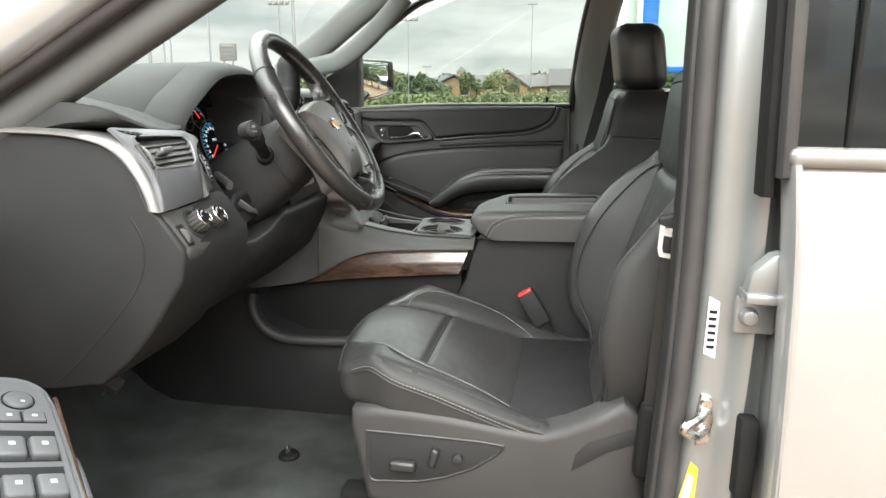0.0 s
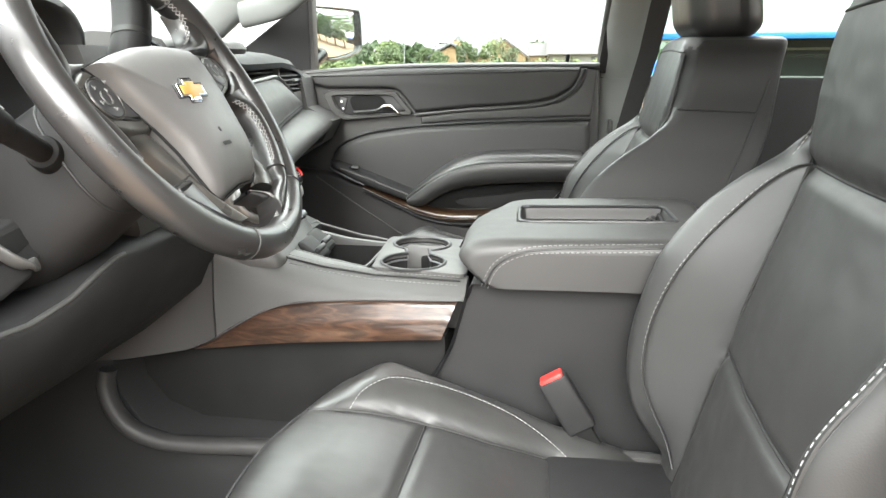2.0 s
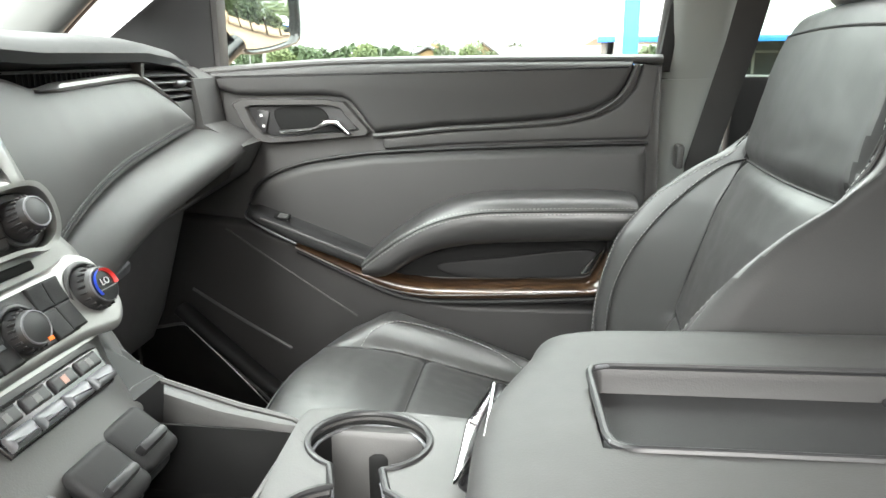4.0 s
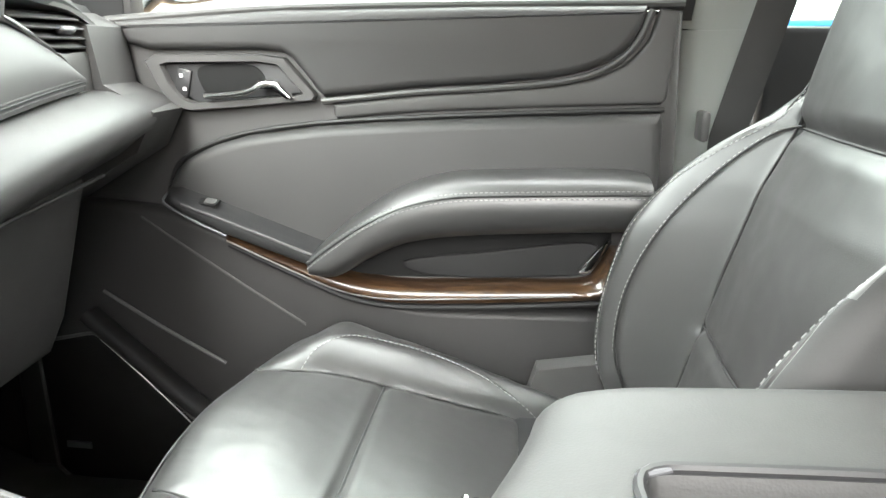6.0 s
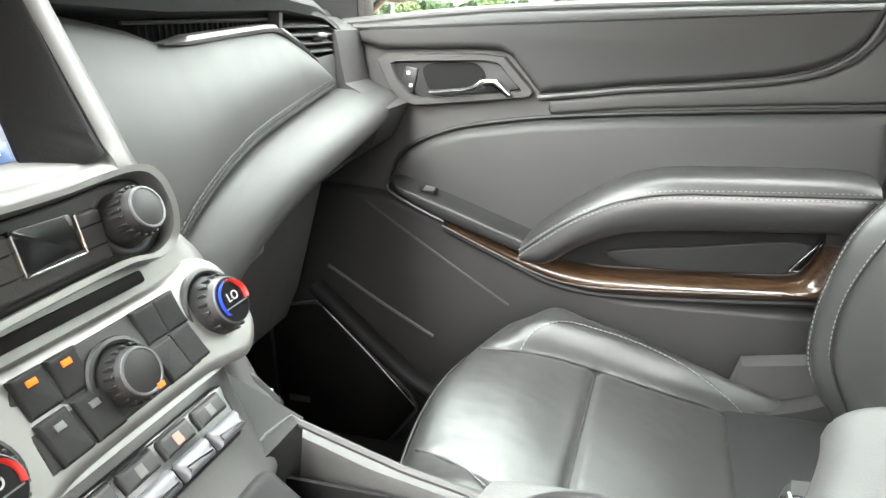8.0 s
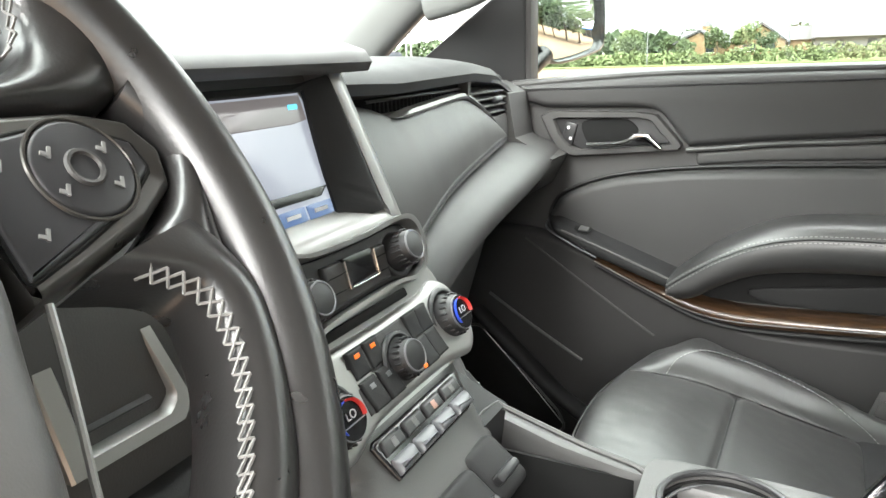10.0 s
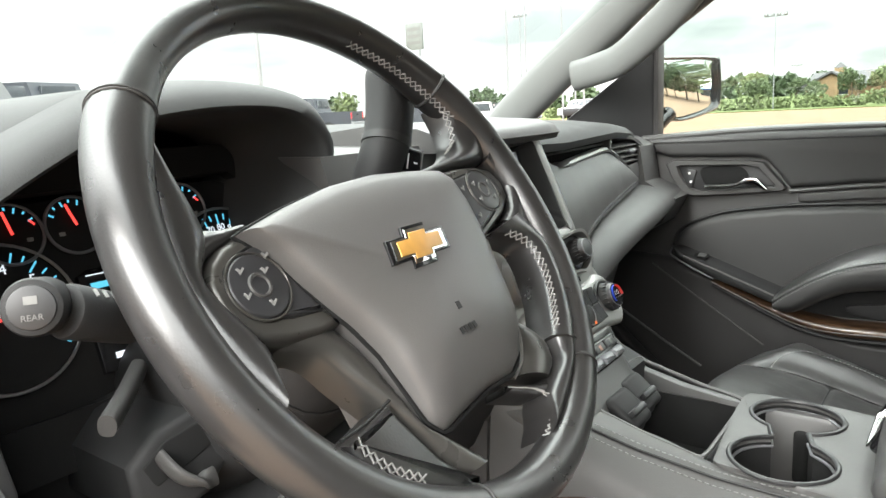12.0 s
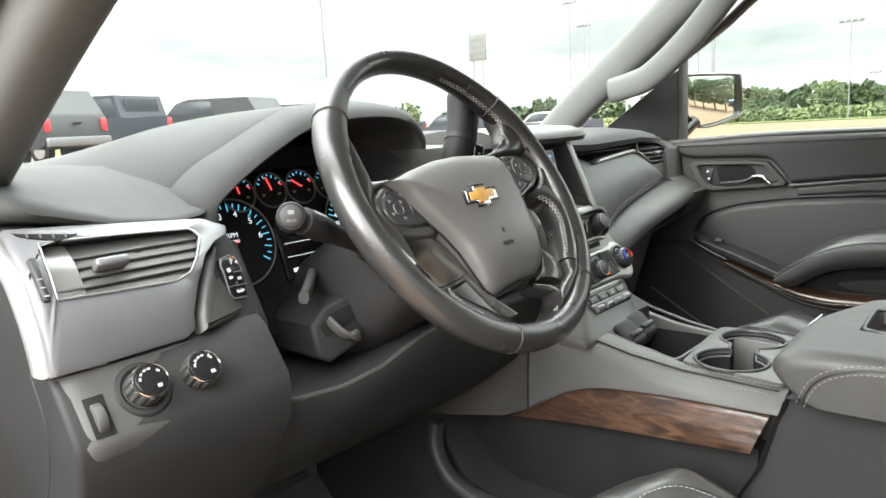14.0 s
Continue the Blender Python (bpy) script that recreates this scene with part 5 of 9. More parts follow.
        return Vector((hx + p.x - 0.012 * q + 0.020 * v * v * (p.x < 0.02), ay + p.y * (1 - 0.10 * max(0, q) ** 2 - 0.05 * min(0, q) ** 2), hz + p.z))

    head = part("headrest", soft((0.068, 0.135, 0.088), 0.036, (24, 44, 32), bend_head), LEATHER, s, smooth=60)
    for sg in (-1, 1):
        ln = [bend_head(Vector((-0.040, sg * 0.129, 0.088 * q))) + Vector((0, sg * 0.002, 0)) for q in [-0.7 + 1.4 * k / 24 for k in range(25)]]
        part("headrest_seam", tube(ln, 0.0016, 6), SEAM, head)
        part("headrest_post", cyl((hx, ay + sg * 0.065, hz - 0.15), (hx, ay + sg * 0.065, hz - 0.06), 0.006, None, 12), CHROME, head)
    # seat base and outer trim
    sgn = -mirror
    oy, iy = ay + sgn * (Wd + 0.006), ay + sgn * (Wd - 0.050)
    at = lambda pts: [(dx + a, b) for a, b in pts]
    trim_ = part("side_trim", prism(at([(-0.291, 0.786), (-0.250, 0.795), (-0.19, 0.794), (-0.12, 0.789), (-0.028, 0.776), (0.025, 0.771), (0.061, 0.783), (0.10, 0.802), (0.150, 0.834), (0.185, 0.80), (0.190, 0.66), (0.10, 0.625), (-0.20, 0.610), (-0.268, 0.625), (-0.282, 0.70), (-0.293, 0.755)]), "y", iy, oy, 0.016, 4), PLASTIC_MID, s, "grained plastic seat side trim", 50)
    sw = at([(-0.262, 0.754), (-0.15, 0.752), (-0.075, 0.750), (-0.032, 0.746), (-0.045, 0.731), (-0.085, 0.702), (-0.130, 0.682), (-0.175, 0.670), (-0.254, 0.664), (-0.262, 0.675)])
    inset = part("switch_inset", prism(sw, "y", oy - sgn * 0.004, oy + sgn * 0.0016, 0.0012), PLASTIC_LOW, trim_)
    part("inset_rim", tube([Vector((p.x, oy + sgn * 0.001, p.y)) for p in poly2(sw, 70)], 0.0024, 6, True), BUTTON, trim_)
    part("seat_switch", block(Matrix.Translation((dx - 0.200, oy + sgn * 0.009, 0.700)), (0.044, 0.018, 0.019), 0.006, 3), BUTTON, inset)
    part("backrest_switch", block(Matrix.Translation((dx - 0.148, oy + sgn * 0.009, 0.720)) @ pose(0, 0, 0, 0, 14, 0), (0.013, 0.018, 0.034), 0.005, 3), BUTTON, inset)
    part("lumbar_switch", cyl((dx - 0.109, oy, 0.720), (dx - 0.109, oy + sgn * 0.013, 0.720), 0.0095, 0.008, 18, 0.002), BUTTON, inset)
    part("belt_anchor_pocket", prism(at([(0.073, 0.712), (0.079, 0.742), (0.098, 0.764), (0.165, 0.792), (0.172, 0.768), (0.128, 0.750)]), "y", oy - sgn * 0.006, oy + sgn * 0.0015, 0.001), PLASTIC_LOW, trim_)
    part("base_pan", box(dx - 0.29, dx + 0.13, ay - 0.21, ay + 0.21, 0.60, 0.775, 0.02), PLASTIC_LOW, s)
    part("inner_trim", box(dx - 0.27, dx + 0.14, ay + mirror * 0.235 - 0.012, ay + mirror * 0.235 + 0.012, 0.62, 0.765, 0.01), PLASTIC, s)
    for sg in (-1, 1):
        part("seat_rail", box(dx - 0.33, dx + 0.17, ay + sg * 0.19 - 0.025, ay + sg * 0.19 + 0.025, RAIL_FOOT, 0.61, 0.008), BLACK, s)
    return s


place = AS_BUILT
RAIL_FOOT = 0.0554 + 0.9464 * FLOOR - 0.006
driver = front_seat(0.0, -0.405, "black leather driver seat with pale stitching, lightly creased", 1, worn=True)
passenger = front_seat(-0.110, 0.432, "black leather passenger seat with creased cushion", -1, 0.032, 0.15)
place = BODY

part("recliner_cover", prism([(-0.125, 0.725), (-0.104, 0.800), (-0.003, 0.818), (0.06, 0.84), (0.08, 0.73)], "y", 0.670, 0.708, 0.008, 3), PLASTIC, passenger)

# buckle beside the driver's seat
buckle = thing("belt_buckle", (0.03, -0.135, 0.74), "black seat belt buckle with red release button", "buckle")
BM = axes((-0.036, -0.176, 0.853), (-0.53, 0.0, 0.85), (0, 1, 0))
part("buckle_body", block(BM @ Matrix.Translation((0, 0, -0.038)), (0.024, 0.042, 0.088), 0.005, 3), PLASTIC_LOW, buckle)
part("release_button", block(BM @ Matrix.Translation((0, 0, 0.006)), (0.021, 0.034, 0.008), 0.003), RED, buckle, "red release button")
part("buckle_stalk", block(BM @ Matrix.Translation((0, 0, -0.085)), (0.010, 0.026, 0.060), 0.003), BLACK, buckle)
# belt of the driver
dbelt = thing("seat_belt", (0.20, -0.70, 0.60), "black seat belt with bright metal tongue beside the driver seat", "seat belt")
part("webbing", sheet([[(0.245, -0.735, 1.46), (0.285, -0.735, 1.46)], [(0.205, -0.705, 1.20), (0.245, -0.71, 1.20)], [(0.175, -0.690, 1.06), (0.215, -0.695, 1.06)], [(0.168, -0.690, 0.86), (0.205, -0.695, 0.86)], [(0.165, -0.690, 0.75), (0.20, -0.69, 0.75)]], 0.002), SEAM, dbelt)
part("tongue_grip", block(axes((0.190, -0.712, 1.140), (0.25, 0, -1), (1, 0, 0.25)), (0.050, 0.014, 0.026), 0.006, 3), PLASTIC_LOW, dbelt)
part("metal_tongue", ring_plate([(0.166, 1.134), (0.198, 1.126), (0.194, 1.098), (0.187, 1.084), (0.168, 1.087), (0.165, 1.098)], [(0.172, 1.119), (0.191, 1.115), (0.188, 1.100), (0.184, 1.091), (0.173, 1.093), (0.171, 1.101)], lambda p, h: (p[0], -0.716 - h, p[1]), 0.003, 40), NICKEL, dbelt, "bright steel belt tongue")
part("anchor_sleeve", block(pose(0.178, -0.685, 0.775, 0, 3, 0), (0.036, 0.030, 0.13), 0.010, 3), BLACK, dbelt)

# ---- dashboard ----
dash = thing("dashboard", (-0.80, 0.0, FLOOR), "black dashboard with silver trim, vents and stitched pads", "dashboard")


def profile_loft(sections):
    """Skins open (x, z) profiles standing at each y, closed at the back by the caller's points."""
    rings = []
    for y, prof in sections:
        rings.append([(x, y, z) for x, z in prof])
    return loft(rings)


def across(y0, y1, n, fn):
    return [(y0 + (y1 - y0) * i / n, fn(y0 + (y1 - y0) * i / n)) for i in range(n + 1)]


# top of the dash, from the windscreen to its front lip
def top_prof(y):
    lip = interp(y, ((-0.86, -0.90), (-0.665, -0.90), (-0.29, -0.88), (-0.26, -0.74), (-0.13, -0.70), (0.10, -0.66), (0.20, -0.662), (0.45, -0.682), (0.64, -0.700), (0.72, -0.72), (0.78, -0.75)))
    zl = interp(y, ((-0.86, 1.250), (-0.62, 1.255), (-0.28, 1.29), (0.10, 1.290), (0.30, 1.282), (0.55, 1.285), (0.66, 1.276), (0.74, 1.262)))
    zb = 1.318 - 0.03 * (abs(y) / 0.8) ** 2
    return [(-1.30, zb - 0.05), (-1.25, zb - 0.005), (-1.10, zb), (-0.95, zb * 0.75 + zl * 0.25 + 0.006), (lip - 0.10, zl + 0.016), (lip - 0.04, zl + 0.010), (lip - 0.010, zl + 0.002), (lip, zl - 0.010), (lip - 0.004, zl - 0.022), (lip - 0.05, zl - 0.028), (-1.0, zl - 0.06)]


part("dash_top", profile_loft(across(-0.855, 0.80, 66, top_prof)), DASH_TOP, dash, smooth=50)
part("top_sensor", soft((0.015, 0.010, 0.004), 0.003, (6, 6, 4), lambda p: p + Vector((-0.80, 0.56, 1.285))), BLACK, dash)

# passenger side: slot, pad, lower roll and glove box
place = AS_BUILT
def pad_bottom(y):
    return glide(y, ((0.10, 1.015), (0.17, 1.056), (0.215, 1.078), (0.25, 1.095), (0.29, 1.110), (0.33, 1.122), (0.40, 1.137), (0.54, 1.154), (0.68, 1.166), (0.80, 1.172)))


def pad_x(y):
    return glide(y, ((0.10, -0.575), (0.18, -0.594), (0.25, -0.606), (0.32, -0.618), (0.40, -0.632), (0.54, -0.655), (0.66, -0.676), (0.80, -0.698)))


def pad_top(y):
    """The upper edge of the pad, as (x, z), dipping where the bright strip begins."""
    return (interp(y, ((0.10, -0.650), (0.265, -0.662), (0.32, -0.659), (0.42, -0.672), (0.553, -0.691), (0.67, -0.690))),
            interp(y, ((0.10, 1.262), (0.20, 1.252), (0.265, 1.241), (0.30, 1.230), (0.32, 1.228), (0.42, 1.232), (0.530, 1.236), (0.553, 1.235), (0.575, 1.229), (0.60, 1.219), (0.646, 1.198), (0.668, 1.180))))


def pad_prof(y):
    x, zb = pad_x(y), pad_bottom(y) - 0.010
    xt, zt = pad_top(y)
    skin = [(xt + (x - xt) * t + 0.010 * math.sin(math.pi * t), zt + (zb + 0.006 - zt) * t) for t in (0.04, 0.10, 0.2, 0.35, 0.5, 0.65, 0.8, 0.92, 1.0)]
    return [(-0.80, zt + 0.002), (xt - 0.006, zt), (xt - 0.001, zt - 0.0008)] + skin + [(x - 0.001, zb + 0.002), (x - 0.010, zb), (-0.80, zb)]


pad = part("passenger_pad", profile_loft(across(0.105, 0.668, 70, pad_prof)), VINYL, dash, "stitched leather dashboard pad", 50)
ln = [Vector((pad_x(y) + 0.0030, y, pad_bottom(y))) for y in [0.13 + 0.537 * k / 100 for k in range(101)]]
for dz in (-0.0015, 0.0065):
    part("stitching", stitches([p + Vector((-dz * 0.1 + 0.0004, 0, dz)) for p in ln], 0.0008), RIM_THREAD, pad, kind="stuff")
part("pad_seam", tube([p + Vector((-0.0002, 0, 0.0025)) for p in ln], 0.0013, 6), SEAM, pad)


def roll_prof(y):
    x, zb = pad_x(y), pad_bottom(y) - 0.010
    out_ = glide(y, ((0.10, 0.010), (0.235, 0.024), (0.45, 0.050), (0.62, 0.066), (0.80, 0.070)))
    drop = glide(y, ((0.10, 0.058), (0.235, 0.048), (0.45, 0.034), (0.62, 0.029), (0.80, 0.026)))
    return [(x - 0.12, zb + 0.002), (x - 0.010, zb - 0.001), (x + out_ * 0.25, zb - drop * 0.12), (x + out_ * 0.55, zb - drop * 0.34), (x + out_ * 0.85, zb - drop * 0.66), (x + out_, zb - drop * 0.95), (x + out_ + 0.002, zb - drop - 0.010), (x + out_ - 0.006, zb - drop - 0.024), (x + out_ - 0.050, zb - drop - 0.056), (x - 0.16, zb - drop - 0.10)]


part("lower_roll", profile_loft(across(0.105, 0.792, 60, roll_prof)), DOOR_VINYL, dash, "soft lower roll of the dashboard", 60)
place = BODY
part("glove_box_door", prism([(0.155, 0.985), (0.70, 1.035), (0.72, 0.82), (0.70, 0.76), (0.20, 0.74), (0.165, 0.78)], "x", -0.86, -0.735, 0.02, 3, lambda c: Vector((c.x + 0.35 * (c.z - 1.0), c.y, c.z))), PLASTIC, dash)
part("glove_gap", tube(curve([(-0.690, 0.20, 1.000), (-0.690, 0.35, 1.012), (-0.690, 0.55, 1.030), (-0.690, 0.68, 1.042)], 30), 0.0028, 6), PLASTIC, dash)
part("glove_latch", block(axes((-0.722, 0.46, 0.968), (0.95, 0, -0.3), (0, 1, 0.25)), (0.055, 0.020, 0.012), 0.005, 3), SILVER_DARK, dash)
part("cowl_side_trim", box(-1.30, -0.955, 0.795, 0.90, 0.42, 1.22, 0.02), PLASTIC_LOW, dash)
part("cowl_side_trim", box(-1.30, -0.985, -0.84, -0.795, 0.42, 1.15, 0.02), PLASTIC_LOW, dash)
part("under_cover", box(-1.28, -1.02, 0.14, 0.84, 0.60, 0.90, 0.03), PLASTIC_MID, dash)
# side end facing the door
part("end_cap", prism([(-1.0, 1.26), (-0.74, 1.254), (-0.70, 1.235), (-0.688, 1.16), (-0.62, 1.125), (-0.65, 1.07), (-0.80, 0.98), (-1.0, 0.95)], "y", 0.70, 0.794, 0.006), PLASTIC, dash)
# right-hand vent with slot and bright strip
place = AS_BUILT
vx = lambda p, h: (-0.690 - 0.02 * (p[0] - 0.65) + h, p[0], p[1])
vent_r = [(0.556, 1.2375), (0.600, 1.2220), (0.640, 1.2020), (0.654, 1.1995), (0.700, 1.2025), (0.722, 1.2065), (0.733, 1.2125), (0.728, 1.2240), (0.704, 1.2400), (0.665, 1.2505), (0.610, 1.2560), (0.562, 1.2560)]
end_o = [(0.548, 1.2395), (0.598, 1.2190), (0.642, 1.1970), (0.662, 1.1780), (0.669, 1.1600), (0.674, 1.1420), (0.690, 1.1280), (0.730, 1.1290), (0.776, 1.1400), (0.786, 1.1540), (0.778, 1.1800), (0.758, 1.2080), (0.738, 1.2300), (0.708, 1.2460), (0.668, 1.2565), (0.610, 1.2620), (0.552, 1.2620)]
rv = part("right_vent", ring_plate(end_o, vent_r, lambda p, h: vx(p, h - 0.012), 0.013, 130, 0.003), VINYL, dash, "satin grey vent surround", 50)
part("vent_wall", loft([[Vector(vx(p, 0.0)) for p in poly2(vent_r, 60)], [Vector(vx(p, -0.036)) for p in poly2(vent_r, 60)]], caps=False), PLASTIC_LOW, rv)
part("vent_cavity", pillow(poly2(vent_r, 40), lambda p, h: vx(p, h - 0.034), 0.001, 0.001), BLACK, rv)
for z, y0, y1 in ((1.2110, 0.630, 0.728), (1.2215, 0.606, 0.725), (1.2325, 0.580, 0.712), (1.2430, 0.566, 0.690)):
    part("vane", block(axes(vx(((y0 + y1) / 2, z), -0.007), (0.42, 0, 0.90), (0, 1, 0)), (y1 - y0, 0.020, 0.0024), 0.001), PLASTIC, rv)
part("vane_tab", block(axes(vx((0.664, 1.2270), 0.001), (0.9, 0, 0.4), (0, 1, 0)), (0.026, 0.008, 0.012), 0.003, 3), SILVER_DARK, rv)
part("bright_arc", tube([Vector(vx((p.x, p.y), 0.0015)) for p in curve([(0.562, 1.2585, 0), (0.612, 1.2585, 0), (0.666, 1.2530, 0), (0.706, 1.2425, 0), (0.732, 1.2255, 0), (0.737, 1.2125, 0)], 50)], 0.0022, 8), SILVER, rv)
strip_c = curve([(-0.656, 0.300, 1.2285), (-0.659, 0.330, 1.2300), (-0.672, 0.42, 1.2345), (-0.685, 0.52, 1.2390), (-0.688, 0.550, 1.2380), (-0.6885, 0.575, 1.2310), (-0.6885, 0.610, 1.2150), (-0.6885, 0.640, 1.1995), (-0.6885, 0.652, 1.1920)], 70)
part("bright_strip", loft([[p + Vector((0.002, 0, -0.0040 * f)), p + Vector((0.0035, 0, 0.0)), p + Vector((0.001, 0, 0.0040 * f)), p + Vector((-0.012, 0, 0.0050 * f)), p + Vector((-0.012, 0, -0.0050 * f))] for p, f in zip(strip_c, [min(1.0, 0.15 + k / 10, 0.2 + (69 - k) / 14) for k in range(70)])]), SILVER, dash, "bright satin strip along the pad", 50)
# black block added as the shadow deep inside the slot
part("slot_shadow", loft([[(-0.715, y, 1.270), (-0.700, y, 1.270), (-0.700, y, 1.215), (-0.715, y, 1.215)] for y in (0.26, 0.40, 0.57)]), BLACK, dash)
part("slot_bar", tube(curve([(-0.684, 0.285, 1.2465), (-0.692, 0.42, 1.2475), (-0.698, 0.56, 1.2490)], 24), 0.0018, 6), PLASTIC, dash)
for k in range(24):
    y = 0.315 + 0.0095 * k
    part("slot_fin", block(Matrix.Translation((-0.694 - 0.02 * (y - 0.4), y, 1.2385)), (0.004, 0.0012, 0.014), 0), PLASTIC_LOW, dash)

# ---- instrument hood ----
place = AS_BUILT
LIP = [(-0.602, 1.228), (-0.600, 1.250), (-0.580, 1.267), (-0.553, 1.285), (-0.515, 1.306), (-0.475, 1.325), (-0.440, 1.333), (-0.380, 1.338), (-0.325, 1.335), (-0.293, 1.323), (-0.277, 1.302), (-0.278, 1.285), (-0.285, 1.268), (-0.297, 1.240), (-0.304, 1.195)]
BAND = [(-0.628, 1.240), (-0.618, 1.264), (-0.585, 1.290), (-0.548, 1.308), (-0.505, 1.329), (-0.462, 1.348), (-0.430, 1.354), (-0.380, 1.358), (-0.318, 1.356), (-0.272, 1.346), (-0.250, 1.322), (-0.248, 1.298), (-0.256, 1.274), (-0.270, 1.243), (-0.278, 1.195)]
BACK = [(-0.690, 1.262), (-0.668, 1.290), (-0.640, 1.312), (-0.600, 1.330), (-0.540, 1.343), (-0.475, 1.352), (-0.430, 1.356), (-0.380, 1.358), (-0.310, 1.356), (-0.258, 1.346), (-0.232, 1.322), (-0.230, 1.298), (-0.238, 1.274), (-0.254, 1.243), (-0.264, 1.195)]
lip_c, band_c, back_c = (curve([(0, a, b) for a, b in row], 64) for row in (LIP, BAND, BACK))
mid_c = Vector((0, -0.44, 1.25))
at_x = lambda row, x: [Vector((x, p.y, p.z)) for p in row]
inset = lambda s: [mid_c + (p - mid_c) * s for p in lip_c]
mixed = lambda one, two, t: [p.lerp(q, t) for p, q in zip(one, two)]
swell = lambda row, d: [p + Vector((0, (p.y - mid_c.y), (p.z - mid_c.z))).normalized() * d for p in row]
low_back = [Vector((0, p.y - 0.02 * smooth01(-0.4, -0.6, p.y), min(p.z, 1.300))) for p in back_c]
hood = part("instrument_hood", sheet([at_x(inset(0.86), -0.730), at_x(inset(0.90), -0.670), at_x(inset(0.95), -0.615), at_x(inset(0.980), -0.592), at_x(inset(0.995), -0.5855), at_x(lip_c, -0.585), at_x(swell(mixed(lip_c, band_c, 0.15), 0.003), -0.588),
                                      at_x(swell(mixed(lip_c, band_c, 0.5), 0.004), -0.604), at_x(swell(mixed(lip_c, band_c, 0.8), 0.002), -0.626), at_x(band_c, -0.645)], 0.003), DASH_TOP, dash, "padded leather brow over the dials", 60)
part("hood_top", sheet([at_x(mixed(band_c, back_c, 0.02), -0.6475), at_x(swell(mixed(band_c, back_c, 0.10), 0.0015), -0.653), at_x(swell(mixed(band_c, back_c, 0.5), 0.0015), -0.70), at_x(back_c, -0.76), at_x(mixed(back_c, low_back, 0.35), -0.85), at_x(mixed(back_c, low_back, 0.9), -0.98), at_x(low_back, -1.10)], 0.003), DASH_TOP, hood, "leather covered top of the cowl", 60)
part("hood_seam", tube([Vector((-0.6462, p.y, p.z + 0.0006)) for p in band_c[3:60]], 0.0020, 6), SEAM, hood)
# padded corner over the driver's vent
lp_rows = []
for i in range(31):
    y = -0.806 + 0.205 * i / 30
    zc = interp(y, ((-0.806, 1.284), (-0.791, 1.281), (-0.756, 1.270), (-0.707, 1.255), (-0.655, 1.248), (-0.601, 1.252)))
    zl = interp(y, ((-0.806, 1.262), (-0.763, 1.254), (-0.714, 1.242), (-0.659, 1.235), (-0.620, 1.240), (-0.601, 1.247)))
    lip = interp(y, ((-0.806, -0.600), (-0.80, -0.588), (-0.785, -0.580), (-0.65, -0.576), (-0.615, -0.582), (-0.601, -0.596)))
    zt = 1.3005 - 0.003 * smooth01(-0.70, -0.61, y)
    lp_rows.append([(x, y, z) for x, z in ((-0.95, 1.300), (-0.80, zt), (-0.74, zt * 0.97 + zc * 0.03), (lip - 0.085, zt * 0.55 + zc * 0.45), (lip - 0.050, zt * 0.28 + zc * 0.72), (lip - 0.022, zc + 0.002), (lip - 0.009, zc - 0.002), (lip - 0.002, zc * 0.65 + zl * 0.35), (lip, zc * 0.35 + zl * 0.65), (lip - 0.004, zl + 0.002), (lip - 0.014, zl), (lip - 0.05, zl - 0.002), (-0.80, 1.230), (-0.95, 1.230))])
part("left_pad", loft(lp_rows), DASH_TOP, dash, "padded dashboard corner", 55)
# instrument cluster
cl = thing("instrument_cluster", (-0.69, -0.43, 1.12), "lit instrument cluster with blue dials and red needles", "gauges")
GN = Vector((0.95, 0.0, 0.31)).normalized()
GM = axes((-0.672, -0.433, 1.192), GN, (0, 1, 0))
g = lambda a, b, h=0.0: GM @ Vector((a, b, h))
part("cluster_face", pillow(poly2([(-0.165, -0.085), (0.165, -0.085), (0.165, 0.05), (0.13, 0.085), (-0.13, 0.085), (-0.165, 0.05)], 40), lambda p, h: g(p[0], p[1], h - 0.004), 0.002, 0.002), BLACK, cl)
part("cluster_shroud", ring_plate([(-0.185, -0.12), (0.165, -0.12), (0.165, 0.06), (0.13, 0.115), (-0.13, 0.115), (-0.175, 0.05)], [(-0.158, -0.078), (0.158, -0.078), (0.158, 0.048), (0.125, 0.088), (-0.115, 0.088), (-0.158, 0.030)], lambda p, h: g(p[0], p[1], h), 0.012, 70), BLACK, cl)


def dial(cx, cy, r, a0, a1, ticks, needle, rim=SILVER_DARK):
    d = part("dial", pillow([Vector((cx + r * math.cos(2 * math.pi * k / 36), cy + r * math.sin(2 * math.pi * k / 36))) for k in range(36)], lambda p, h: g(p[0], p[1], h), 0.003, 0.002), BLACK, cl)
    part("dial_rim", tube([g(cx + r * math.cos(2 * math.pi * k / 48), cy + r * math.sin(2 * math.pi * k / 48), 0.004) for k in range(48)], 0.0013, 6, True), rim, d)
    for k in range(ticks):
        a = radians(a0 + (a1 - a0) * k / (ticks - 1))
        ln = 0.18 if k % 2 == 0 else 0.10
        m = GM @ Matrix.Translation((cx + r * (0.90 - ln / 2) * math.cos(a), cy + r * (0.90 - ln / 2) * math.sin(a), 0.0036)) @ Matrix.Rotation(a, 4, "Z")
        part("tick", block(m, (r * ln, 0.0013, 0.0006), 0), GAUGE_BLUE, d)
    a = radians(needle)
    m = GM @ Matrix.Translation((cx + r * 0.36 * math.cos(a), cy + r * 0.36 * math.sin(a), 0.0060)) @ Matrix.Rotation(a, 4, "Z")
    part("needle", block(m, (r * 0.80, 0.0021, 0.0014), 0.0005), NEEDLE, d)
    return d


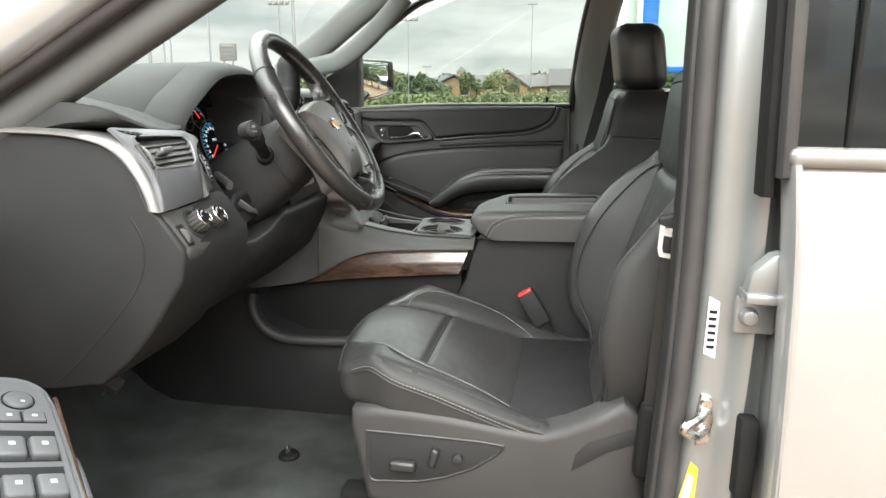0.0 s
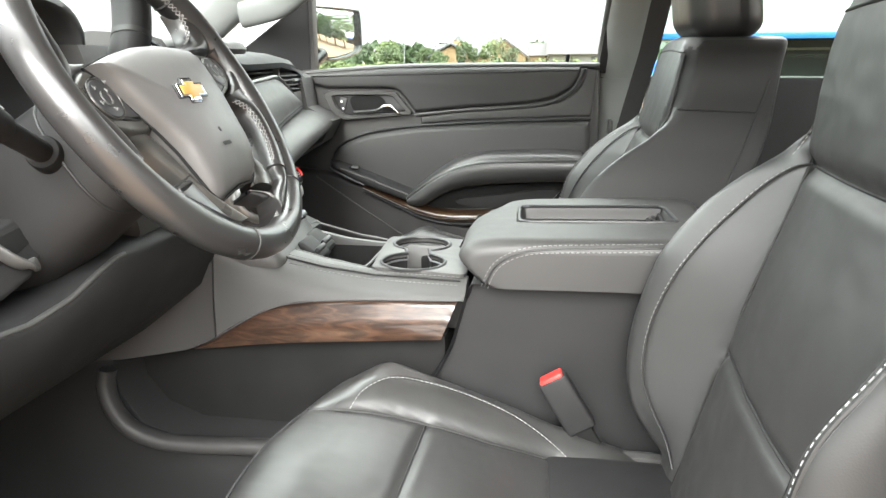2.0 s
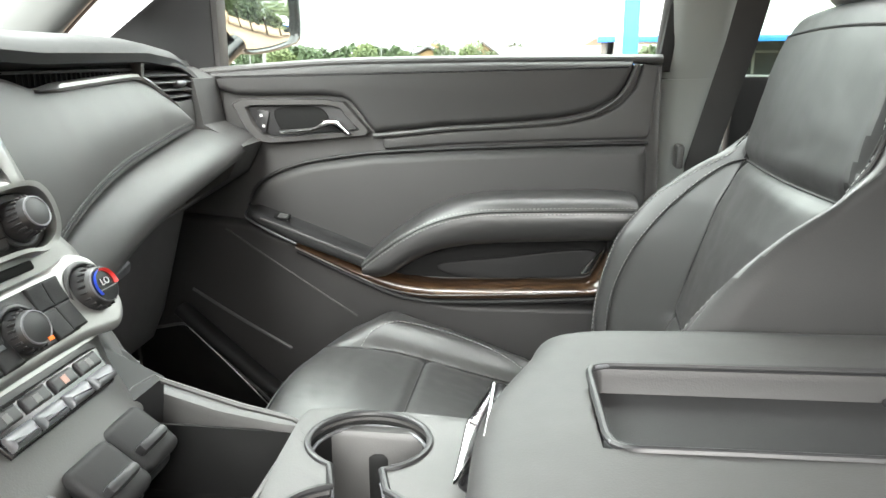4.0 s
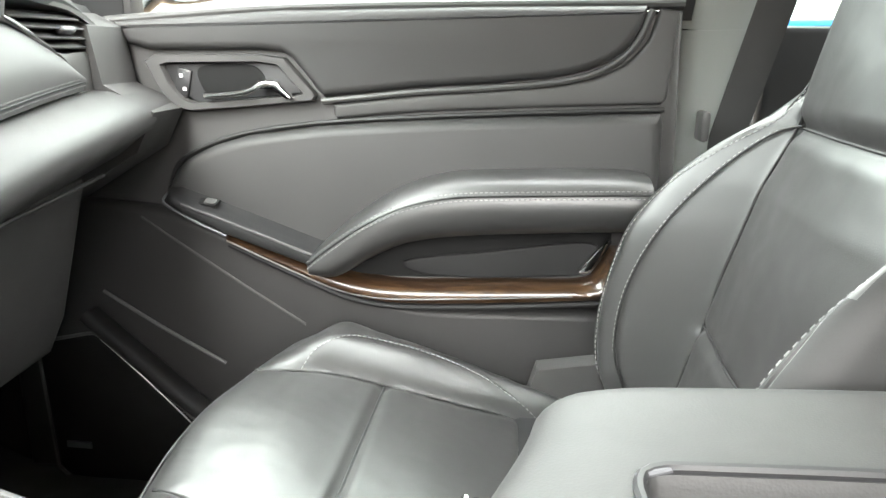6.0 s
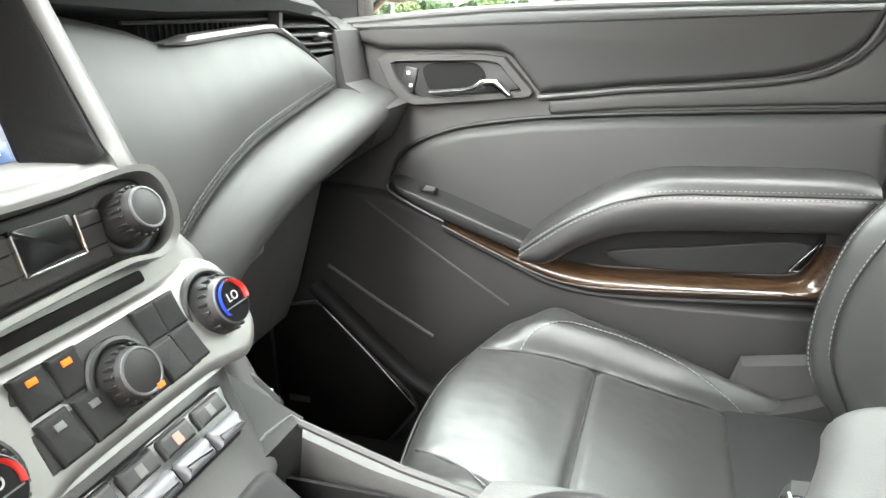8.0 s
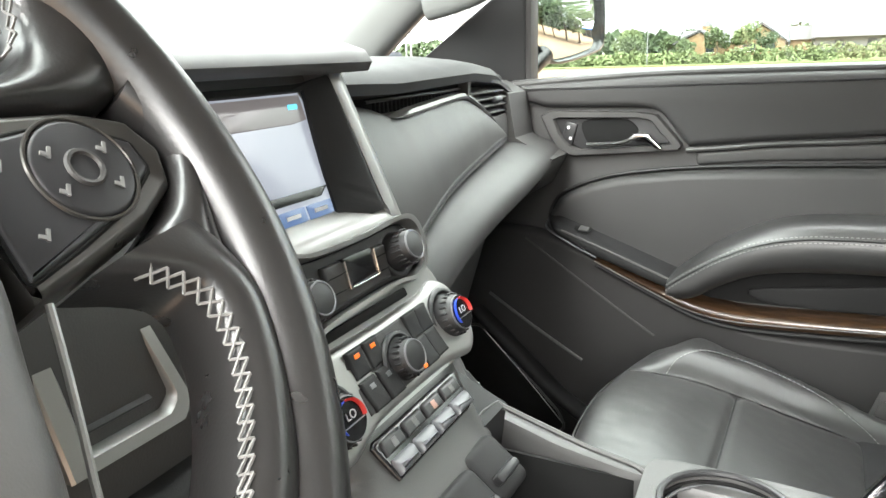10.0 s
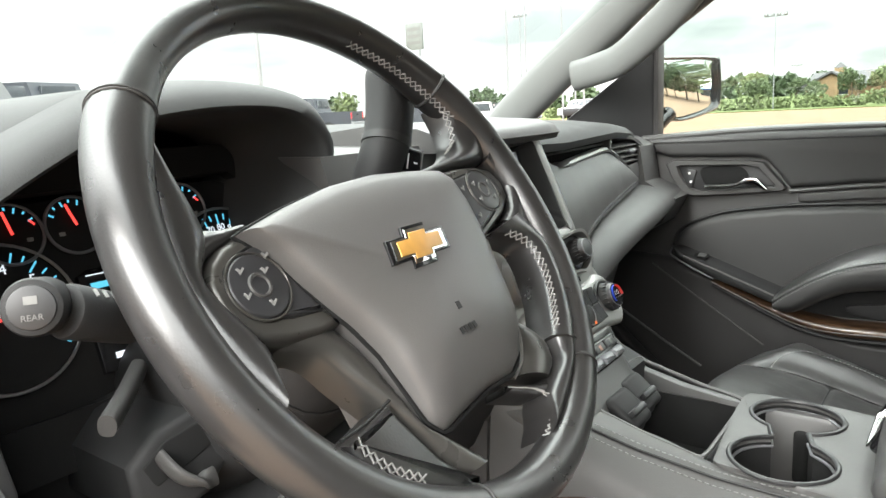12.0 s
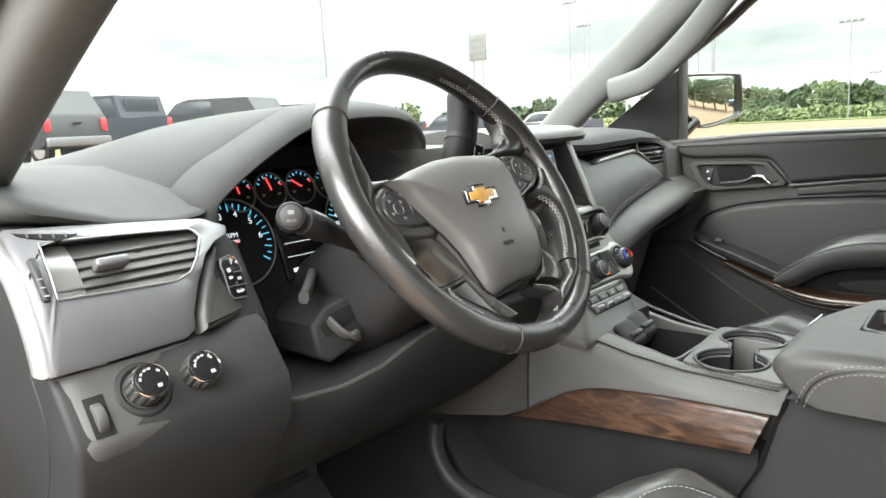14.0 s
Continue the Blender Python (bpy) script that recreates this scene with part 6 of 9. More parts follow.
tach = dial(-0.095, 0.001, 0.055, 215, -35, 25, 197, SILVER)
for k, num in enumerate("123456"):
    a = radians(215 - 250 * (k + 1) / 7.2)
    words(num, GM @ Matrix.Translation((-0.095 + 0.036 * math.cos(a), 0.001 + 0.036 * math.sin(a), 0.004)), 0.011, GAUGE_WHITE, tach, "numeral")
words("RPM", GM @ Matrix.Translation((-0.098, 0.010, 0.004)), 0.0085, GAUGE_WHITE, tach)
words("X1000", GM @ Matrix.Translation((-0.098, 0.002, 0.004)), 0.006, GAUGE_WHITE, tach)
speedo = dial(0.103, 0.001, 0.055, 215, -35, 29, 214, SILVER)
for k in range(14):
    a = radians(222 - 250 * (k + 0.5) / 14)
    words(str(10 * (k + 1)), GM @ Matrix.Translation((0.103 + 0.037 * math.cos(a), 0.001 + 0.037 * math.sin(a), 0.004)), 0.0085 if k < 9 else 0.0070, GAUGE_WHITE, speedo, "numeral")
words("MPH", GM @ Matrix.Translation((0.103, 0.014, 0.004)), 0.0085, GAUGE_WHITE, speedo)
for k, (cx, nd) in enumerate(((-0.0735, 100), (-0.0255, 105), (0.0225, 145), (0.0705, 120))):
    sm = dial(cx, 0.061, 0.0232, 150, 30, 7, nd)
    for sx in (-1, 1):
        part("gauge_print", block(GM @ Matrix.Translation((cx + sx * 0.012, 0.055, 0.0040)), (0.0045, 0.0030, 0.0006), 0), THREAD, sm)
    part("red_zone", block(GM @ Matrix.Translation((cx + 0.0165, 0.068, 0.0042)) @ Matrix.Rotation(-0.9, 4, "Z"), (0.005, 0.0014, 0.0006), 0), NEEDLE, sm)
info = part("info_display", pillow(poly2([(-0.036, -0.060), (0.040, -0.060), (0.040, 0.024), (-0.036, 0.024)], 24), lambda p, h: g(p[0], p[1], h), 0.003, 0.001), GLOSS_BLACK, cl)
for a, b, w_, t_, m_ in ((0.003, 0.019, 0.066, 0.0010, GAUGE_WHITE), (-0.020, 0.010, 0.016, 0.0050, GAUGE_BLUE), (0.002, -0.012, 0.060, 0.0008, GAUGE_WHITE), (0.002, -0.030, 0.060, 0.0008, GAUGE_WHITE), (-0.016, -0.048, 0.018, 0.0050, GAUGE_WHITE)):
    part("display_bar", block(GM @ Matrix.Translation((a, b, 0.0042)), (w_, t_, 0.0006), 0), m_, info)
part("warning_light", block(GM @ Matrix.Translation((0.022, -0.048, 0.0042)), (0.010, 0.005, 0.0006), 0), NEEDLE, info)

# ---- driver's vent, knobs and switches ----
bx = lambda y, z: interp(z, ((1.125, -0.5165), (1.150, -0.5185), (1.175, -0.524), (1.195, -0.533), (1.215, -0.548), (1.235, -0.568), (1.260, -0.598))) - 0.010 * smooth01(-0.80, -0.64, y)
bz = lambda p, h: (bx(p[0], p[1]) + 0.90 * h, p[0], p[1] + 0.40 * h)
vent_i = [(-0.7885, 1.1930), (-0.730, 1.1900), (-0.680, 1.1875), (-0.664, 1.1920), (-0.650, 1.2050), (-0.636, 1.2230), (-0.642, 1.2300), (-0.720, 1.2350), (-0.784, 1.2380)]
bez = part("vent_bezel", ring_plate([(-0.806, 1.134), (-0.740, 1.1345), (-0.682, 1.1345), (-0.672, 1.141), (-0.671, 1.155), (-0.660, 1.180), (-0.640, 1.206), (-0.622, 1.217), (-0.606, 1.221), (-0.602, 1.228), (-0.622, 1.238), (-0.720, 1.246), (-0.806, 1.252)], vent_i, bz, 0.006, 120, 0.002), SILVER_DARK, dash, "satin silver vent surround", 50)
part("opening_edge", tube([Vector(bz(p, 0.0075)) for p in poly2(vent_i, 90)], 0.0011, 6, True), SILVER, bez)
wing_out = [(-0.514, 1.137), (-0.522, 1.166), (-0.537, 1.197), (-0.555, 1.224), (-0.592, 1.243), (-0.662, 1.252), (-0.760, 1.255)]
wing_in = [(-0.529, 1.139), (-0.536, 1.163), (-0.549, 1.189), (-0.571, 1.214), (-0.603, 1.231), (-0.663, 1.242), (-0.760, 1.245)]
wo, wi = curve([(a, 0, b) for a, b in wing_out], 36), curve([(a, 0, b) for a, b in wing_in], 36)
part("bezel_wing", loft([[(p.x - 0.002, -0.760, p.z - 0.003), (p.x, -0.806, p.z), (p.x - 0.001, -0.812, p.z - 0.001), (p.x * 0.6 + q.x * 0.4, -0.8165, p.z * 0.6 + q.z * 0.4), (p.x * 0.2 + q.x * 0.8, -0.8165, p.z * 0.2 + q.z * 0.8), (q.x, -0.812, q.z), (q.x, -0.760, q.z)] for p, q in zip(wo, wi)]), SILVER, dash, "bright satin silver sweep along the dashboard's end", 50)
part("vent_cavity", pillow(poly2(vent_i, 40), lambda p, h: bz(p, h - 0.032), 0.002, 0.001), BLACK, bez)
part("vent_wall", loft([[Vector(bz(p, 0.004)) for p in poly2(vent_i, 60)], [Vector(bz(p, -0.034)) for p in poly2(vent_i, 60)]], caps=False), PLASTIC_LOW, bez)
for k in range(5):
    z = 1.1985 + 0.0078 * k
    y1 = interp(z, ((1.192, -0.666), (1.205, -0.652), (1.223, -0.638), (1.235, -0.636)))
    part("vane", block(axes(bz(((-0.787 + y1) / 2, z), -0.006), (0.42, 0, 0.90), (0, 1, 0)), (y1 + 0.785, 0.026, 0.0026), 0.001), PLASTIC, bez)
part("vane_tab", block(axes(bz((-0.733, 1.2135), 0.006), (0.83, 0, 0.55), (0, 1, 0)), (0.030, 0.0085, 0.016), 0.003, 3), SILVER_DARK, bez)
for k in range(3):
    part("side_vane", block(axes(bz((-0.70 + 0.02 * k, 1.212), -0.018), (0, 1, 0), (0, 0, 1)), (0.034, 0.016, 0.002), 0.0005), PLASTIC_LOW, bez)
thumb = part("thumb_wheel", block(axes(bz((-0.7965, 1.210), 0.006), (0.83, 0, 0.55), (0, 1, 0)), (0.0075, 0.042, 0.010), 0.003), BUTTON, bez)
for k in range(5):
    part("wheel_notch", block(axes(bz((-0.7965, 1.197 + 0.0065 * k), 0.0108), (0.83, 0, 0.55), (0, 1, 0)), (0.004, 0.0012, 0.001), 0), THREAD, thumb)
part("demister_slot", pillow(poly2([(-0.800, 1.2475), (-0.748, 1.2400), (-0.768, 1.2360), (-0.797, 1.2440)], 30), lambda p, h: bz(p, h + 0.0075), 0.0015, 0.001), BLACK, dash)
for k in range(4):
    part("demister_fin", block(axes(bz((-0.790 + 0.010 * k, 1.2435 - 0.0012 * k), 0.0095), (0.6, 0, 0.8), (0.1, 1, 0)), (0.0016, 0.006, 0.002), 0.0003), PLASTIC, dash)
# triangular switch panel beside the dials
tri_ = [(-0.668, 1.137), (-0.640, 1.137), (-0.612, 1.138), (-0.590, 1.140), (-0.588, 1.150), (-0.594, 1.185), (-0.598, 1.212), (-0.606, 1.217), (-0.622, 1.212), (-0.642, 1.197), (-0.658, 1.172), (-0.667, 1.152)]
tx = lambda p, h: (-0.5215 - 0.30 * (p[1] - 1.137) - 0.16 * smooth01(1.18, 1.24, p[1]) * 0.2 - 0.38 * (p[0] + 0.668) + 0.9 * h, p[0] + 0.18 * h, p[1] + 0.3 * h)
tp = part("switch_panel", pillow(poly2(tri_, 60), tx, 0.010, 0.006, 5, -0.06), PLASTIC, dash)
btn_o = [(-0.6265, 1.162), (-0.622, 1.156), (-0.602, 1.1535), (-0.598, 1.158), (-0.604, 1.193), (-0.609, 1.197), (-0.624, 1.1955), (-0.628, 1.190)]
bp_ = part("button_pad", pillow(poly2(btn_o, 40), lambda p, h: tx(p, h + 0.009), 0.004, 0.002), GLOSS_BLACK, tp)
part("button_rim", tube([Vector(tx(p, 0.0122)) for p in poly2(btn_o, 50)], 0.0009, 6, True), SILVER_DARK, tp)
for one, two in (((-0.626, 1.1685), (-0.601, 1.1665)), ((-0.6135, 1.1675), (-0.6155, 1.196)), ((-0.6145, 1.181), (-0.603, 1.180))):
    part("button_split", tube([Vector(tx(one, 0.0132)), Vector(tx(two, 0.0132))], 0.0006, 6), SILVER_DARK, bp_)
tm = lambda y, z, turn=0.0: axes(tx((y, z), 0.0136), (0.93, 0.17, 0.30), (-0.17, 1, 0)) @ Matrix.Rotation(turn, 4, "Z")
words("P", tm(-0.6120, 1.1905), 0.0075, THREAD_PALE, bp_)
part("amber_light", block(tm(-0.6065, 1.1945), (0.0024, 0.0012, 0.0008), 0), AMBER, bp_)
for yy, zz, w_, h_ in ((-0.6060, 1.1895, 0.0030, 0.0026), (-0.6205, 1.184, 0.0040, 0.0042), (-0.6205, 1.1765, 0.0046, 0.0028), (-0.6085, 1.1735, 0.0050, 0.0030), (-0.6125, 1.1610, 0.0080, 0.0022)):
    part("button_symbol", block(tm(yy, zz), (w_, h_, 0.0006), 0), THREAD_PALE, bp_)
words("< >", tm(-0.6125, 1.1610), 0.0090, THREAD_PALE, bp_)
# knob panel with its rolled lower edge
kx = lambda z: interp(z, ((1.050, -0.500), (1.058, -0.488), (1.066, -0.4825), (1.078, -0.4815), (1.090, -0.4885), (1.136, -0.5195)))
kp_rows = []
for i in range(25):
    y = -0.8025 + 0.2085 * i / 24
    edge = smooth01(-0.788, -0.806, y) + smooth01(-0.606, -0.594, y)
    back = 0.012 * smooth01(-0.80, -0.60, y) + 0.008 * edge
    lift = -0.006 * smooth01(-0.68, -0.60, y)
    kp_rows.append([(-0.60, y, 1.134)] + [(kx(z) - back * (1 if z < 1.12 else 0.7), y, z + lift * (z < 1.07)) for z in (1.1325, 1.128, 1.115, 1.100, 1.090, 1.084, 1.078, 1.072, 1.066, 1.062, 1.058, 1.054, 1.050)] + [(-0.60, y, 1.048)])
kp = part("knob_panel", loft(kp_rows), PLASTIC, dash, "dark grained knob panel with a rolled edge", 50)
nrm = Vector((0.83, 0.0, 0.56)).normalized()
on_kp = lambda y, z, h=0.0: Vector((kx(z) - 0.012 * smooth01(-0.80, -0.60, y), y, z)) + nrm * h
for y, z, rr in ((-0.7375, 1.1070, 0.0165), (-0.6855, 1.1040, 0.0165)):
    base = on_kp(y, z, -0.001)
    kb = part("rotary_knob", cyl(base, base + nrm * 0.023, rr, rr * 0.94, 36, 0.002), BUTTON, kp, "ribbed rotary switch with black face and bright ring")
    fr_ = axes((0, 0, 0), nrm, (0, 1, 0)).to_3x3()
    part("knob_well", tube([base + fr_ @ Vector((rr * 1.32 * math.cos(a), rr * 1.32 * math.sin(a), 0.0)) for a in [2 * math.pi * k / 36 for k in range(36)]], 0.0045, 8, True), PLASTIC_LOW, kb)
    part("knob_face", cyl(base + nrm * 0.0225, base + nrm * 0.0240, rr * 0.84, None, 32, 0.0005), GLOSS_BLACK, kb)
    part("knob_chrome_ring", tube([base + nrm * 0.0230 + fr_ @ Vector((rr * 0.90 * math.cos(a), rr * 0.90 * math.sin(a), 0.0)) for a in [2 * math.pi * k / 36 for k in range(36)]], 0.0011, 6, True), CHROME, kb)
    KM = axes(base + nrm * 0.0243, nrm, (0, 1, 0))
    for k in range(14):
        part("knurl", block(axes(base + nrm * 0.012, nrm, (0, 1, 0)) @ Matrix.Rotation(2 * math.pi * k / 14, 4, "Z") @ Matrix.Translation((rr * 0.97, 0, 0)), (0.0014, 0.0042, 0.018), 0.0005, 1), PLASTIC, kb)
    for a_ in (165, 138, 112, 88, 40):
        a = radians(a_)
        part("knob_mark", block(KM @ Matrix.Translation((rr * 0.60 * math.cos(a), rr * 0.60 * math.sin(a), 0)) @ Matrix.Rotation(a, 4, "Z"), (0.0020, 0.0030, 0.0005), 0), SEAT_THREAD, kb)
    part("knob_symbol", block(KM @ Matrix.Translation((rr * 0.30, -rr * 0.42, 0)), (0.0040, 0.0034, 0.0005), 0), SEAT_THREAD, kb)
    if y > -0.72:
        for txt, dx, dy in (("2", -0.0085, 0.0052), ("4", 0.0062, 0.0078)):
            words(txt, KM @ Matrix.Translation((dx, dy, 0.0002)), 0.0055, SEAT_THREAD, kb)
part("dimmer_slot", block(axes(on_kp(-0.7805, 1.0985, 0.0002), nrm, (0, 1, 0)), (0.017, 0.036, 0.0012), 0.0003), BLACK, kp)
part("dimmer_wheel", cyl(on_kp(-0.7855, 1.0975, -0.007), on_kp(-0.7765, 1.0975, -0.007), 0.0150, None, 28, 0.002), PLASTIC, kp)
# end of the dash at the doorway
part("end_panel", prism([(-0.95, 1.255), (-0.722, 1.246), (-0.663, 1.244), (-0.605, 1.233), (-0.572, 1.217), (-0.550, 1.190), (-0.533, 1.139), (-0.519, 1.130), (-0.486, 1.083), (-0.484, 1.067), (-0.490, 1.035), (-0.514, 0.999), (-0.545, 0.954), (-0.586, 0.907), (-0.634, 0.866), (-0.722, 0.852), (-0.95, 0.86)], "y", -0.596, -0.806, 0.006, 3), PLASTIC_LOW, dash)
part("end_panel_crease", tube(curve([(-0.564, -0.8048, 1.129), (-0.546, -0.8048, 1.091), (-0.550, -0.8048, 1.049), (-0.582, -0.8048, 0.996), (-0.661, -0.8048, 0.911), (-0.716, -0.8048, 0.862)], 40), 0.0022, 6), PLASTIC_LOW, dash)
# knee panel below the column
knee_rows = []
for i in range(29):
    y = -0.600 + 0.50 * i / 28
    zt = interp(y, ((-0.60, 1.050), (-0.57, 1.040), (-0.50, 1.034), (-0.44, 1.040), (-0.40, 1.052), (-0.36, 1.062), (-0.10, 1.066)))
    knee_rows.append([(x, y, z) for x, z in ((-0.60, zt + 0.010), (-0.530, zt + 0.003), (-0.516, zt), (-0.512, zt - 0.008), (-0.520, zt - 0.040), (-0.550, 0.955), (-0.63, 0.890), (-0.72, 0.858), (-0.88, 0.850), (-0.92, 0.95), (-0.78, 1.05))])
part("knee_panel", loft(knee_rows), PLASTIC_LOW, dash, smooth=55)
part("knee_panel_lip", tube([Vector((-0.516, y, interp(y, ((-0.60, 1.0485), (-0.57, 1.0385), (-0.50, 1.0325), (-0.44, 1.0385), (-0.40, 1.0505), (-0.36, 1.0605))))) for y in [-0.594 + 0.25 * k / 30 for k in range(31)]], 0.0032, 8), PLASTIC, dash)
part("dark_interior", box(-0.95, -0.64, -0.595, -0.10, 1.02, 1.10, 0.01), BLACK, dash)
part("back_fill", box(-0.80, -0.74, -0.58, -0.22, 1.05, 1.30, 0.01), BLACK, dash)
part("column_side_panel", prism([(-0.570, 1.212), (-0.545, 1.165), (-0.525, 1.130), (-0.520, 1.060), (-0.66, 1.06), (-0.68, 1.22)], "y", -0.596, -0.588, 0.003), PLASTIC_LOW, dash)
# parking brake release housing
rel = part("release_housing", prism([(-0.512, 1.100), (-0.490, 1.118), (-0.455, 1.126), (-0.436, 1.095), (-0.465, 1.068), (-0.500, 1.055), (-0.514, 1.065)], "x", -0.64, -0.545, 0.006, 3, lambda c: Vector((c.x - 0.30 * (c.z - 1.08) + 0.25 * (c.y + 0.50), c.y, c.z))), PLASTIC_LOW, dash, "grained housing of the brake release")
on_rel = lambda y, z, h=0.0: Vector((-0.545 - 0.30 * (z - 1.08) + 0.25 * (y + 0.50) + h, y, z))
part("release_recess", pillow(poly2([(-0.503, 1.098), (-0.486, 1.111), (-0.460, 1.117), (-0.452, 1.102), (-0.474, 1.092), (-0.498, 1.084)], 40), lambda p, h: on_rel(p.x, p.y, h), 0.0010, 0.001), BLACK, rel)
part("release_pull", sweep(curve([on_rel(-0.492, 1.104, 0.002), on_rel(-0.488, 1.092, 0.012), on_rel(-0.478, 1.084, 0.014), on_rel(-0.464, 1.082, 0.008)], 16), oval(0.007, 0.003)), PLASTIC, rel)
part("tilt_lever", sweep(curve([(-0.60, -0.47, 1.150), (-0.57, -0.500, 1.143), (-0.548, -0.524, 1.138)], 14), oval(0.008, 0.006)), PLASTIC, dash)
place = BODY

# ---- centre stack ----
stack = thing("centre_stack", (-0.56, 0.01, 1.0), "silver centre stack with screen, radio and climate knobs", "centre stack")
def stack_x(z):
    return interp(z, ((0.985, -0.452), (1.03, -0.494), (1.075, -0.530), (1.115, -0.548), (1.177, -0.562), (1.29, -0.604)))


def stack_y(z):
    return (interp(z, ((0.985, -0.065), (1.02, -0.072), (1.05, -0.098), (1.09, -0.100), (1.115, -0.090), (1.30, -0.125))),
            interp(z, ((0.985, 0.120), (1.02, 0.118), (1.06, 0.140), (1.10, 0.142), (1.125, 0.126), (1.177, 0.112), (1.30, 0.098))))


sp = lambda p, h: (stack_x(p[1]) + 0.90 * h, p[0], p[1] + 0.42 * h)
rings = []
for i in range(37):
    z = 1.040 + 0.255 * i / 36
    a, b = stack_y(z)
    x = stack_x(z)
    d = 0.030 * smooth01(1.172, 1.180, z)
    ya, yb = a + 0.016, b - 0.022
    rings.append([(x - 0.12, a, z), (x - 0.012, a, z), (x - 0.003, a + 0.003, z), (x, a + 0.010, z), (x - d * 0.1, ya, z), (x - d, ya + 0.001, z), (x - d, yb - 0.001, z), (x - d * 0.1, yb, z), (x, b - 0.014, z), (x - 0.003, b - 0.004, z), (x - 0.012, b, z), (x - 0.12, b, z)])
part("stack_frame", loft(rings), SILVER, stack, smooth=55)
# grey foot that flows down into the console
rings = []
for i in range(17):
    q = i / 16
    z = 1.0405 - 0.0545 * q
    a, b = stack_y(z)
    x = stack_x(z) - 0.0005
    flare = smooth01(0.25, 1.0, q)
    a, b = a - 0.046 * flare, b - 0.014 * flare
    rings.append([(x - 0.12, a, z), (x - 0.014, a, z - 0.002), (x - 0.005, a + 0.005, z), (x - 0.001, a + 0.016, z), (x, a + 0.04, z), (x, a + 0.07, z), (x, b - 0.07, z), (x - 0.003, b - 0.045, z), (x - 0.012, b - 0.022, z - 0.002), (x - 0.026, b - 0.006, z - 0.006), (x - 0.046, b, z - 0.010), (x - 0.12, b, z)])
x = stack_x(0.985)
rings.append([(p[0] + 0.003, p[1], 0.980) for p in rings[-1]])
rings.append([(p[0] - 0.003, p[1], 0.972) for p in rings[-1]])
part("stack_foot", loft(rings), VINYL, stack, "satin grey foot flowing into the console", 60)
# seat heater switches beside the foot
place = AS_BUILT
HO, HN = Vector((-0.475, -0.098, 0.988)), Vector((0.25, -0.80, 0.50)).normalized()
heat = lambda p, h: Vector((p[0], HO.y + (0.25 * (p[0] - HO.x) + 0.50 * (p[1] - HO.z)) / 0.80, p[1])) + HN * h
hp_ = part("heater_switch", pillow(poly2([(-0.482, 1.014), (-0.459, 1.006), (-0.449, 0.994), (-0.457, 0.979), (-0.476, 0.980), (-0.490, 0.990)], 40), lambda p, h: heat(p, h), 0.003, 0.003), BUTTON, stack, "black seat heater switch with pale symbols")
for xx, zz in ((-0.462, 1.000), (-0.474, 0.9865)):
    part("switch_symbol", pillow(poly2([(xx - 0.003, zz - 0.0018), (xx + 0.001, zz - 0.0025), (xx + 0.003, zz + 0.0020), (xx - 0.001, zz + 0.0025)], 12), lambda p, h: heat(p, h + 0.0030), 0.0005, 0.0003), THREAD_PALE, hp_)
part("switch_split", tube([heat((-0.480, 0.9975), 0.0032), heat((-0.453, 0.9895), 0.0032)], 0.0006, 6), BLACK, hp_)
far = lambda p, h: Vector((p[0], 0.1555 + 0.30 * (1.0 - p[1]) + 0.9 * h, p[1] + 0.4 * h))
fh_ = part("heater_switch", pillow(poly2([(-0.510, 1.014), (-0.497, 1.006), (-0.481, 0.984), (-0.488, 0.974), (-0.508, 0.996)], 40), far, 0.0035, 0.003), BUTTON, stack, "black seat heater switch on the passenger flank")
part("switch_symbol", pillow(poly2([(-0.4935, 0.990), (-0.4900, 0.989), (-0.4885, 0.993), (-0.4920, 0.994)], 12), lambda p, h: far(p, h + 0.0036), 0.0005, 0.0003), THREAD_PALE, fh_)
place = BODY
# recessed screen with black sloping cheeks
SR = 0.020
scr = part("screen_surround", ring_plate([(-0.108, 1.176), (0.088, 1.176), (0.084, 1.200), (0.078, 1.292), (-0.110, 1.292)], [(-0.092, 1.186), (0.046, 1.186), (0.048, 1.22), (0.056, 1.286), (-0.094, 1.286)],
                                        lambda p, h: sp(p, h - SR + 0.018 * smooth01(0.046, 0.084, p[0]) - 0.004), 0.004, 90, 0.001), PLASTIC_LOW, stack, "black sloping screen surround")
part("screen", pillow(poly2([(-0.096, 1.184), (0.050, 1.184), (0.060, 1.288), (-0.098, 1.288)], 30), lambda p, h: sp(p, h - SR - 0.004), 0.001, 0.001), SCREEN, scr, "lit grey-white touch screen")
on_scr = lambda p, h: sp(p, h - SR - 0.0022)
for k in range(4):
    part("screen_button", pillow(poly2([(-0.088 + 0.034 * k, 1.189), (-0.057 + 0.034 * k, 1.189), (-0.057 + 0.034 * k, 1.200), (-0.088 + 0.034 * k, 1.200)], 16), on_scr, 0.0005, 0.0005), SCREEN_BAR, scr)
    part("screen_text_bar", pillow(poly2([(-0.081 + 0.034 * k, 1.193), (-0.064 + 0.034 * k, 1.193), (-0.064 + 0.034 * k, 1.196), (-0.081 + 0.034 * k, 1.196)], 12), lambda p, h: on_scr(p, h + 0.0007), 0.0003, 0.0003), WHITE, scr)
part("screen_status_bar", pillow(poly2([(-0.092, 1.204), (0.047, 1.204), (0.047, 1.211), (-0.092, 1.211)], 16), on_scr, 0.0005, 0.0005), GLOSS_BLACK, scr)
part("screen_header", pillow(poly2([(-0.092, 1.262), (0.052, 1.262), (0.054, 1.284), (-0.092, 1.284)], 16), on_scr, 0.0004, 0.0004), SCREEN_HEAD, scr)
